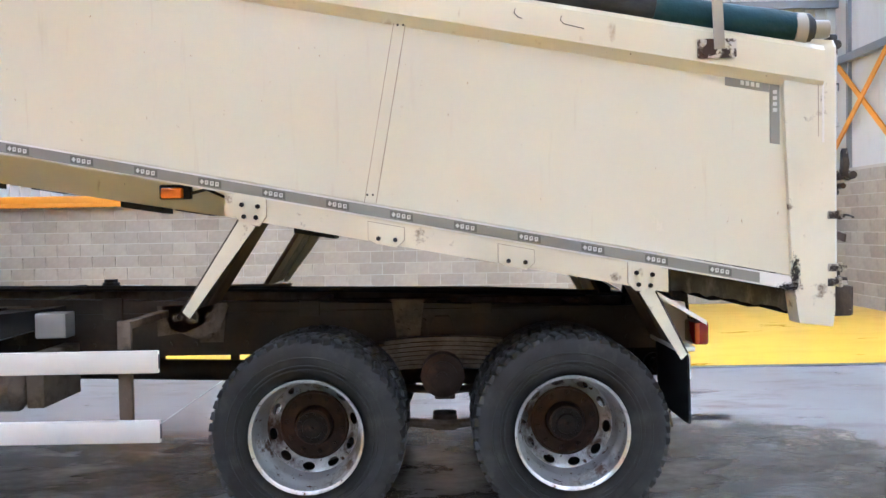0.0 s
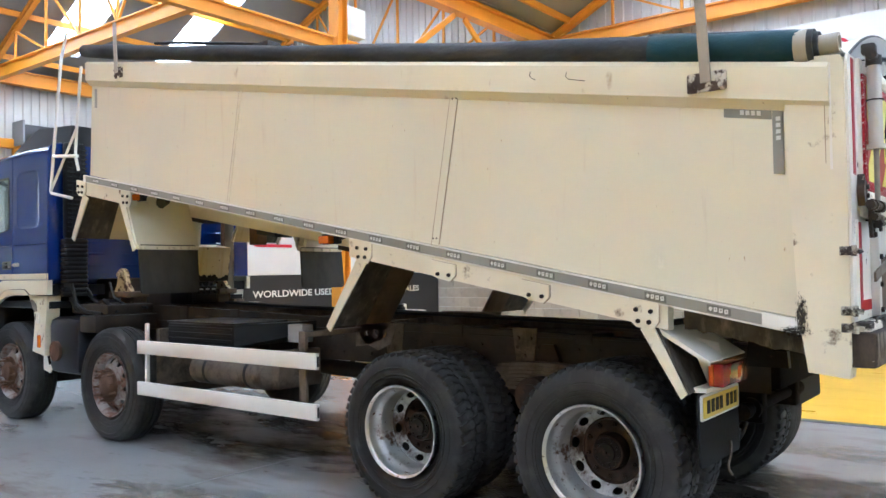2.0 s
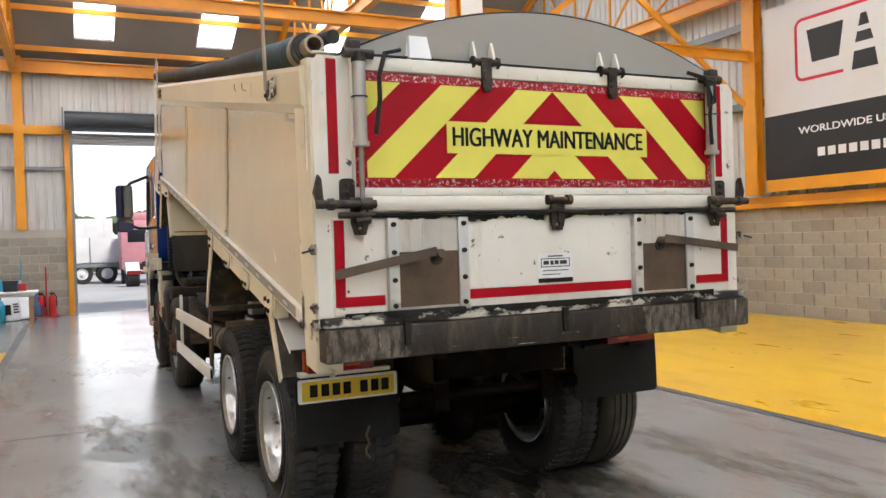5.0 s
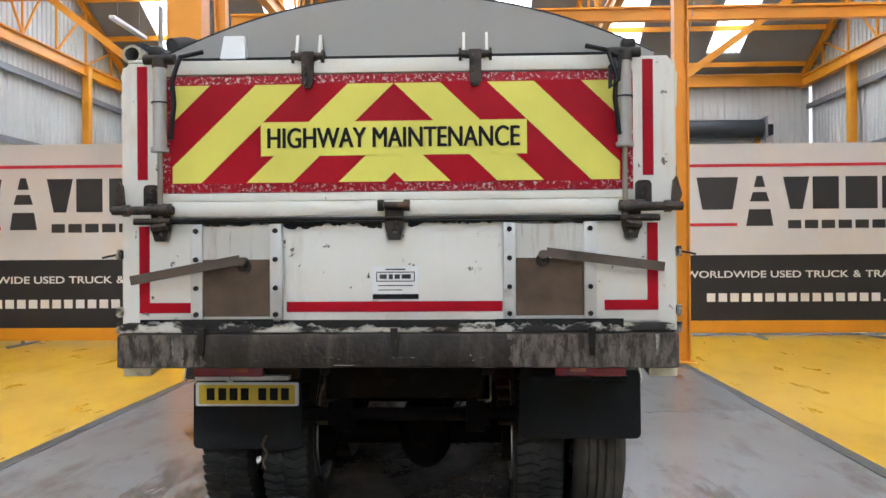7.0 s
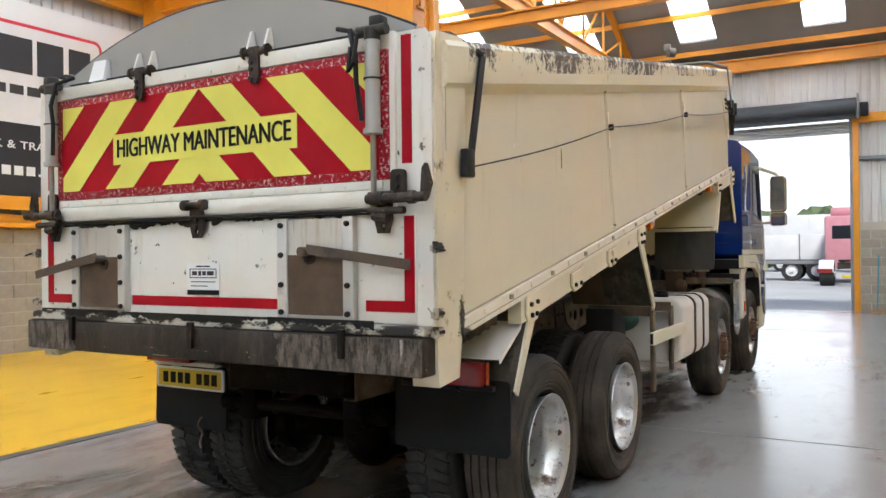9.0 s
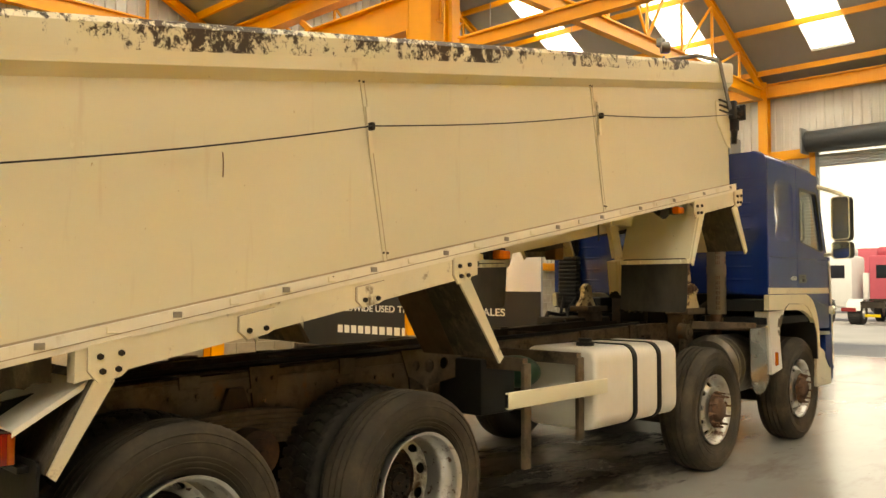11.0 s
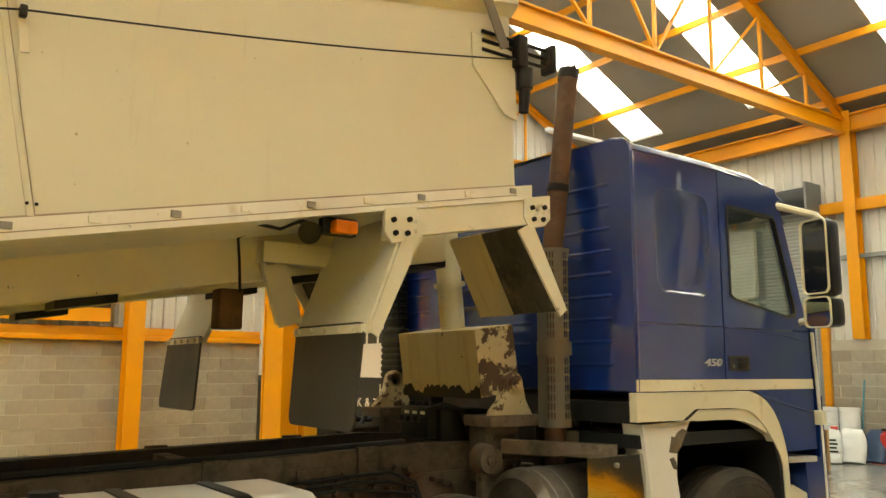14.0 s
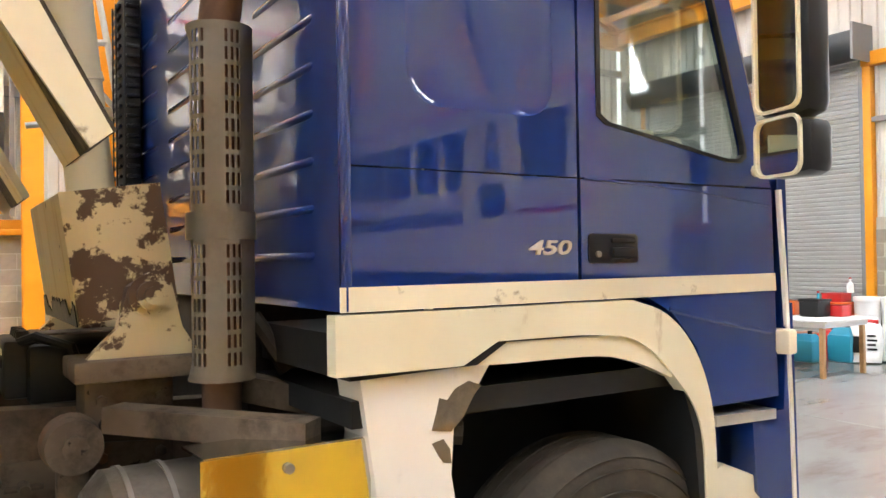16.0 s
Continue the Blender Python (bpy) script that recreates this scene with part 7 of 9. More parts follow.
for u0, u1, v, drop, gx in ((-0.52, -0.06, 1.727, 0.030, GX - 0.004), (0.06, 0.44, 1.727, 0.026, GX - 0.004), (-0.93, -0.56, 1.727, 0.016, GX + 0.017),
                            (0.54, 0.86, 1.727, 0.014, GX + 0.017), (-0.52, 0.5, 1.282, 0.030, GX + 0.048), (-1.16, -0.55, 1.286, 0.034, GX + 0.048),
                            (0.45, 1.02, 1.284, 0.045, GX + 0.048)):
    bm = B()
    plate(bm, ragged(rng, u0, u1, v, drop), (), rear(gx), 0.003)
    part("tar_run", bm, tar, low if v > 1.5 else bar, "black tar run", smooth=0)
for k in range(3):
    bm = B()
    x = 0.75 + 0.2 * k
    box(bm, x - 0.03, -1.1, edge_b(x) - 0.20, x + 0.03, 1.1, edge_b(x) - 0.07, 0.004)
    part("rear_bearer", bm, under_shade_black, truck)

# ---- rear lamps, number plate, flaps ----
for s in (-1, 1):
    bm = B()
    ya, yb = s * 0.70, s * 1.236
    for q in (((0.40, 1.215), (0.66, 1.058)),):
        (xa, za), (xb, zb) = q
        loft(bm, [(xa, ya, za), (xa, yb, za), (xa, yb, za - 0.006), (xa, ya, za - 0.006)], [(xb, ya, zb), (xb, yb, zb), (xb, yb, zb - 0.006), (xb, ya, zb - 0.006)])
    plate(bm, [(0.40, 1.215), (0.66, 1.058), (0.66, 1.035), (0.40, 1.19)], (), xz(yb), s * 0.006)
    shelf_bm = bm
    bm = B()
    rag = ragged(random.Random(9), 0.50, 1.13, 0.0, 0.05, 0.03)
    plate(bm, [(u, edge_b(u) - 0.08 + (v - 0.09 if v < 0 else 0.0)) for u, v in rag], (), xz(s * 1.13), s * 0.02)
    part("rear_cheek", bm, mud, truck, "tar caked cheek plate under the body edge", smooth=0)
    bm = shelf_bm
    shelf = part("rear_wing_shelf", bm, white, truck, "white dusty wing shelf over the rear lamp", smooth=0)
    bm = B()
    plate(bm, [(0.46, 1.16), (0.62, 1.13), (0.66, 0.90), (0.58, 0.87)], (), xz(s * 0.98), s * 0.02)
    box(bm, 0.52, s * 0.66, 0.89, 0.62, s * 1.18, 0.915, 0.004)
    part("lamp_bracket", bm, white if s < 0 else black, shelf, "folded lamp bracket", smooth=0)
    bm = B()
    a, b = sorted((s * 0.78, s * 1.16))
    box(bm, 0.62, a, 0.92, 0.70, b, 1.04, 0.014)
    lm = part("tail_lamp", bm, red_lens, truck, "red and amber rear lamp cluster")
    bm = B()
    a, b = sorted((s * 1.168, s * 1.152))
    box(bm, 0.623, a, 0.925, 0.648, b, 1.035, 0.005)
    part("indicator_lens", bm, dim_amber, lm, "orange lens")
    bm = B()
    a, b = sorted((s * 0.95, s * 0.86))
    box(bm, 0.63, a, 0.945, 0.703, b, 1.01, 0.008)
    part("clear_lens", bm, dim_amber, lm, "orange lens")
    bm = B()
    y0, y1 = (-1.20, -0.60) if s < 0 else (0.60, 1.255)
    z0, z1 = (0.51, 0.88) if s < 0 else (0.57, 0.94)
    plate(bm, rounded(y0, z0, y1, z1, 0.03), (), lambda u, v, d: (0.568 + 0.03 * (z1 - v) + d, u, v), 0.012)
    part("rear_mud_flap", bm, flap, truck, "black rubber rear mud flap")
    bm = B()
    tube(bm, [(0.60 + 0.01 * math.sin(k), s * 0.80 + 0.012 * math.cos(k * 1.7), 0.585 - 0.026 * k) for k in range(8)], 0.008, 6)
    if s < 0:
        part("flap_chain", bm, lever, truck, "short rusty chain")
bm = B()
plate(bm, rounded(-1.185, 0.745, -0.612, 0.875, 0.012), (), yz(0.583), 0.010)
pl = part("plate_holder", bm, plastic_white, truck, "white plate holder")
bm = B()
plate(bm, rounded(-1.165, 0.757, -0.632, 0.863, 0.008), (), yz(0.593), 0.004)
part("number_plate", bm, plate_yellow, pl, "yellow number plate with plain dark bars")
for y in (-1.10, -1.035, -0.972, -0.910, -0.812, -0.748, -0.686):
    bm = B()
    plate(bm, [(y - 0.022, 0.778), (y + 0.022, 0.778), (y + 0.022, 0.845), (y - 0.022, 0.845)], (), yz(0.597), 0.002)
    part("plate_bar", bm, ink, pl, "plain dark bar")

# ---- side guards, tanks and boxes on the frame ----
def channel_rail(x0, x1, y, z0, z1, s):
    bm = B()
    box(bm, x0, y - s * 0.03, z0, x1, y, z1, 0.004)
    return bm


for z0, z1 in ((0.835, 0.950), (0.475, 0.590)):
    g = part("side_guard", channel_rail(-4.445, -2.15, -1.235, z0, z1, -1), alu_rail, truck, "pale aluminium side guard rail")
    bm = B()
    box(bm, -2.152, -1.228, z0 + 0.02, -2.147, -1.212, z1 - 0.02)
    part("end_slot", bm, black, g)
for x in (-2.335, -4.36):
    bm = B()
    w = 0.016 if x < -4 else 0.035
    box(bm, x - w, -1.20, 0.50, x + w, -1.17, 1.10, 0.004)
    if x > -4:
        box(bm, x - 0.03, -1.172, 1.055, x + 0.03, -0.58, 1.095, 0.004)
        plate(bm, [(x - 0.04, 1.12), (x + 0.30, 1.12), (x + 0.26, 1.02), (x + 0.12, 0.96), (x - 0.04, 0.94)], [circle(x + 0.09, 1.05, 0.02, 10), circle(x + 0.18, 1.06, 0.026, 10)], xz(-0.60), 0.012)
    for k in range(7):
        cyl(bm, (x, -1.20, 0.56 + k * 0.065), (x, -1.203, 0.56 + k * 0.065), 0.011, n=8)
    part("guard_post", bm, chassis_brown if x > -4 else alu_rail, truck, "drilled steel guard post")
bm = B()
plate(bm, [(-2.35, 1.12), (-1.95, 1.12), (-2.0, 0.98), (-2.14, 0.92), (-2.30, 0.98)], [circle(-2.26, 1.05, 0.025, 10), circle(-2.17, 1.045, 0.035, 12), circle(-2.06, 1.05, 0.03, 12)], xz(-0.60), 0.01)
part("drilled_bracket", bm, chassis_brown, truck, "drilled steel bracket")
bm = B()
box(bm, -3.04, -0.72, 0.955, -2.86, -0.60, 1.10, 0.008)
part("junction_box", bm, cyl_grey, truck, "light grey metal junction box")
bm = B()
box(bm, -4.30, -1.02, 0.92, -3.35, -0.46, 1.10, 0.02)
loft(bm, [(-3.35, -1.02, 1.10), (-3.35, -0.46, 1.10), (-3.35, -0.46, 0.92), (-3.35, -1.02, 0.92)], [(-2.98, -0.60, 1.12), (-2.98, -0.46, 1.12), (-2.98, -0.46, 1.02), (-2.98, -0.60, 1.02)])
bat = part("battery_cover", bm, black, truck, "ribbed black battery box cover")
for z in (0.955, 1.005, 1.055):
    bm = B()
    box(bm, -4.28, -1.030, z, -3.38, -1.018, z + 0.022, 0.005)
    part("cover_rib", bm, black, bat)
bm = B()
plate(bm, rounded(-4.31, -1.03, -3.33, -0.45, 0.03), (), xy(1.102), 0.014)
lid = part("cover_lid", bm, flap_grey, bat, "dusty dark grey lid")
for k in range(6):
    bm = B()
    cyl(bm, (-4.2 + 0.16 * k, -1.0, 1.115), (-4.2 + 0.16 * k, -1.0, 1.124), 0.012, n=6)
    part("lid_bolt", bm, steel, lid)
for pts, r in (([(-6.0, -1.02, 1.32), (-5.95, -0.98, 1.20), (-5.80, -0.92, 1.14), (-5.55, -0.85, 1.20), (-5.40, -0.7, 1.18)], 0.045),
               ([(-6.05, -0.90, 1.50), (-5.90, -0.86, 1.30), (-5.70, -0.90, 1.25), (-5.50, -0.95, 1.28), (-5.35, -0.9, 1.16)], 0.022),
               ([(-5.95, -1.05, 1.45), (-5.86, -1.04, 1.24), (-5.72, -1.02, 1.17), (-5.45, -1.0, 1.15)], 0.018),
               ([(-5.75, -0.75, 1.45), (-5.62, -0.78, 1.30), (-5.52, -0.70, 1.22), (-5.30, -0.6, 1.20)], 0.016)):
    bm = B()
    tube(bm, pts, r, 10)
    part("front_hose", bm, black, truck, "black rubber hose behind the cab")
for y, z, x0, x1 in ((-0.88, 0.70, -4.0, -3.05), (-0.62, 0.70, -3.9, -3.1)):
    bm = B()
    cyl(bm, (x0, y, z), (x1, y, z), 0.125, n=24)
    cyl(bm, (x0 - 0.05, y, z), (x0, y, z), 0.06, 0.125, n=24)
    cyl(bm, (x1, y, z), (x1 + 0.05, y, z), 0.125, 0.06, n=24)
    at = part("air_tank", bm, tank_dirty, truck, "dirty dark steel air tank")
    for x in (x0 + 0.2, x1 - 0.2):
        bm = B()
        cyl(bm, (x - 0.015, y, z), (x + 0.015, y, z), 0.130, n=24)
        part("tank_strap", bm, black, at)
bm = B()
plate(bm, [(-6.40, 1.09), (-6.28, 1.10), (-6.235, 1.02), (-6.20, 0.60), (-6.26, 0.53), (-6.40, 0.56)], (), xz(-1.12), 0.012)
sp = part("splash_plate", bm, white, truck, "pale plate behind the front wheel", smooth=0)
bm = B()
tube(bm, [(-6.29, -1.125, 1.07), (-6.27, -1.13, 0.98), (-6.30, -1.13, 0.80), (-6.25, -1.125, 0.62)], 0.014, 8)
part("splash_edge", bm, black, sp, "black rubber edging")
bm = B()
box(bm, -2.98, -0.95, 0.60, -2.88, -0.5, 0.90, 0.01)
part("tank_bracket", bm, chassis_brown, truck)
bm = B()
box(bm, -4.36, -1.10, 0.55, -4.30, -0.5, 1.05, 0.01)
part("tank_bracket", bm, chassis_brown, truck)
# right side: fuel tank, rail, green tank, silencer
g = part("side_guard", channel_rail(-3.21, -2.11, 1.225, 0.825, 0.925, 1), cream, truck, "cream painted side guard rail")
bm = B()
box(bm, -2.112, 1.198, 0.835, -2.107, 1.220, 0.915)
part("end_slot", bm, black, g)
for x, zb in ((-2.38, 0.42), (-2.98, 0.52)):
    bm = B()
    box(bm, x - 0.035, 1.13, zb, x + 0.035, 1.16, 1.08, 0.004)
    beam(bm, (x, 1.14, 1.07), (x, 0.45, 1.07), 0.05, 0.08)
    for k in range(9):
        cyl(bm, (x, 1.16, zb + 0.05 + k * 0.055), (x, 1.163, zb + 0.05 + k * 0.055), 0.012, n=8)
    part("guard_post", bm, chassis_brown, truck, "drilled rusty guard post")
bm = B()
ring = rounded(0.60, 0.565, 1.215, 1.135, 0.10, 6)
plate(bm, ring, (), lambda u, v, d: (-4.25 + d, u, v), 1.18)
bmesh.ops.bevel(bm, geom=[e for e in bm.edges if abs(e.verts[0].co.x - e.verts[1].co.x) < 1e-4 and len(e.link_faces) == 2 and abs(e.link_faces[0].normal.x) + abs(e.link_faces[1].normal.x) > 0.9 and abs(abs(e.link_faces[0].normal.x) - abs(e.link_faces[1].normal.x)) > 0.5], offset=0.03, segments=3, profile=0.5, affect="EDGES")
tank = part("fuel_tank", bm, alu_rail, truck, "pale painted fuel tank with two black straps")
for x in (-3.98, -3.62):
    bm = B()
    o, i = rounded(0.592, 0.557, 1.223, 1.143, 0.105, 6), rounded(0.601, 0.566, 1.214, 1.134, 0.10, 6)
    plate(bm, o, [i], lambda u, v, d: (x + d, u, v), 0.055)
    part("tank_strap", bm, black, tank, "black rubber lined strap")
bm = B()
cyl(bm, (-3.30, 0.98, 1.13), (-3.30, 0.98, 1.165), 0.065, n=20)
cyl(bm, (-3.30, 0.98, 1.165), (-3.30, 0.98, 1.19), 0.05, n=12)
part("filler_cap", bm, black, tank, "black filler cap")
bm = B()
m = Matrix.Translation((-2.82, 0.72, 0.965)) @ Matrix.Diagonal((0.15, 0.19, 0.115, 1))
bmesh.ops.create_uvsphere(bm, u_segments=20, v_segments=12, radius=1.0, matrix=m)
part("oil_tank", bm, plastic_green, truck, "green rounded reservoir")
bm = B()
box(bm, -2.66, 0.46, 0.72, -2.30, 0.84, 1.09, 0.02)
part("equipment_box", bm, black, truck, "dark equipment box on the frame")
bm = B()
plate(bm, [(-2.45, 1.16), (-1.80, 1.16), (-1.86, 1.0), (-2.02, 0.92), (-2.3, 0.96)], [circle(-1.93, 1.06, 0.032, 12), circle(-2.05, 1.05, 0.045, 12), circle(-2.19, 1.06, 0.04, 12)], xz(0.60), 0.012)
part("drilled_bracket", bm, chassis_brown, truck, "drilled steel bracket")
bm = B()
cyl(bm, (-5.56, 0.87, 0.82), (-6.12, 0.87, 0.82), 0.285, n=40)
cyl(bm, (-5.52, 0.87, 0.82), (-5.56, 0.87, 0.82), 0.24, 0.285, n=40)
sil = part("silencer", bm, dark_steel, truck, "dull stainless silencer drum")
for x in (-5.60, -5.70):
    bm = B()
    cyl(bm, (x - 0.006, 0.87, 0.82), (x + 0.006, 0.87, 0.82), 0.290, n=40)
    part("silencer_band", bm, steel, sil, "dull clamp band")
bm = B()
foot_ring = [(-5.925 + 0.215 * math.cos(radians(180 + 12 * i)), 0.765 + 0.215 * math.sin(radians(180 + 12 * i))) for i in range(16)]
plate(bm, foot_ring + [(-5.71, 1.175), (-6.14, 1.175)], (), xz(1.195), 0.008)
plate(bm, [(1.00, 1.165), (1.195, 1.172), (1.195, 1.178), (1.00, 1.172)], (), lambda u, v, d: (-6.13 + d, u, v), 0.41)
cov = part("silencer_cover", bm, chrome, truck, "mirror polished stainless silencer cover")
for x, z in ((-6.06, 0.85), (-5.81, 0.92), (-5.92, 1.13), (-5.82, 0.66)):
    part("cover_bolt", BOLT_STEEL, None, cov, at=pose(x, 1.202, z))

# ---- tipping ram, its cradle and the exhaust stack ----
bm = B()
M = Matrix.Translation((-5.66, 0.185, 1.66)) @ pose(0, 0, 0, 0, 8, 0)
box(bm, -0.14, -0.385, -0.19, 0.14, 0.385, 0.19, 0.008, m=M)
cr = part("ram_cradle", bm, cream_side, truck, "cream ram cradle streaked with rust")
bm = B()
box(bm, -0.139, 0.386, -0.189, 0.139, 0.391, 0.189, m=M)
part("cradle_cheek", bm, cream_peel, cr, "badly peeling cream cheek plate")
for s in (-1, 1):
    bm = B()
    plate(bm, [(-5.87, 1.36), (-5.56, 1.36), (-5.64, 1.44), (-5.67, 1.56), (-5.73, 1.60), (-5.79, 1.57), (-5.82, 1.44)], (), xz(s * 0.58), s * 0.05)
    cyl(bm, (-5.73, s * 0.58, 1.535), (-5.73, s * 0.66, 1.535), 0.042, n=16)
    cyl(bm, (-5.73, s * 0.66, 1.535), (-5.73, s * 0.675, 1.535), 0.026, n=8)
    cyl(bm, (-5.73, s * 0.63, 1.535), (-5.73, s * 0.637, 1.535), 0.062, n=20)
    part("ram_trunnion", bm, cream_peel, cr, "peeling cream trunnion bracket")
    bm = B()
    box(bm, -5.90, min(s * 0.44, s * 0.68), 1.30, -5.52, max(s * 0.44, s * 0.68), 1.36, 0.008)
    box(bm, -5.80, min(s * 0.446, s * 0.60), 1.0, -5.555, max(s * 0.446, s * 0.60), 1.298, 0.01)
    for zz in (1.08, 1.16, 1.24):
        for xx in (-5.76, -5.60):
            cyl(bm, (xx, s * 0.60, zz), (xx, s * 0.618, zz), 0.016, n=6)
    part("cradle_foot", bm, chassis_rust, cr, "muddy cradle foot")
    bm = B()
    cyl(bm, (-5.52, s * 0.60, 1.135), (-5.52, s * 0.69, 1.135), 0.082, 0.074, n=20)
    cyl(bm, (-5.52, s * 0.69, 1.135), (-5.52, s * 0.705, 1.135), 0.035, n=8)
    box(bm, -5.56, min(s * 0.60, s * 0.66), 0.72, -5.48, max(s * 0.60, s * 0.66), 1.09, 0.012)
    part("spring_hanger", bm, chassis_rust, truck, "muddy spring hanger")
bm = B()
cyl(bm, (-5.68, 0.18, 1.50), (-5.55, 0.18, 2.75), 0.075, n=24)
cyl(bm, (-5.619, 0.18, 2.10), (-5.615, 0.18, 2.13), 0.095, n=24)
cyl(bm, (-5.606, 0.18, 2.22), (-5.60, 0.18, 2.245), 0.082, n=24)
part("tipping_ram", bm, cream, truck, "cream tipping ram cylinder")
bm = B()
box(bm, -5.80, -0.02, 1.20, -5.44, 0.33, 1.385, 0.02)
box(bm, -5.48, 0.02, 1.22, -5.375, 0.30, 1.40, 0.015)
for k in range(4):
    cyl(bm, (-5.375, 0.06 + 0.07 * k, 1.33), (-5.335, 0.06 + 0.07 * k, 1.33), 0.018, n=8)
    cyl(bm, (-5.43, 0.06 + 0.07 * k, 1.395), (-5.43, 0.06 + 0.07 * k, 1.425), 0.022, 0.016, n=10)
tube(bm, [(-5.40, 0.25, 1.38), (-5.46, 0.34, 1.41), (-5.55, 0.40, 1.38), (-5.60, 0.42, 1.22)], 0.016)
vb = part("valve_block", bm, black, truck, "black hydraulic valve block with hoses")
for k in range(3):
    bm = B()
    box(bm, -5.3745, 0.07 + 0.08 * k, 1.355, -5.3725, 0.115 + 0.08 * k, 1.372)
    part("valve_tag", bm, white, vb, "small white tag")
rng = random.Random(17)
bm = B()
plate(bm, ragged(rng, -0.385, 0.385, 0.0, 0.07, 0.016), (), lambda u, v, d: tuple(M @ Vector((0.1415 + d, u, -0.19 - v))), 0.003)
part("grease_fringe", bm, tar, cr, "black grease along the cradle's foot", smooth=0)
bm = B()
GUARD = (-5.885, 0.80)
tube(bm, [(-5.885, 0.79, 1.0), (-5.885, 0.80, 1.6), (-5.885, 0.80, 2.3), (-5.94, 0.81, 2.75), (-6.02, 0.82, 3.36)], [0.055, 0.055, 0.058, 0.058, 0.055], 20)
ex = part("exhaust_pipe", bm, rust_light, truck, "rusty brown vertical exhaust stack")
bm = B()
cyl(bm, (-5.924, 0.807, 2.62), (-5.93, 0.808, 2.66), 0.064, n=20)
lathe_t = B()
cyl(lathe_t, (-6.01, 0.82, 3.31), (-6.022, 0.82, 3.375), 0.062, n=20, caps=False)
part("stack_clamp", bm, black_iron, ex, "black clamp")
bm = B()
join(bm, lathe_t)
plate(bm, [(-6.07, 3.37), (-5.98, 3.37), (-6.06, 3.42)], (), xz(0.79), 0.05)
part("rain_flap", bm, black_iron, ex, "black rain flap")
bm = B()
hs = []
for row in range(19):
    z = 1.345 + row * 0.049
    if abs(z - 1.72) < 0.05:
        continue
    for k in range(6):
        u = (-0.068, -0.052, -0.036, 0.028, 0.044, 0.060)[k]
        hs.append([(u, z), (u + 0.009, z), (u + 0.009, z + 0.036), (u, z + 0.036)])
edge = [(-0.17 + 0.034 * k, 1.30) for k in range(11)] + [(0.17 - 0.034 * k, 2.285) for k in range(11)]


def round_guard(u, v, d):
    a = u / 0.09 - 0.45
    return (GUARD[0] - (0.090 + d) * math.sin(a), GUARD[1] + (0.090 + d) * math.cos(a), v)


plate(bm, edge, hs, round_guard, 0.003)
gd = part("heat_guard", bm, guard, ex, "slotted grey steel heat guard", smooth=50)
bm = B()
plate(bm, [(-0.172 + 0.0344 * k, 1.69) for k in range(11)] + [(0.172 - 0.0344 * k, 1.765) for k in range(11)], (), lambda u, v, d: round_guard(u, v, d + 0.004), 0.003)
part("guard_joint", bm, guard, gd)
bm = B()
prof_i = []
for k in range(13):
    z = 1.32 + k * 0.045
    prof_i += [(z, 0.0), (z + 0.012, 0.014), (z + 0.034, 0.014)]
prof_i.append((1.91, 0.0))
prev = None
for z, g in prof_i:
    row = [bm.verts.new((-5.988 + u * (0.046 + g * 0.5) / 0.046, -1.0 + v * (0.12 + g) / 0.12, z)) for u, v in rounded(-0.046, -0.12, 0.046, 0.12, 0.03, 4)]
    if prev:
        for q in range(len(row)):
            bm.faces.new((prev[q], prev[(q + 1) % len(row)], row[(q + 1) % len(row)], row[q]))
    else:
        bm.faces.new(row[::-1])
    prev = row
bm.faces.new(prev)
part("air_intake", bm, black, truck, "ribbed black air intake hose")
bm = B()
box(bm, -6.034, -1.11, 1.912, -5.946, -0.89, 2.90, 0.03)
stack = part("intake_duct", bm, black, truck, "black air intake duct behind the cab")
for k in range(19):
    bm = B()
    z = 1.98 + k * 0.047
    box(bm, -5.946, -1.09, z, -5.932, -0.91, z + 0.016, 0.003)
    box(bm, -6.02, -0.89, z, -5.96, -0.876, z + 0.016, 0.003)
    part("grille_bar", bm, blue_dark, stack)
for y in (-1.04, -0.96):
    bm = B()
    box(bm, -5.932, y - 0.006, 1.98, -5.926, y + 0.006, 2.85)
    part("grille_bar", bm, blue_dark, stack)
bm = B()
foot = [(-7.30, -1.06), (-6.55, -1.13), (-6.05, -1.02), (-6.05, -0.55), (-7.15, -0.62)]
top = [(-6.90, -1.04), (-6.55, -1.09), (-6.07, -0.98), (-6.07, -0.58), (-6.85, -0.66)]
loft(bm, [(x, y, 2.875) for x, y in foot], [(x + (0.12 if x < -6.8 else 0), y, 3.10) for x, y in top])
part("intake_cap", bm, black, truck, "black air intake head on the cab corner", smooth=30)
bm = B()
tube(bm, [(-6.0, 0.55, 1.2), (-5.95, 0.6, 1.35), (-6.02, 0.7, 1.45), (-6.1, 0.75, 1.3)], 0.03)
box(bm, -6.5, -0.5, 0.9, -6.05, 0.5, 1.5, 0.04)
tube(bm, [(-5.6, 0.62, 1.16), (-5.9, 0.8, 1.17), (-6.25, 1.05, 1.16), (-6.45, 1.16, 1.14)], 0.035)
part("engine_rear", bm, chassis, truck, "dark oily engine and pipes behind the cab")
for a, b, w, h in (((-5.62, 0.66, 1.20), (-6.02, 1.12, 1.185), 0.09, 0.07), ((-6.02, 0.62, 1.24), (-6.40, 1.14, 1.17), 0.07, 0.08)):
    bm = B()
    beam(bm, a, b, w, h)
    part("wing_arm", bm, chassis_brown, truck, "muddy steel arm over the silencer")
# valves, pipes and studs on the right chassis rail
rng = random.Random(11)
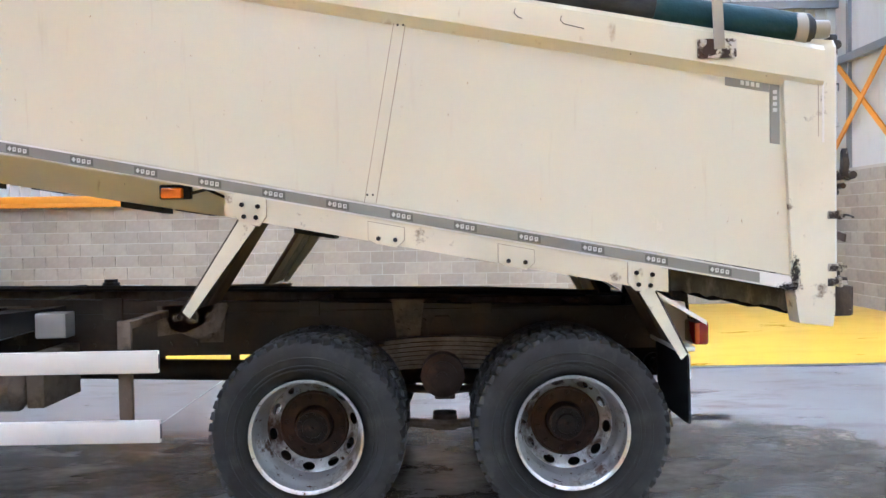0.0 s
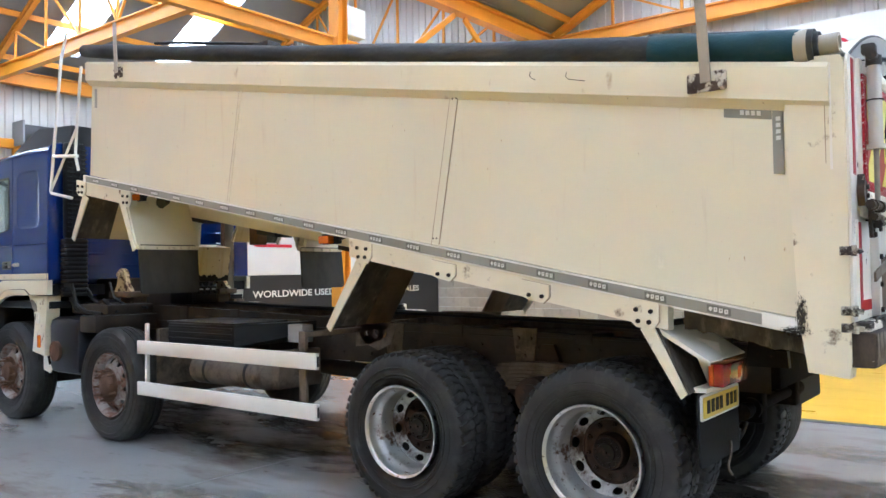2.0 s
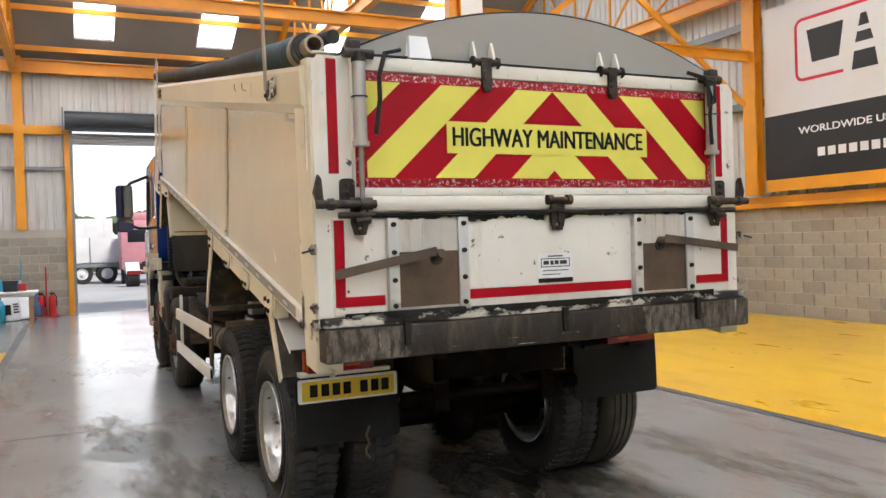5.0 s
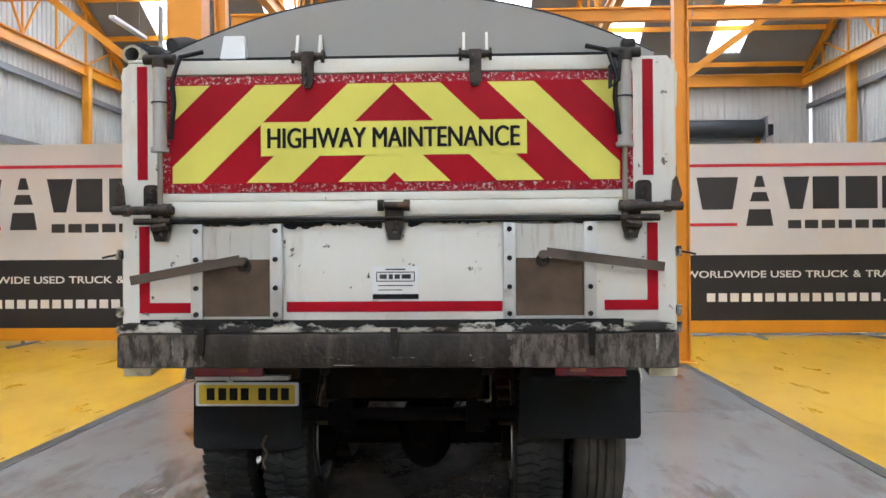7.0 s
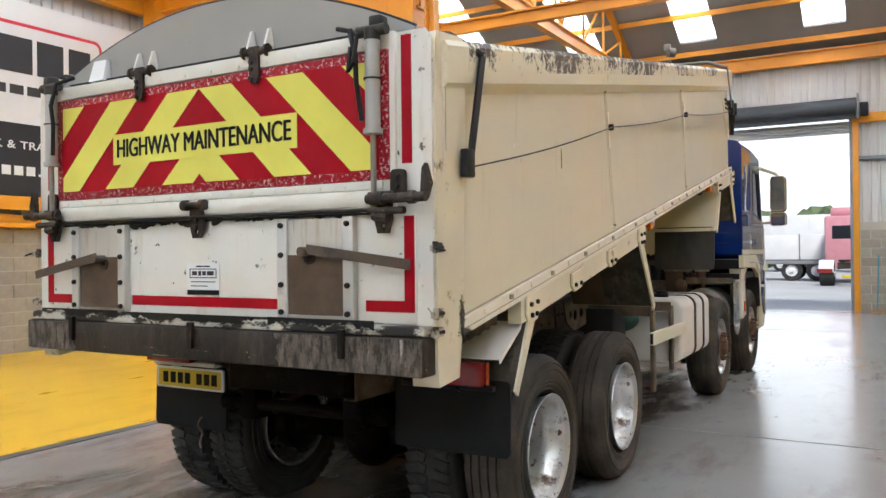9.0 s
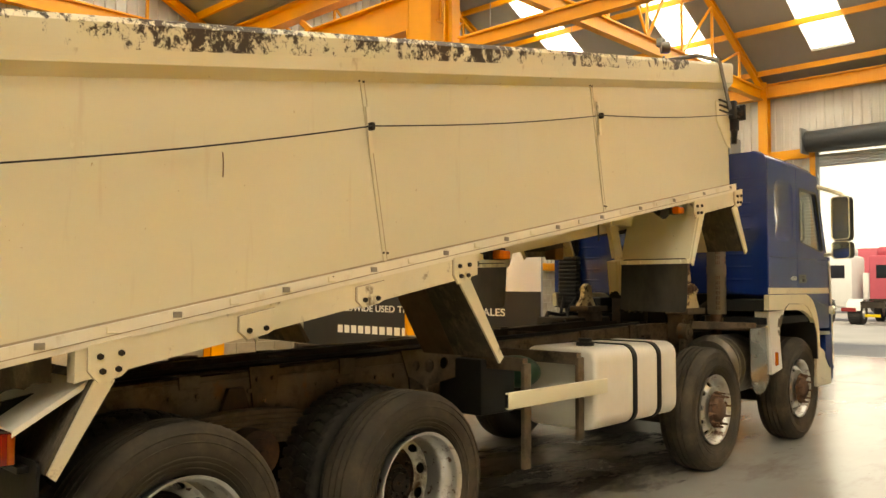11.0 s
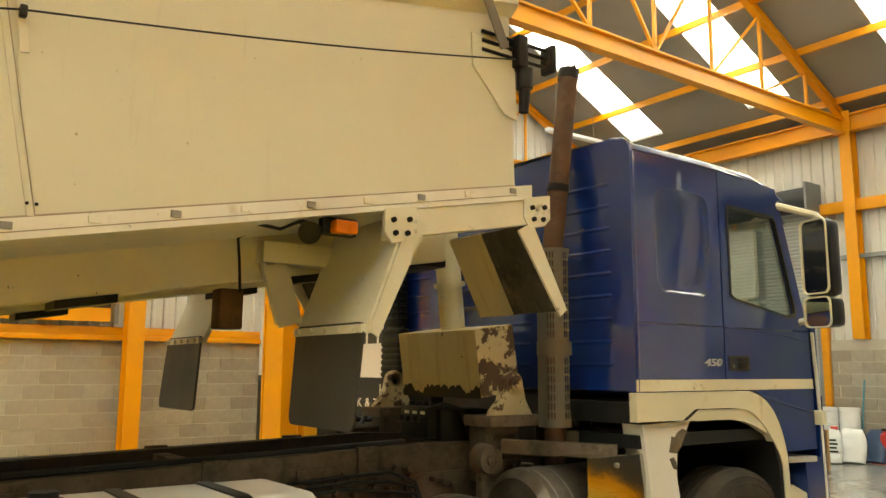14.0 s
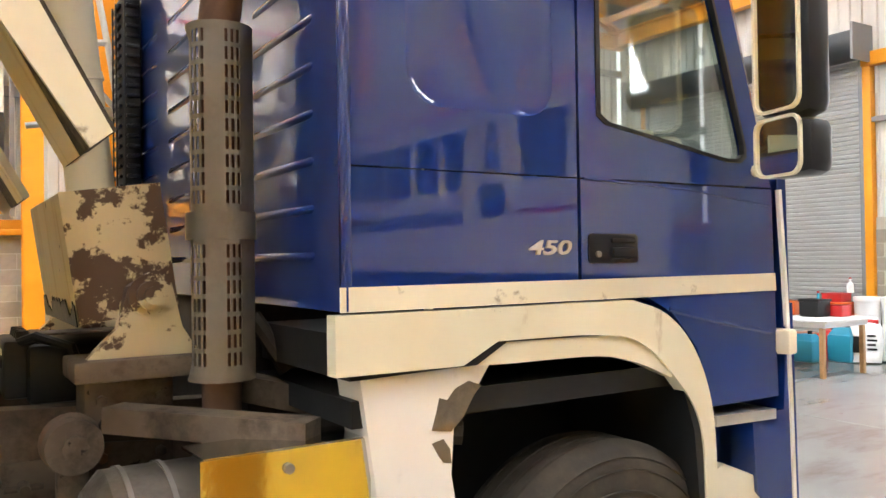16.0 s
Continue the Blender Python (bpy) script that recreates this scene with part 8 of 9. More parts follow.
for k in range(26):
    bm = B()
    x, z = rng.uniform(-5.45, -4.3), rng.uniform(0.90, 1.10)
    r = rng.uniform(0.012, 0.028)
    cyl(bm, (x, 0.446, z), (x, 0.446 + rng.uniform(0.02, 0.07), z), r, r * 0.8, n=8)
    if k % 3 == 0:
        cyl(bm, (x - 0.05, 0.47, z), (x + 0.05, 0.47, z + rng.uniform(-0.02, 0.02)), 0.010, n=8)
    part("rail_fitting", bm, rust_light if k % 2 else chassis_brown, truck, "rusty pipe fitting on the chassis rail")
for k in range(3):
    bm = B()
    z = 1.06 - 0.03 * k
    tube(bm, [(-4.35, 0.47, z), (-4.75, 0.48, z + 0.02), (-5.0, 0.49, z + 0.03 - 0.02 * k), (-5.16, 0.50, z - 0.03), (-5.2, 0.50, z - 0.12), (-5.16, 0.49, z - 0.2)], 0.009)
    part("air_line", bm, black, truck, "black air line")

# ---- the cab ----
def soften(pts, times=2):
    """Cuts the corners of an open outline, keeping its ends."""
    for _ in range(times):
        out = [pts[0]]
        for (a, b), (c, d) in zip(pts, pts[1:]):
            out += [(a * 0.75 + c * 0.25, b * 0.75 + d * 0.25), (a * 0.25 + c * 0.75, b * 0.25 + d * 0.75)]
        pts = out + [pts[-1]]
    return pts



CX0, CX1 = -6.04, -7.74          # back and front of the cab's sides


CAB_Y = 1.245                    # half its width


for s in (-1, 1):
    def skin(out=0.0):
        return lambda u, v, d: (u, s * (CAB_Y + out - d), v)

    # rear quarter, upper, with a pressed panel
    pressed = rounded(-6.725, 2.030, -6.235, 2.63, 0.10, 6)
    inner = rounded(-6.700, 2.055, -6.260, 2.605, 0.08, 6)
    bm = B()
    plate(bm, [(CX0, 1.8635), (CX0, 2.80), (-6.816, 2.80), (-6.816, 1.8635)], [pressed], skin(), 0.03)
    n = len(pressed)
    va = [bm.verts.new(skin()(u, v, 0.0)) for u, v in pressed]
    vb = [bm.verts.new(skin()(u, v, 0.010)) for u, v in inner]
    for k in range(n):
        bm.faces.new((va[k], va[(k + 1) % n], vb[(k + 1) % n], vb[k]))
    bm.faces.new(vb)
    part("cab_quarter", bm, blue, truck, "glossy dark blue cab rear quarter with pressed panel", smooth=30)
    bm = B()
    plate(bm, [(CX0, 1.50), (CX0, 1.8595), (-6.815, 1.8595), (-6.815, 1.50)], (), skin(), 0.03)
    part("cab_quarter_lower", bm, blue, truck, "glossy dark blue lower panel")
    # door
    glass_ring = [(-6.895, 2.055), (-6.895, 2.575), (-6.915, 2.605), (-7.385, 2.59), (-7.42, 2.565), (-7.60, 2.00), (-7.60, 1.965), (-7.57, 1.945), (-7.50, 1.945), (-6.93, 2.03)]
    bm = B()
    plate(bm, [(-6.826, 1.8635), (-6.826, 2.80), (-7.44, 2.77), (-7.735, 1.865)], [glass_ring], skin(), 0.035)
    door = part("cab_door", bm, blue, truck, "glossy dark blue cab door with side window")
    bm = B()
    plate(bm, [(-6.828, 1.50), (-6.828, 1.8595), (-7.738, 1.8595), (-7.75, 1.50)], (), skin(), 0.035)
    part("door_lower", bm, blue, door, "glossy dark blue lower door")
    bm = B()
    plate(bm, [(-7.10, 1.50), (-7.75, 1.50), (-7.76, 1.12), (-7.40, 1.12), (-7.33, 1.32), (-7.22, 1.44)][::-1], (), skin(), 0.04)
    part("door_foot", bm, blue, door, "glossy dark blue door foot")
    bm = B()
    cx = sum(u for u, v in glass_ring) / len(glass_ring)
    cz = sum(v for u, v in glass_ring) / len(glass_ring)
    shrunk = [(cx + (u - cx) * 0.955, cz + (v - cz) * 0.955) for u, v in glass_ring]
    plate(bm, glass_ring, [shrunk], skin(0.004), 0.02)
    part("window_seal", bm, black, door, "black rubber window seal", smooth=0)
    bm = B()
    plate(bm, glass_ring, (), skin(-0.02), 0.004)
    ob = part("window_pane", bm, glass, door, "clear side window glass", smooth=0)
    ob.visible_shadow = False
    bm = B()
    plate(bm, rounded(-7.060, 1.607, -6.855, 1.697, 0.014), (), skin(0.004), 0.004)
    hd = part("door_handle", bm, blue_dark, door, "black door handle in a recess")
    bm = B()
    yy = sorted((s * 1.249, s * 1.262))
    box(bm, -7.045, yy[0], 1.622, -6.945, yy[1], 1.655, 0.005)
    box(bm, -7.045, yy[0], 1.668, -6.945, yy[1] - (0.006 if s > 0 else 0), 1.683, 0.003)
    part("handle_grip", bm, black, hd)
    bm = B()
    cyl(bm, (-6.89, s * 1.250, 1.635), (-6.89, s * 1.257, 1.635), 0.010, n=14)
    part("key_lock", bm, steel, hd, "grey key lock")
    bm = B()
    plate(bm, [(CX0, 1.498), (CX0, 1.560), (-7.745, 1.560), (-7.75, 1.498)], (), skin(0.006), 0.006)
    part("cream_stripe", bm, cream_worn, truck, "cream stripe along the cab side", smooth=0)
    # faint swage line on the door
    bm = B()
    tube(bm, [(-6.84, s * 1.243, 1.862), (-7.3, s * 1.243, 1.845), (-7.73, s * 1.243, 1.80)], 0.006, 6)
    tube(bm, [(-7.20, s * 1.243, 1.455), (-7.45, s * 1.246, 1.40), (-7.72, s * 1.246, 1.35)], 0.009, 6)
    part("swage_line", bm, blue, door)
    # wheel arch
    outer = [(-6.02, 1.492), (-7.02, 1.492), (-7.16, 1.455), (-7.27, 1.37), (-7.35, 1.24), (-7.395, 1.08), (-7.40, 0.82)]
    innr = [(-7.345, 0.82), (-7.338, 1.04), (-7.292, 1.145), (-7.205, 1.24), (-7.118, 1.325), (-7.0, 1.386), (-6.80, 1.398), (-6.505, 1.40), (-6.39, 1.342), (-6.02, 1.343)]
    bm = B()
    plate(bm, outer[:1] + soften(outer[1:]) + soften(innr[:7]) + innr[7:], (), lambda u, v, d: (u, s * (1.262 - d), v), 0.05)
    arch = part("wheel_arch", bm, cream, truck, "cream plastic wheel arch")
    bm = B()
    plate(bm, soften([(-6.392, 1.345), (-6.50, 1.334), (-6.705, 1.334), (-6.916, 1.33), (-7.063, 1.294), (-7.195, 1.238)]) + soften([(-7.21, 1.245), (-7.122, 1.33), (-7.0, 1.391), (-6.80, 1.403), (-6.60, 1.405)]) + [(-6.503, 1.405)], (), lambda u, v, d: (u, s * (1.252 - d), v), 0.04)
    part("arch_lip", bm, cream, arch, "cream inner lip")
    bm = B()
    plate(bm, [(-6.06, 1.33), (-6.44, 1.34), (-6.54, 1.395), (-6.95, 1.39), (-7.05, 1.37), (-7.16, 1.305), (-7.25, 1.195), (-7.30, 1.05), (-7.32, 0.80),
               (-7.36, 0.80), (-7.35, 1.08), (-7.29, 1.24), (-7.2, 1.35), (-7.08, 1.42), (-6.95, 1.44), (-6.06, 1.44)], (), lambda u, v, d: (u, s * (1.255 - d), v), 0.62)
    part("arch_liner", bm, black, arch, "black wheel arch liner")
    bm = B()
    plate(bm, [(-6.10, 1.345), (-6.505, 1.34), (-6.44, 1.25), (-6.38, 1.17), (-6.37, 1.05), (-6.42, 0.76), (-6.16, 0.72), (-6.15, 1.0)], (), lambda u, v, d: (u, s * (1.225 - d), v), 0.14)
    part("arch_stay", bm, cream_worn if s < 0 else white, arch, "pale broken stay behind the front wheel")
    for ring in ([(-6.31, 1.175), (-6.37, 1.165), (-6.41, 1.20), (-6.445, 1.255), (-6.47, 1.28), (-6.43, 1.295), (-6.385, 1.278), (-6.36, 1.25), (-6.335, 1.258), (-6.325, 1.22)],
                 [(-6.31, 1.14), (-6.345, 1.148), (-6.365, 1.12), (-6.37, 1.08), (-6.345, 1.085), (-6.33, 1.105)]):
        bm = B()
        plate(bm, ring, (), lambda u, v, d: (u, s * (1.2255 + d), v), 0.003)
        part("bare_patch", bm, dark_steel, arch, "bare dark patch where the paint broke away", smooth=0)
    bm = B()
    yy = sorted((s * 0.58, s * 1.06))
    box(bm, -6.46, yy[0], 0.62, -6.40, yy[1], 1.40, 0.01)
    box(bm, -7.36, yy[0] if s > 0 else yy[1] - 0.02, 0.62, -6.46, yy[0] + 0.02 if s > 0 else yy[1], 1.44)
    part("rear_liner", bm, black, arch, "black splash panel behind the front wheel")
    bm = B()
    yy = sorted((s * 1.16, s * 1.24))
    box(bm, -6.30, yy[0], 0.80, -6.24, yy[1], 0.93, 0.01)
    part("stay_reflector", bm, amber, arch, "orange reflector")
    # steps and corner
    bm = B()
    plate(bm, [(-7.40, 1.09), (-7.72, 1.08), (-7.72, 1.045), (-7.40, 1.055)], (), lambda u, v, d: (u, s * (1.262 - d), v), 0.25)
    part("cab_step", bm, alu, truck, "grey chequered cab step")
    bm = B()
    plate(bm, [(-7.36, 0.88), (-7.46, 0.92), (-7.66, 0.84), (-7.72, 0.70), (-7.80, 0.68), (-7.80, 0.50), (-7.36, 0.50)], (), lambda u, v, d: (u, s * (1.24 - d), v), 0.35)
    part("step_box", bm, cream_worn, truck, "cream step box")
    bm = B()
    plate(bm, [(-7.60, 1.07), (-7.78, 1.07), (-7.80, 1.45), (-7.84, 1.45), (-7.86, 0.66), (-7.74, 0.68), (-7.62, 0.80)], (), lambda u, v, d: (u, s * (1.252 - d), v), 0.10)
    part("corner_panel", bm, blue, truck, "blue cab corner panel")
    bm = B()
    yy = sorted((s * 1.16, s * 1.30))
    box(bm, -7.80, yy[0], 1.27, -7.75, yy[1], 1.36, 0.012)
    part("corner_lamp", bm, cream, truck, "small pale corner lamp")
    bm = B()
    tube(bm, [(-7.775, s * 1.248, 1.86), (-7.80, s * 1.25, 1.5), (-7.82, s * 1.25, 1.1), (-7.83, s * 1.25, 0.7)], 0.012, 6)
    part("corner_trim", bm, white, truck, "pale trim at the cab corner")
    # mirrors
    y0, y1 = (1.375, 1.58) if s > 0 else (1.43, 1.66)
    bm = B()
    box(bm, -7.60, min(s * y0, s * y1), 2.06, -7.47, max(s * y0, s * y1), 2.545, 0.045)
    mr = part("door_mirror", bm, blue_dark, truck, "tall dark door mirror with pale rim")
    for z0, z1 in ((2.10, 2.52), (1.895, 2.04)):
        if z0 < 2:
            bm = B()
            box(bm, -7.60, min(s * y0, s * y1), 1.875, -7.47, max(s * y0, s * y1), 2.055, 0.035)
            part("wide_mirror", bm, blue_dark, mr, "dark lower mirror housing")
        bm = B()
        o, i = rounded(y0 + 0.002, z0 - 0.025, y1 - 0.002, z1 + 0.02, 0.04), rounded(y0 + 0.010, z0 - 0.016, y1 - 0.010, z1 + 0.011, 0.036)
        plate(bm, [(s * u, v) for u, v in o], [[(s * u, v) for u, v in i]], lambda u, v, d: (-7.452 + d + 0.27 * (abs(u) - (y0 + y1) / 2), u, v), 0.016)
        part("mirror_rim", bm, cream if s > 0 else blue_dark, mr, "mirror rim", smooth=0)
        bm = B()
        plate(bm, [(s * u, v) for u, v in i], (), lambda u, v, d: (-7.448 + d + 0.27 * (abs(u) - (y0 + y1) / 2), u, v), 0.003)
        part("mirror_glass", bm, mirror_glass, mr, "mirror glass", smooth=0)
    bm = B()
    tube(bm, [(-7.44, s * 1.20, 2.68), (-7.50, s * 1.30, 2.64), (-7.54, s * 1.45, 2.58), (-7.55, s * 1.5, 2.52)], 0.024, 8)
    part("mirror_arm", bm, cream if s > 0 else blue_dark, mr, "bent mirror arm")
    bm = B()
    tube(bm, [(-7.66, s * 1.22, 1.92), (-7.60, s * 1.36, 1.93), (-7.56, s * 1.42, 1.95)], 0.022, 8)
    part("mirror_arm", bm, cream if s > 0 else blue_dark, mr, "bent mirror arm")
    bm = B()
    plate(bm, [(-7.36, 2.74), (-7.50, 2.68), (-7.58, 2.56), (-7.53, 2.55), (-7.42, 2.68)], (), lambda u, v, d: (u, s * (1.22 - d), v), 0.05)
    part("visor_end", bm, black, truck, "black sun visor end")
    # A pillar and windscreen edge
    bm = B()
    loft(bm, [(-7.735, s * 1.243, 1.865), (-7.80, s * 1.20, 1.865), (-7.78, s * 1.15, 1.865), (-7.70, s * 1.20, 1.865)],
         [(-7.44, s * 1.243, 2.77), (-7.53, s * 1.20, 2.76), (-7.50, s * 1.12, 2.75), (-7.42, s * 1.17, 2.76)])
    part("front_pillar", bm, blue, truck, "blue windscreen pillar")

# model number on the sides
for s in (-1, 1):
    me = lettering("450", 0.125, 0.042, 0.006, 0.02)
    me.materials.append(alu)
    for v in me.vertices:
        x = (v.co.x + v.co.y * 0.25) * 1.26
        v.co = Vector((-6.622 - x if s > 0 else -6.84 + x, s * (1.248 + v.co.z), 1.635 + v.co.y))
    part("model_number", me, alu, truck, "silver raised number 450")

# back wall with pressed ribs
bm = B()
plate(bm, [(-1.245, 1.50), (1.245, 1.50), (1.245, 1.86), (1.243, 2.80), (1.218, 2.86), (1.12, 2.89), (-1.12, 2.89), (-1.218, 2.86), (-1.243, 2.80), (-1.245, 1.86)], (), yz(CX0 - 0.032), 0.030)
back = part("cab_back", bm, blue, truck, "blue cab back wall with pressed ribs")
for y0, y1 in ((0.62, 1.10), (-0.45, 0.45), (-1.10, -0.62)):
    for k in range(9):
        bm = B()
        z = 1.62 + k * 0.125
        prev = None
        for i in range(9):
            f = i / 8
            out = CX0 - 0.004 + 0.0075 * math.sin(math.pi * f) ** 2
            row = [bm.verts.new(p) for p in ((CX0 - 0.004, y0, z + 0.036 * f), (out, y0 + 0.03, z + 0.036 * f), (out, y1 - 0.03, z + 0.036 * f), (CX0 - 0.004, y1, z + 0.036 * f))]
            if prev:
                for q in range(3):
                    bm.faces.new((prev[q], prev[q + 1], row[q + 1], row[q]))
            prev = row
        part("pressed_rib", bm, blue, back, smooth=50)
for s in (-1, 1):
    bm = B()
    tube(bm, [(CX0 - 0.02, s * 1.232, 1.50), (CX0 - 0.02, s * 1.232, 1.86), (CX0 - 0.02, s * 1.230, 2.79), (CX0 - 0.02, s * 1.218, 2.835), (CX0 - 0.02, s * 1.18, 2.865), (CX0 - 0.02, s * 1.10, 2.882)], 0.020, 10)
    part("corner_bead", bm, blue, back, smooth=50)
# roof
bm = B()
prev = None
half = ((1.244, 0.0), (1.241, 0.025), (1.230, 0.045), (1.20, 0.064), (1.13, 0.080), (1.0, 0.094), (0.5, 0.112), (0.0, 0.12))
prof = [(y, z) for y, z in half] + [(-y, z) for y, z in half[-2::-1]]
for x, zb, k in ((CX0, 2.798, 1.0), (-6.3, 2.798, 1.0), (-6.8, 2.796, 1.0), (-7.2, 2.780, 0.95), (-7.44, 2.755, 0.7), (-7.56, 2.70, 0.4)):
    row = [bm.verts.new((x, y * (1 if x > -7.3 else 0.985), zb + z * k)) for y, z in prof]
    if prev:
        for i in range(len(prof) - 1):
            bm.faces.new((prev[i], prev[i + 1], row[i + 1], row[i]))
    prev = row
roof = part("cab_roof", bm, blue, truck, "glossy blue cab roof", smooth=50)
for s in (-1, 1):
    bm = B()
    tube(bm, [(CX0 - 0.02, s * 1.244, 2.806), (-6.8, s * 1.244, 2.803), (-7.25, s * 1.242, 2.785), (-7.46, s * 1.228, 2.755)], 0.006, 8)
    part("gutter", bm, blue, roof)
# front, windscreen, floor
bm = B()
plate(bm, [(-1.24, 0.55), (1.24, 0.55), (1.24, 1.90), (-1.24, 1.90)], (), lambda u, v, d: (-7.86 + 0.05 * max(0, v - 1.3) + d, u, v), 0.05)
part("cab_front", bm, blue, truck, "blue cab front panel")
bm = B()
plate(bm, [(-1.16, 1.90), (1.16, 1.90), (1.09, 2.68), (-1.09, 2.68)], (), lambda u, v, d: (-7.80 + 0.36 * (v - 1.90) + d, u, v), 0.008)
ws = part("windscreen", bm, glass, truck, "clear windscreen", smooth=0)
ws.visible_shadow = False
bm = B()
box(bm, -7.80, -1.2, 1.20, CX0 - 0.05, 1.2, 1.27)
part("cab_floor", bm, black, truck)
bm = B()
box(bm, -7.76, -1.15, 1.70, -7.35, 1.15, 1.95, 0.06)
part("dashboard", bm, blue_dark, truck, "dark dashboard")
for y in (0.62, -0.62):
    bm = B()
    box(bm, -6.95, y - 0.25, 1.55, -6.45, y + 0.25, 1.75, 0.06)
    box(bm, -6.52, y - 0.25, 1.65, -6.35, y + 0.25, 2.28, 0.07)
    box(bm, -6.50, y - 0.14, 2.26, -6.38, y + 0.14, 2.46, 0.05)
    part("cab_seat", bm, surface("grey_seat_cloth", (0.07, 0.075, 0.085), 0.85, vary=0.2, scale=9, bump=0.003) if y > 0 else MATS["grey_seat_cloth"], truck, "dark grey cloth seat")
bm = B()
wheel_m = Matrix.Translation((-7.22, 0.62, 1.98)) @ pose(0, 0, 0, 0, -32, 0)
pts = [wheel_m @ Vector((0.22 * math.cos(2 * math.pi * k / 24), 0.22 * math.sin(2 * math.pi * k / 24), 0)) for k in range(25)]
tube(bm, pts, 0.017, 8)
for a in (0.3, 2.1, 4.2):
    tube(bm, [wheel_m @ Vector((0, 0, -0.01)), wheel_m @ Vector((0.21 * math.cos(a), 0.21 * math.sin(a), 0))], 0.016, 6)
cyl(bm, wheel_m @ Vector((0, 0, 0.01)), wheel_m @ Vector((0, 0, -0.25)), 0.05)
part("steering_wheel", bm, black, truck, "black steering wheel")
bm = B()
box(bm, -7.30, 1.09, 1.97, -7.10, 1.10, 2.06, 0.002)
part("window_notice", bm, surface("pale_card", (0.55, 0.56, 0.42), 0.6, vary=0.1, bump=0.0), truck, "pale card behind the side window")
# left side between the front axles: dark tank and hoses
bm = B()
box(bm, -6.15, -1.20, 0.55, -5.55, -0.55, 1.12, 0.08)
tk = part("urea_tank", bm, blue_dark, truck, "dark plastic tank between the front axles")
bm = B()
cyl(bm, (-5.95, -1.20, 0.78), (-5.95, -1.23, 0.78), 0.10, n=24)
part("tank_badge", bm, rust_light, tk)
bm = B()
box(bm, -6.34, -1.16, 0.95, -6.22, -1.05, 1.30, 0.01)
box(bm, -6.32, -1.24, 1.05, -6.26, -1.16, 1.16, 0.008)
part("hose_bracket", bm, white_chip, truck, "scuffed white bracket")
bm = B()
box(bm, -5.55, -1.18, 0.98, -5.25, -0.5, 1.14, 0.02)
box(bm, -6.05, -1.0, 1.14, -5.35, -0.5, 1.24, 0.02)
part("rear_wing_support", bm, chassis, truck)

# ---- loose things by the doors ----
def extinguisher(x, y):
    e = thing("fire_extinguisher", (x, y, 0), "red fire extinguisher standing by the wall", "extinguisher", "fire extinguishers")
    bm = B()
    t = B()
    lathe(t, [(0.0, 0.0), (0.085, 0.0), (0.088, 0.02), (0.088, 0.42), (0.07, 0.50), (0.03, 0.53), (0.03, 0.56), (0.0, 0.56)], 20)
    join(bm, t, Matrix.Translation((x, y, 0.008)) @ pose(0, 0, 0, 90, 0, 0))
    part("cylinder", bm, plastic_red, e)
    bm = B()
    box(bm, x - 0.02, y - 0.05, 0.56, x + 0.02, y + 0.06, 0.61, 0.006)
    tube(bm, [(x, y + 0.05, 0.57), (x + 0.03, y + 0.10, 0.50), (x + 0.04, y + 0.10, 0.25)], 0.012)
    part("valve_and_hose", bm, black, e, "black valve and hose")
    return e


for x, y in ((-17.55, -2.72), (-17.58, -2.98)):
    extinguisher(x, y)
es = thing("extinguisher_stand", (-17.55, -2.85, 0), "red steel extinguisher stand", "stand")
bm = B()
box(bm, -17.75, -3.15, 0.0, -17.35, -2.55, 0.006)
part("base", bm, plastic_red, es)
bm = B()
tube(bm, [(-17.72, -2.85, 0.006), (-17.72, -2.85, 1.25)], 0.018)
part("pole", bm, plastic_red, es)

# broom and signs on the piers
br = thing("broom", (-17.8, -2.9, 0), "blue-handled broom leaning on the wall", "broom")
bm = B()
tube(bm, [(-17.62, -3.45, 0.06), (-17.84, -3.40, 1.45)], 0.013)
part("handle", bm, plastic_blue, br)
bm = B()
box(bm, -17.66, -3.60, 0.004, -17.58, -3.30, 0.07, 0.006)
part("head", bm, wood, br)
br2 = thing("broom", (-17.8, 2.35, 0), "blue-handled broom leaning on the wall", "broom")
bm = B()
tube(bm, [(-17.68, 2.42, 0.06), (-17.85, 2.46, 1.40)], 0.013)
part("handle", bm, plastic_blue, br2)
bm = B()
box(bm, -17.72, 2.28, 0.004, -17.64, 2.58, 0.07, 0.006)
part("head", bm, wood, br2)

# stepladder leaning on the pier, seen beside the open door
ld = thing("stepladder", (-17.5, 3.1, 0), "white folded stepladder leaning against the block wall", "stepladder")
for dy in (-0.22, 0.22):
    bm = B()
    beam(bm, (-17.42, 3.1 + dy * 1.2, 0.0), (-17.80, 3.1 + dy * 0.75, 1.95), 0.03, 0.07, up=(1, 0, 0))
    part("stile", bm, alu_rail, ld)
for k in range(7):
    f = (k + 0.6) / 7.4
    bm = B()
    box(bm, -17.46 - 0.38 * f, 3.1 - 0.25 + 0.08 * f, 1.95 * f, -17.38 - 0.38 * f, 3.1 + 0.25 - 0.08 * f, 1.95 * f + 0.03, 0.004)
    part("tread", bm, alu_rail, ld)
bm = B()
plate(bm, [(3.0, 1.15), (3.25, 1.15), (3.25, 1.45), (3.0, 1.45)], (), yz(-17.885), 0.006)
solid("wall_notice", bm, plastic_white, "white notice fixed to the block wall", "notice")
bm = B()
plate(bm, [(3.38, 1.20), (3.52, 1.20), (3.52, 1.58), (3.38, 1.58)], (), yz(-17.885), 0.006)
solid("wall_notice", bm, yellow, "yellow notice fixed to the block wall", "notice")

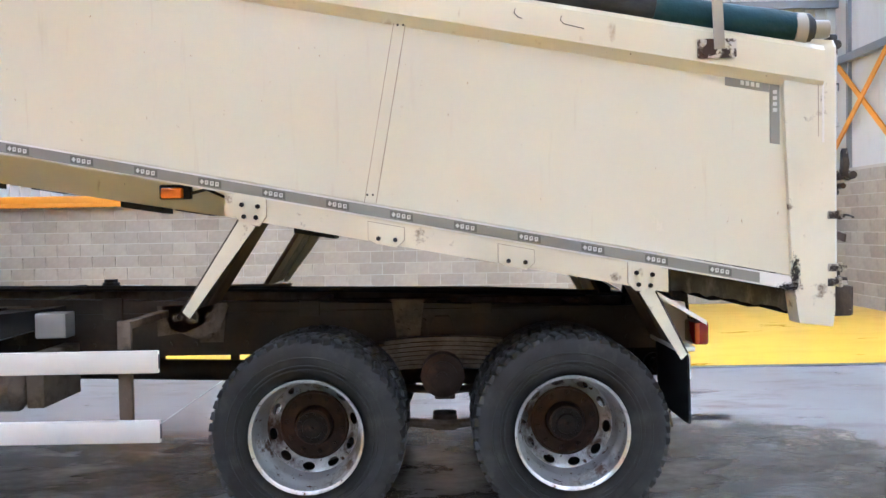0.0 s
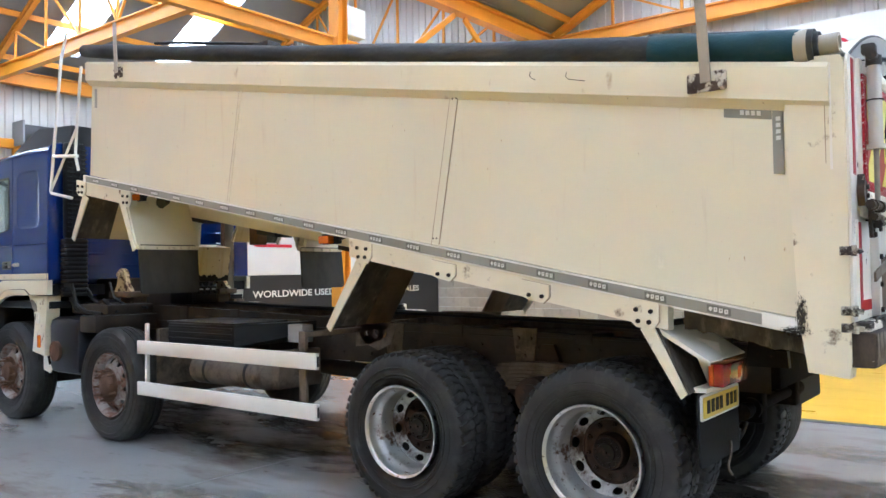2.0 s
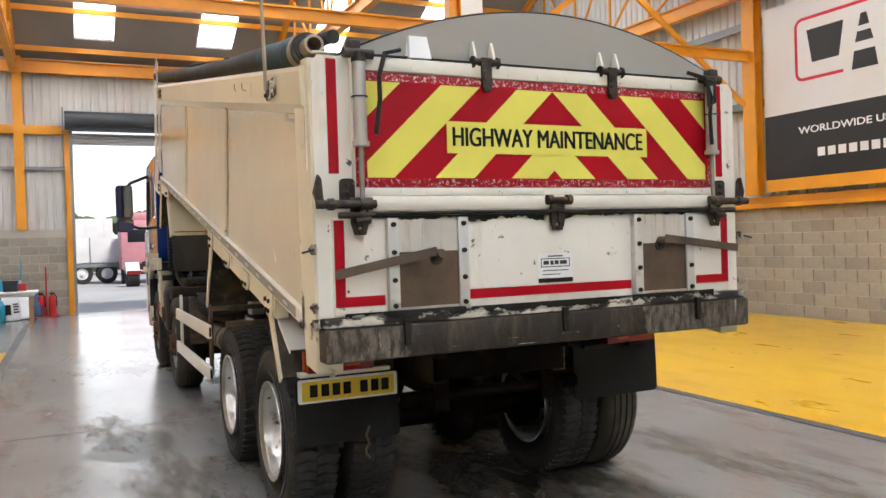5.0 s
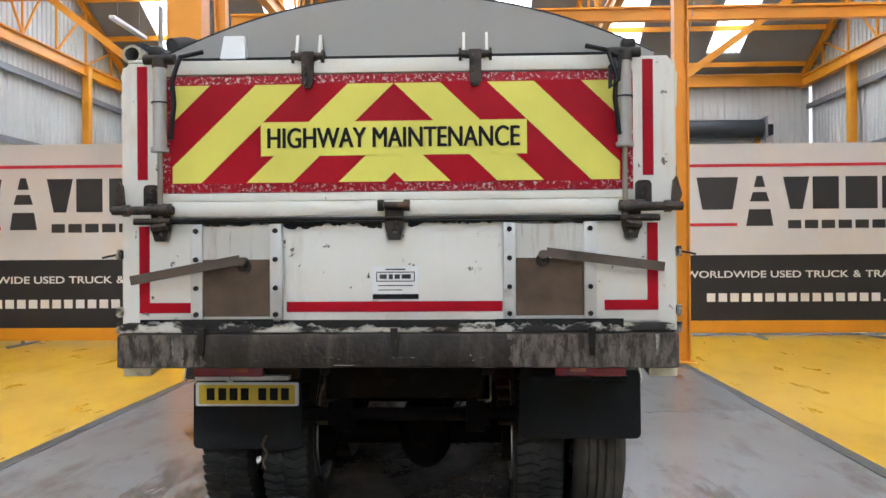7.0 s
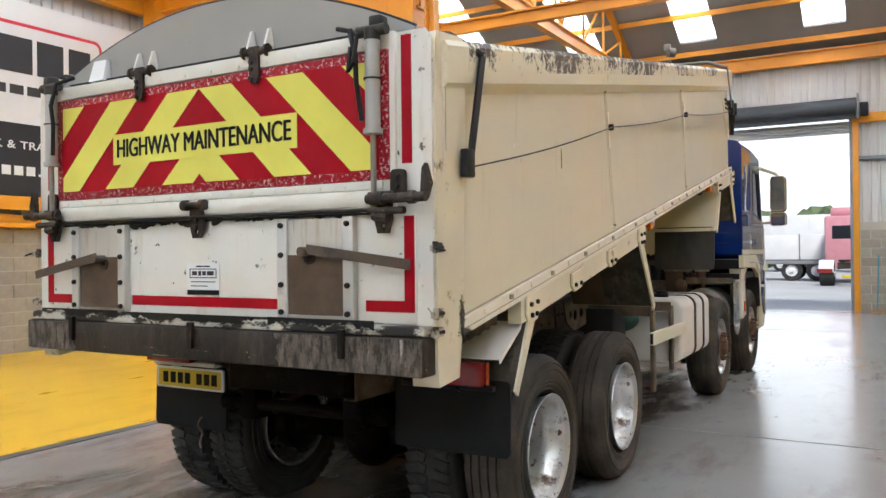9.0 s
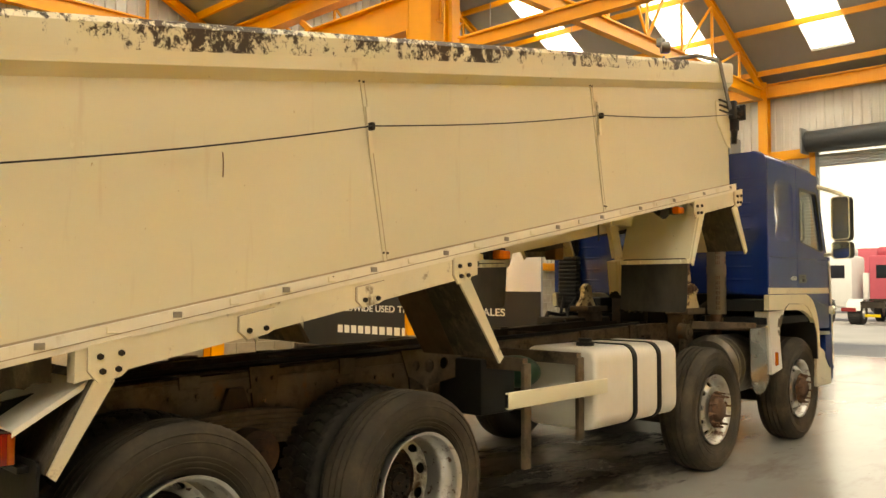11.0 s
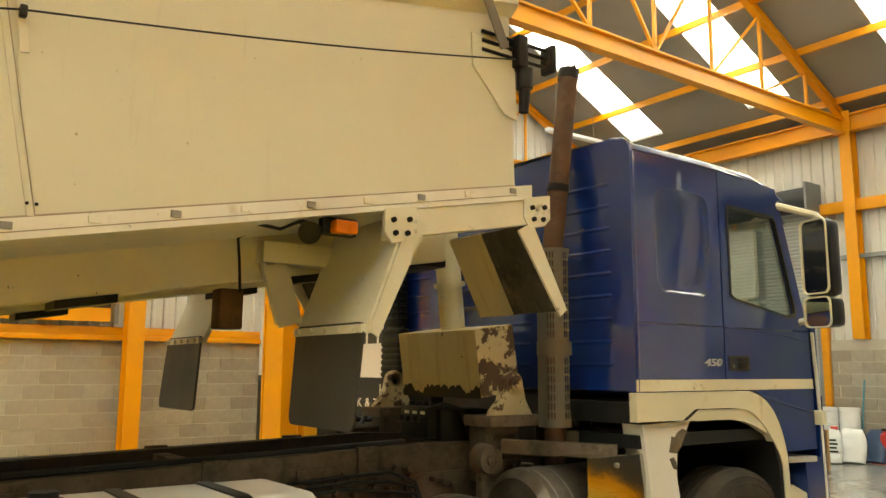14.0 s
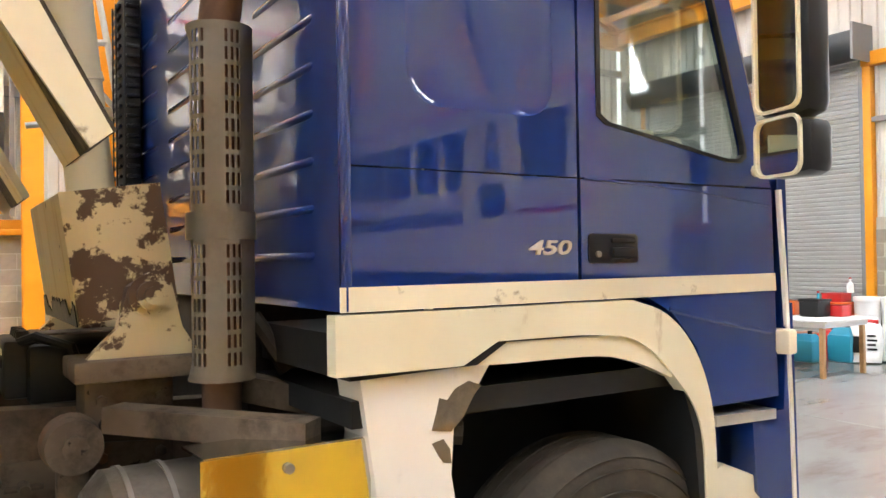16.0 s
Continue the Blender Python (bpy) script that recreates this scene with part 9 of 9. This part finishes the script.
# covered machine and pallet near the closed door
cm = thing("covered_machine", (-14.2, 3.55, 0), "small machine under a crumpled grey dust sheet", "covered machine")
bm = B()
t = B()
bmesh.ops.create_grid(t, x_segments=40, y_segments=40, size=1.0)
for v in t.verts:
    r = max(abs(v.co.x), abs(v.co.y))
    h = 0.98 * (1 - max(0.0, (r - 0.45) / 0.55) ** 1.3)
    h *= 0.78 + 0.22 * (v.co.y * 0.5 + 0.5)
    nz = noise.noise(Vector((v.co.x * 3, v.co.y * 3, 0.3))) * 0.07 + noise.noise(Vector((v.co.x * 9, v.co.y * 7, 1.3))) * 0.05 + abs(noise.noise(Vector((v.co.x * 5, v.co.y * 14, 4.3)))) * 0.05
    k = 0.62 + 0.12 * (r < 0.5)
    v.co = Vector((v.co.x * 0.62, v.co.y * 0.72, max(0.006, h + nz * (1 if h > 0.05 else 0))))
join(bm, t, Matrix.Translation((-14.2, 3.55, 0)))
part("dust_sheet", bm, sheet_grey, cm, smooth=60)
bm = B()
tube(bm, [(-14.1, 3.9, 0.75), (-14.0, 4.15, 1.0), (-13.95, 4.35, 1.08)], 0.018)
part("handle", bm, black, cm)
pa = thing("pallet", (-12.4, 4.0, 0), "small wooden pallet on the floor", "pallet")
for k in range(5):
    bm = B()
    box(bm, -12.9 + k * 0.22, 3.6, 0.11, -12.75 + k * 0.22, 4.4, 0.135, 0.003)
    part("deck_board", bm, wood, pa)
for y in (3.65, 3.97, 4.28):
    bm = B()
    box(bm, -12.9, y, 0.0, -11.87, y + 0.09, 0.108, 0.003)
    part("bearer", bm, wood, pa)

# table with boxes, canisters and sacks by the closed roller door
tb = thing("folding_table", (-15.38, -3.9, 0), "pale folding table with wooden legs", "table")
bm = B()
box(bm, -15.93, -4.9, 0.735, -14.80, -2.96, 0.765, 0.006)
part("tabletop", bm, plastic_white, tb)
bm = B()
box(bm, -15.86, -4.82, 0.66, -14.87, -3.03, 0.734, 0.004)
part("apron", bm, plastic_white, tb)
for x, y in ((-15.84, -4.80), (-15.84, -3.10), (-14.92, -4.80), (-14.92, -3.10)):
    bm = B()
    box(bm, x - 0.03, y - 0.03, 0, x + 0.03, y + 0.03, 0.66, 0.004)
    part("leg", bm, wood, tb)


def crate(name, x, y, z, w, d, h, material, label, cat):
    x, y = x - 0.19, y - 0.45
    c = thing(name, (x, y, z), label, cat)
    bm = B()
    box(bm, x - w / 2, y - d / 2, z, x + w / 2, y + d / 2, z + h, min(w, d, h) * 0.12)
    part("body", bm, material, c)
    bm = B()
    box(bm, x - w * 0.52, y - d * 0.52, z + h * 0.86, x + w * 0.52, y + d * 0.52, z + h, 0.006)
    part("rim", bm, material, c)
    return c


crate("tool_crate", -15.35, -3.55, 0.767, 0.36, 0.42, 0.20, plastic_orange, "orange plastic tool crate on the table", "crate")
crate("tool_crate", -15.2, -3.05, 0.767, 0.30, 0.30, 0.24, black, "dark grey plastic tool case on the table", "tool case")
crate("tool_crate", -15.45, -2.85, 0.767, 0.24, 0.22, 0.16, plastic_red, "dark red plastic box on the table", "box")
crate("tool_crate", -15.5, -4.2, 0.767, 0.36, 0.4, 0.28, plastic_red, "red plastic box on the table", "box")
crate("storage_crate", -17.05, -3.86, 0.0, 0.42, 0.40, 0.86, plastic_orange, "tall orange plastic bin on the floor", "bin")
crate("tool_crate", -17.05, -3.86, 0.864, 0.30, 0.32, 0.14, plastic_red, "red tool bag lying on the orange bin", "tool bag")
crate("storage_crate", -16.9, -4.55, 0.0, 0.5, 0.6, 0.34, plastic_orange, "low orange plastic crate on the floor", "crate")


def bottle(x, y, z, r, h, material, label):
    x, y = x - 0.19, y - 0.45
    b = thing("bottle", (x, y, z), label, "bottle")
    bm = B()
    t = B()
    lathe(t, [(0.0, 0.0), (r, 0.0), (r, h * 0.62), (r * 0.35, h * 0.8), (r * 0.35, h), (0.0, h)], 16)
    join(bm, t, Matrix.Translation((x, y, z)) @ pose(0, 0, 0, 90, 0, 0))
    part("body", bm, material, b)
    bm = B()
    cyl(bm, (x, y, z + h), (x, y, z + h * 1.1), r * 0.4, n=12)
    part("cap", bm, plastic_red, b)


bottle(-14.95, -3.35, 0.767, 0.045, 0.26, plastic_white, "white plastic bottle on the table")
bottle(-15.0, -3.75, 0.767, 0.05, 0.22, plastic_white, "white plastic bottle on the table")
bottle(-15.6, -3.25, 0.767, 0.05, 0.30, plastic_blue, "blue plastic bottle on the table")
bottle(-15.1, -4.0, 0.767, 0.04, 0.24, ink, "dark plastic bottle on the table")
bottle(-17.2, -3.72, 1.004, 0.05, 0.22, plastic_white, "clear plastic bottle on the orange bin")


def canister(x, y, material, label, h=0.5):
    x, y = x - 0.2, y - 0.49
    c = thing("canister", (x, y, 0), label, "canister")
    bm = B()
    box(bm, x - 0.15, y - 0.19, 0.0, x + 0.15, y + 0.19, h * 0.8, 0.04)
    loft(bm, [(x - 0.13, y - 0.17, h * 0.78), (x + 0.13, y - 0.17, h * 0.78), (x + 0.13, y + 0.17, h * 0.78), (x - 0.13, y + 0.17, h * 0.78)],
         [(x - 0.07, y - 0.10, h), (x + 0.07, y - 0.10, h), (x + 0.07, y + 0.12, h), (x - 0.07, y + 0.12, h)])
    part("body", bm, material, c)
    bm = B()
    cyl(bm, (x, y + 0.06, h), (x, y + 0.06, h + 0.05), 0.035, n=14)
    part("cap", bm, black, c)


for x, y, mm, lb, h in ((-16.1, -3.74, plastic_blue, "blue plastic canister on the floor", 0.42), (-16.52, -3.40, plastic_blue, "blue plastic canister on the floor", 0.52),
                        (-16.62, -3.68, plastic_red, "dark red plastic canister on the floor", 0.45), (-16.3, -4.25, plastic_blue, "blue plastic canister on the floor", 0.45)):
    canister(x, y, mm, lb, h)


def tub(x, y, r, h, mark):
    x, y = x - 0.19, y - 0.45
    tb = thing("paint_tub", (x, y, 0), "large white plastic tub" + (" with a blue round mark" if mark else " with a lid"), "tub")
    bm = B()
    t = B()
    lathe(t, [(0.0, 0.0), (r * 0.86, 0.0), (r, h * 0.92), (r * 1.06, h * 0.93), (r * 1.06, h), (0.0, h * 1.01)], 28)
    join(bm, t, Matrix.Translation((x, y, 0)) @ pose(0, 0, 0, 90, 0, 0))
    part("tub_body", bm, plastic_white, tb)
    if mark:
        bm = B()
        n = Vector((0.86, 0.5, 0)).normalized()
        side = Vector((-n.y, n.x, 0))
        o = Vector((x, y, h * 0.62)) + n * (r * 1.0)
        ring = circle(0, 0, 0.10, 24)
        plate(bm, ring, [circle(0.015, -0.01, 0.055, 18)], lambda u, v, d: tuple(o + side * u + Vector((0, 0, v * 0.75)) + n * d), 0.012)
        part("tub_mark", bm, plastic_blue, tb, "blue round mark")


tub(-17.2, -3.45, 0.19, 0.95, True)
tub(-17.35, -3.12, 0.18, 0.95, False)


def sack(x, y, material, label, h=0.62, turn=0, lean_by=6, seed=0):
    """An upright filled sack: flat foot, bulging belly, crimped top."""
    sk = thing("sack", (x, y, 0), label, "sack")
    bm = B()
    t = B()
    rings = []
    for i in range(15):
        f = i / 14
        wide = 0.20 + 0.03 * math.sin(math.pi * f) - 0.04 * max(0.0, f - 0.75) * 4
        deep = 0.115 * math.sqrt(max(0.0, 1 - max(0.0, (f - 0.55) / 0.45) ** 2)) + 0.012
        row = []
        for k in range(28):
            a = 2 * math.pi * k / 28
            c, q = math.cos(a), math.sin(a)
            u = math.copysign(abs(c) ** 0.6, c) * deep
            v = math.copysign(abs(q) ** 0.6, q) * wide
            p = Vector((u, v, f * h))
            row.append(t.verts.new(p + Vector((1, 0.6, 0.2)) * 0.022 * noise.noise(p * 9 + Vector((seed, 0, 0))) * (f > 0)))
        rings.append(row)
    for a, b in zip(rings, rings[1:]):
        for k in range(28):
            t.faces.new((a[k], a[(k + 1) % 28], b[(k + 1) % 28], b[k]))
    t.faces.new(rings[0][::-1])
    t.faces.new(rings[-1])
    join(bm, t, Matrix.Translation((x, y, 0.006)) @ pose(0, 0, 0, 0, -lean_by, turn))
    part("bag", bm, material, sk, smooth=60)
    return sk


sk = sack(-16.80, -3.60, plastic_white, "full white plastic sack with red top and dark printed bars", 0.66, 28, 8, 1)
M = Matrix.Translation((-16.80, -3.60, 0.006)) @ pose(0, 0, 0, 0, -8, 28)
bm = B()
box(bm, 0.118, -0.17, 0.14, 0.142, -0.04, 0.38, 0.004, m=M)
part("print_bar", bm, ink, sk, "plain dark printed block")
for k in range(4):
    bm = B()
    box(bm, 0.118, 0.02, 0.18 + k * 0.065, 0.142, 0.15 - 0.02 * (k % 2), 0.21 + k * 0.065, 0.003, m=M)
    part("print_bar", bm, ink, sk, "plain dark printed bar")
bm = B()
box(bm, -0.05, -0.17, 0.57, 0.085, 0.17, 0.635, 0.01, m=M)
part("top_band", bm, plastic_red, sk, "red printed band")
sack(-17.14, -3.36, plastic_white, "slumped white plastic sack", 0.60, 15, 14, 4)
sack(-17.52, -3.16, plastic_blue_dark, "slumped dark blue plastic sack by the wall", 0.60, -10, 18, 7)

# striped bollards by the door
for y in (-2.45, 2.15):
    bo = thing("bollard", (-18.3, y, 0), "black and yellow striped door bollard", "bollard", "door bollards")
    for k in range(7):
        bm = B()
        cyl(bm, (-18.3, y, -0.02 + k * 0.16), (-18.3, y, 0.14 + k * 0.16), 0.075, n=18)
        part("stripe", bm, plate_yellow if k % 2 else black, bo)

# ---- the yard beyond the open door ----
sky_m = bpy.data.materials.new("bright_hazy_sky")
sky_m.use_nodes = True
sky_nt = sky_m.node_tree
sky_nt.nodes.remove(sky_nt.nodes["Principled BSDF"])
em = sky_nt.nodes.new("ShaderNodeEmission")
em.inputs[0].default_value, em.inputs[1].default_value = (0.96, 0.98, 1.0, 1), 1.5
sky_nt.links.new(em.outputs[0], sky_nt.nodes["Material Output"].inputs[0])
bm = B()
bm.faces.new([bm.verts.new(p) for p in ((-380, -390, -1), (-380, 390, -1), (-380, 390, 220), (-380, -390, 220))])
solid("backdrop", bm, sky_m, "bright white hazy sky beyond the yard", "sky", "structure")


def yard_wheel(v, x, y, s, r=0.5, w=0.3):
    """A wheel whose axle lies along x."""
    bm = B()
    t = B()
    lathe(t, [(0.28, -w / 2), (r - 0.03, -w / 2), (r, -w / 2 + 0.04), (r, w / 2 - 0.04), (r - 0.03, w / 2), (0.28, w / 2)], 28, close=True)
    join(bm, t, Matrix.Translation((x, y, r - 0.02)) @ pose(0, 0, 0, 0, 0, 90 if s else 0))
    wh = part("wheel", bm, rubber, v, "black road wheel")
    bm = B()
    t = B()
    lathe(t, [(0.285, w / 2 - 0.03), (0.27, w / 2 - 0.06), (0.10, w / 2 - 0.05), (0.09, w / 2 + 0.03), (0.0, w / 2 + 0.03)], 20)
    lathe(t, [(0.285, -w / 2 + 0.03), (0.10, -w / 2 + 0.05), (0.0, -w / 2 + 0.05)], 20)
    join(bm, t, Matrix.Translation((x, y, r - 0.02)) @ pose(0, 0, 0, 0, 0, -90 if s else 0))
    part("rim", bm, truck_white, wh)


# dropside lorry with a loading crane, side on
cl = thing("crane_lorry", (-40, -1.5, 0), "white dropside lorry with a folded purple loading crane and blue cab", "lorry")
bm = B()
box(bm, -41.1, -7.2, 0.80, -38.9, 2.6, 1.02, 0.02)
part("chassis", bm, grey_steel, cl)
for k in range(4):
    bm = B()
    y = -7.2 + k * 1.95
    box(bm, -38.92, y + 0.03, 1.03, -38.86, y + 1.90, 2.25, 0.015)
    part("dropside", bm, truck_white, cl, "white dropside panel")
    bm = B()
    box(bm, -38.855, y + 1.90, 1.03, -38.82, y + 1.96, 2.30, 0.01)
    part("side_post", bm, grey_steel, cl)
bm = B()
box(bm, -41.1, -7.2, 1.03, -41.04, 0.6, 2.25)
box(bm, -41.04, -7.2, 1.03, -38.93, 0.6, 1.10)
part("load_bed", bm, truck_white, cl)
bm = B()
box(bm, -41.0, 2.0, 0.75, -39.0, 3.6, 3.0, 0.10)
cb = part("cab", bm, plastic_blue, cl, "blue cab")
bm = B()
box(bm, -38.99, 2.6, 1.9, -38.97, 3.4, 2.7, 0.01)
part("cab_window", bm, blue_dark, cb)
bm = B()
box(bm, -40.3, 0.75, 1.0, -39.5, 1.25, 2.4, 0.05)
beam(bm, (-39.9, 1.0, 2.3), (-39.9, 0.7, 3.45), 0.28, 0.28)
beam(bm, (-39.9, 0.5, 3.45), (-39.9, 2.25, 3.15), 0.20, 0.26)
beam(bm, (-39.7, 2.2, 3.2), (-39.7, 2.05, 2.2), 0.16, 0.22)
cyl(bm, (-39.9, 0.9, 2.6), (-39.9, 1.6, 3.2), 0.07)
part("loading_crane", bm, crane_purple, cl, "purple folded loading crane")
for y in (-5.6, -0.6, -1.75, 2.9):
    yard_wheel(cl, -39.1, y, True)
    yard_wheel(cl, -40.9, y, True)


def tractor_unit(x, y, cab, label):
    """A tractor unit seen from behind: frame, fifth wheel, mudguards, lamps, cab ahead."""
    v = thing("tractor_unit", (x, y, 0), label, "lorry", "tractor units in the yard")
    bm = B()
    for s in (-1, 1):
        box(bm, x - 6.0, y + s * 0.42 - 0.04, 0.70, x, y + s * 0.42 + 0.04, 0.98)
    for d in (0.05, 1.6, 3.0):
        box(bm, x - d - 0.1, y - 0.40, 0.72, x - d, y + 0.40, 0.95)
    part("frame", bm, chassis, v)
    bm = B()
    plate(bm, circle(x - 1.4, y, 0.5, 24), (), xy(1.0), 0.08)
    part("fifth_wheel", bm, chassis, v)
    bm = B()
    box(bm, x - 6.0, y - 1.22, 0.65, x - 4.0, y + 1.22, 3.05, 0.12)
    c = part("cab", bm, cab, v, "cab seen from behind")
    bm = B()
    box(bm, x - 5.9, y - 1.0, 3.0, x - 4.4, y + 1.0, 3.45, 0.15)
    part("roof_deflector", bm, cab, c)
    bm = B()
    box(bm, x - 4.0, y - 0.9, 2.0, x - 3.985, y + 0.9, 2.6, 0.01)
    part("rear_window", bm, blue_dark, c)
    for s in (-1, 1):
        yard_wheel(v, x - 1.2, y + s * 0.92, False, 0.5, 0.55)
        yard_wheel(v, x - 5.0, y + s * 1.02, False, 0.5, 0.3)
        bm = B()
        a, b = sorted((y + s * 0.64, y + s * 1.22))
        for k in range(8):
            t0, t1 = radians(10 + 20 * k), radians(30 + 20 * k)
            loft(bm, [(x - 1.2 + 0.6 * math.cos(t0), a, 0.48 + 0.6 * math.sin(t0)), (x - 1.2 + 0.6 * math.cos(t0), b, 0.48 + 0.6 * math.sin(t0)),
                      (x - 1.2 + 0.57 * math.cos(t0), b, 0.48 + 0.57 * math.sin(t0)), (x - 1.2 + 0.57 * math.cos(t0), a, 0.48 + 0.57 * math.sin(t0))],
                 [(x - 1.2 + 0.6 * math.cos(t1), a, 0.48 + 0.6 * math.sin(t1)), (x - 1.2 + 0.6 * math.cos(t1), b, 0.48 + 0.6 * math.sin(t1)),
                  (x - 1.2 + 0.57 * math.cos(t1), b, 0.48 + 0.57 * math.sin(t1)), (x - 1.2 + 0.57 * math.cos(t1), a, 0.48 + 0.57 * math.sin(t1))])
        part("mudguard", bm, truck_white, v, "pale mudguard")
        bm = B()
        box(bm, x - 0.04, a, 0.55, x, b, 0.72, 0.01)
        part("tail_lamp", bm, red_lens, v, "red tail lamp")
    bm = B()
    box(bm, x - 0.02, y - 0.3, 0.34, x, y + 0.3, 0.46, 0.005)
    part("plain_plate", bm, plate_yellow, v, "plain yellow plate")
    return v


tractor_unit(-32.3, 1.15, truck_pink, "faded pink tractor unit parked with its tail to the shed")
tractor_unit(-33.0, 3.9, truck_white, "white tractor unit parked with its tail to the shed")
tractor_unit(-34.5, -5.6, truck_red, "faded red tractor unit parked with its tail to the shed")
tractor_unit(-34.0, -8.6, truck_white, "white tractor unit parked with its tail to the shed")
for y0, y1, x, mat, lb in ((0.8, 6.2, -52, truck_pink, "faded pink box trailer in the yard"), (7.4, 16.5, -53, truck_white, "white curtain-sided trailer in the yard"), (-22.0, -7.5, -50, truck_red, "long faded red curtain-sided trailer in the yard"),
                           (-5.5, 0.5, -56, truck_white, "white box trailer far back in the yard")):
    tr = thing("trailer", (x, (y0 + y1) / 2, 0), lb, "trailer")
    bm = B()
    box(bm, x - 2.5, y0, 1.1, x, y1, 3.9, 0.04)
    bd = part("trailer_body", bm, mat, tr)
    for k in range(int((y1 - y0) / 1.2)):
        bm = B()
        box(bm, x + 0.002, y0 + 0.6 + 1.2 * k, 1.1, x + 0.02, y0 + 0.66 + 1.2 * k, 3.85)
        part("curtain_strap", bm, truck_white, bd)
    bm = B()
    box(bm, x - 2.2, y0 + 0.2, 0.85, x - 0.3, y1 - 0.2, 1.09)
    part("trailer_frame", bm, chassis, tr)
    for y in (y0 + 1.2, y0 + 2.5, y1 - 2.0):
        yard_wheel(tr, x - 0.2, y, True)
        yard_wheel(tr, x - 2.3, y, True)

# hedge bank and low hill behind the yard
bm = B()
rng = random.Random(5)
for i in range(420):
    y = rng.uniform(-45, 45)
    x = -70 + rng.uniform(-4, 4)
    r = rng.uniform(0.6, 1.6)
    m = Matrix.Translation((x, y, rng.uniform(0.2, 4.4))) @ pose(0, 0, 0, rng.uniform(0, 90), rng.uniform(0, 90), 0) @ Matrix.Diagonal((r, r * 0.8, r * 0.7, 1))
    bmesh.ops.create_icosphere(bm, subdivisions=1, radius=1.0, matrix=m)
for v in bm.verts:
    v.co += Vector((rng.uniform(-0.25, 0.25), rng.uniform(-0.25, 0.25), rng.uniform(-0.25, 0.25)))
solid("hedge", bm, leaf_far, "distant hedge bank of small clumps behind the yard", "hedge", "stuff", smooth=0)

# ---- blockwork: single blocks where the walls come nearest, the rest joined ----
def block_mesh(length, height, depth):
    bm = B()
    box(bm, -length / 2, -depth, 0, length / 2, 0, height)
    return finish("block", bm, block, 0)


LB, HB, JB = 0.44, 0.212, 0.011
full = block_mesh(LB - JB, HB, 0.012)
half = block_mesh(LB / 2 - JB, HB, 0.012)


def blockwork(parent, a, b, normal, top, near):
    """Courses in stretcher bond from plan point a to b, proud of the mortar; blocks inside the stretch `near` are single objects."""
    a, b = Vector((*a, 0)), Vector((*b, 0))
    d = (b - a).normalized()
    length = (b - a).length
    turn = Matrix(((d.x, -normal[0], 0), (d.y, -normal[1], 0), (0, 0, 1))).to_4x4()
    rest = B()
    count = 0
    rows = int(top / (HB + JB))
    for row in range(rows):
        z = 0.005 + row * (HB + JB)
        s = 0.0 if row % 2 == 0 else -LB / 2
        while s < length:
            s0, s1 = max(s, 0.0), min(s + LB, length)
            if s1 - s0 > 0.12:
                mid = (s0 + s1) / 2
                me = full if s1 - s0 > LB * 0.8 else half
                p = a + d * mid
                jut = random.uniform(-0.0015, 0.0015)
                m = Matrix.Translation((p.x + normal[0] * jut, p.y + normal[1] * jut, z)) @ turn
                if near[0] <= mid <= near[1] and count < 300:
                    ob = new("block", me)
                    ob.parent = parent
                    ob.matrix_basis = m
                    count += 1
                else:
                    t = bmesh.new()
                    t.from_mesh(me)
                    t.transform(m)
                    me2 = bpy.data.meshes.new("tmp")
                    t.to_mesh(me2)
                    t.free()
                    rest.from_mesh(me2)
                    bpy.data.meshes.remove(me2)
            s += LB
    if len(rest.verts):
        ob = part("blockwork", rest, block_rest, parent, "grey concrete blocks", smooth=0)
        tagged(ob, kind="stuff")
    else:
        rest.free()


blockwork(wall_north, (XF, YP), (XE, YP), (0, -1), WALL_TOP, (8.0, 21.5))
blockwork(wall_south, (XE, YN), (XF, YN), (0, 1), WALL_TOP, (17.0, 30.0))
for a, b in ((-4.15, -2.33), (2.06, 3.62)):
    blockwork(wall_west, (XF, b), (XF, a), (1, 0), 2.2, (0.0, 3.0))
blockwork(wall_return, (XR, YP), (XR, YR), (-1, 0), RET_TOP, (0.0, 3.5))
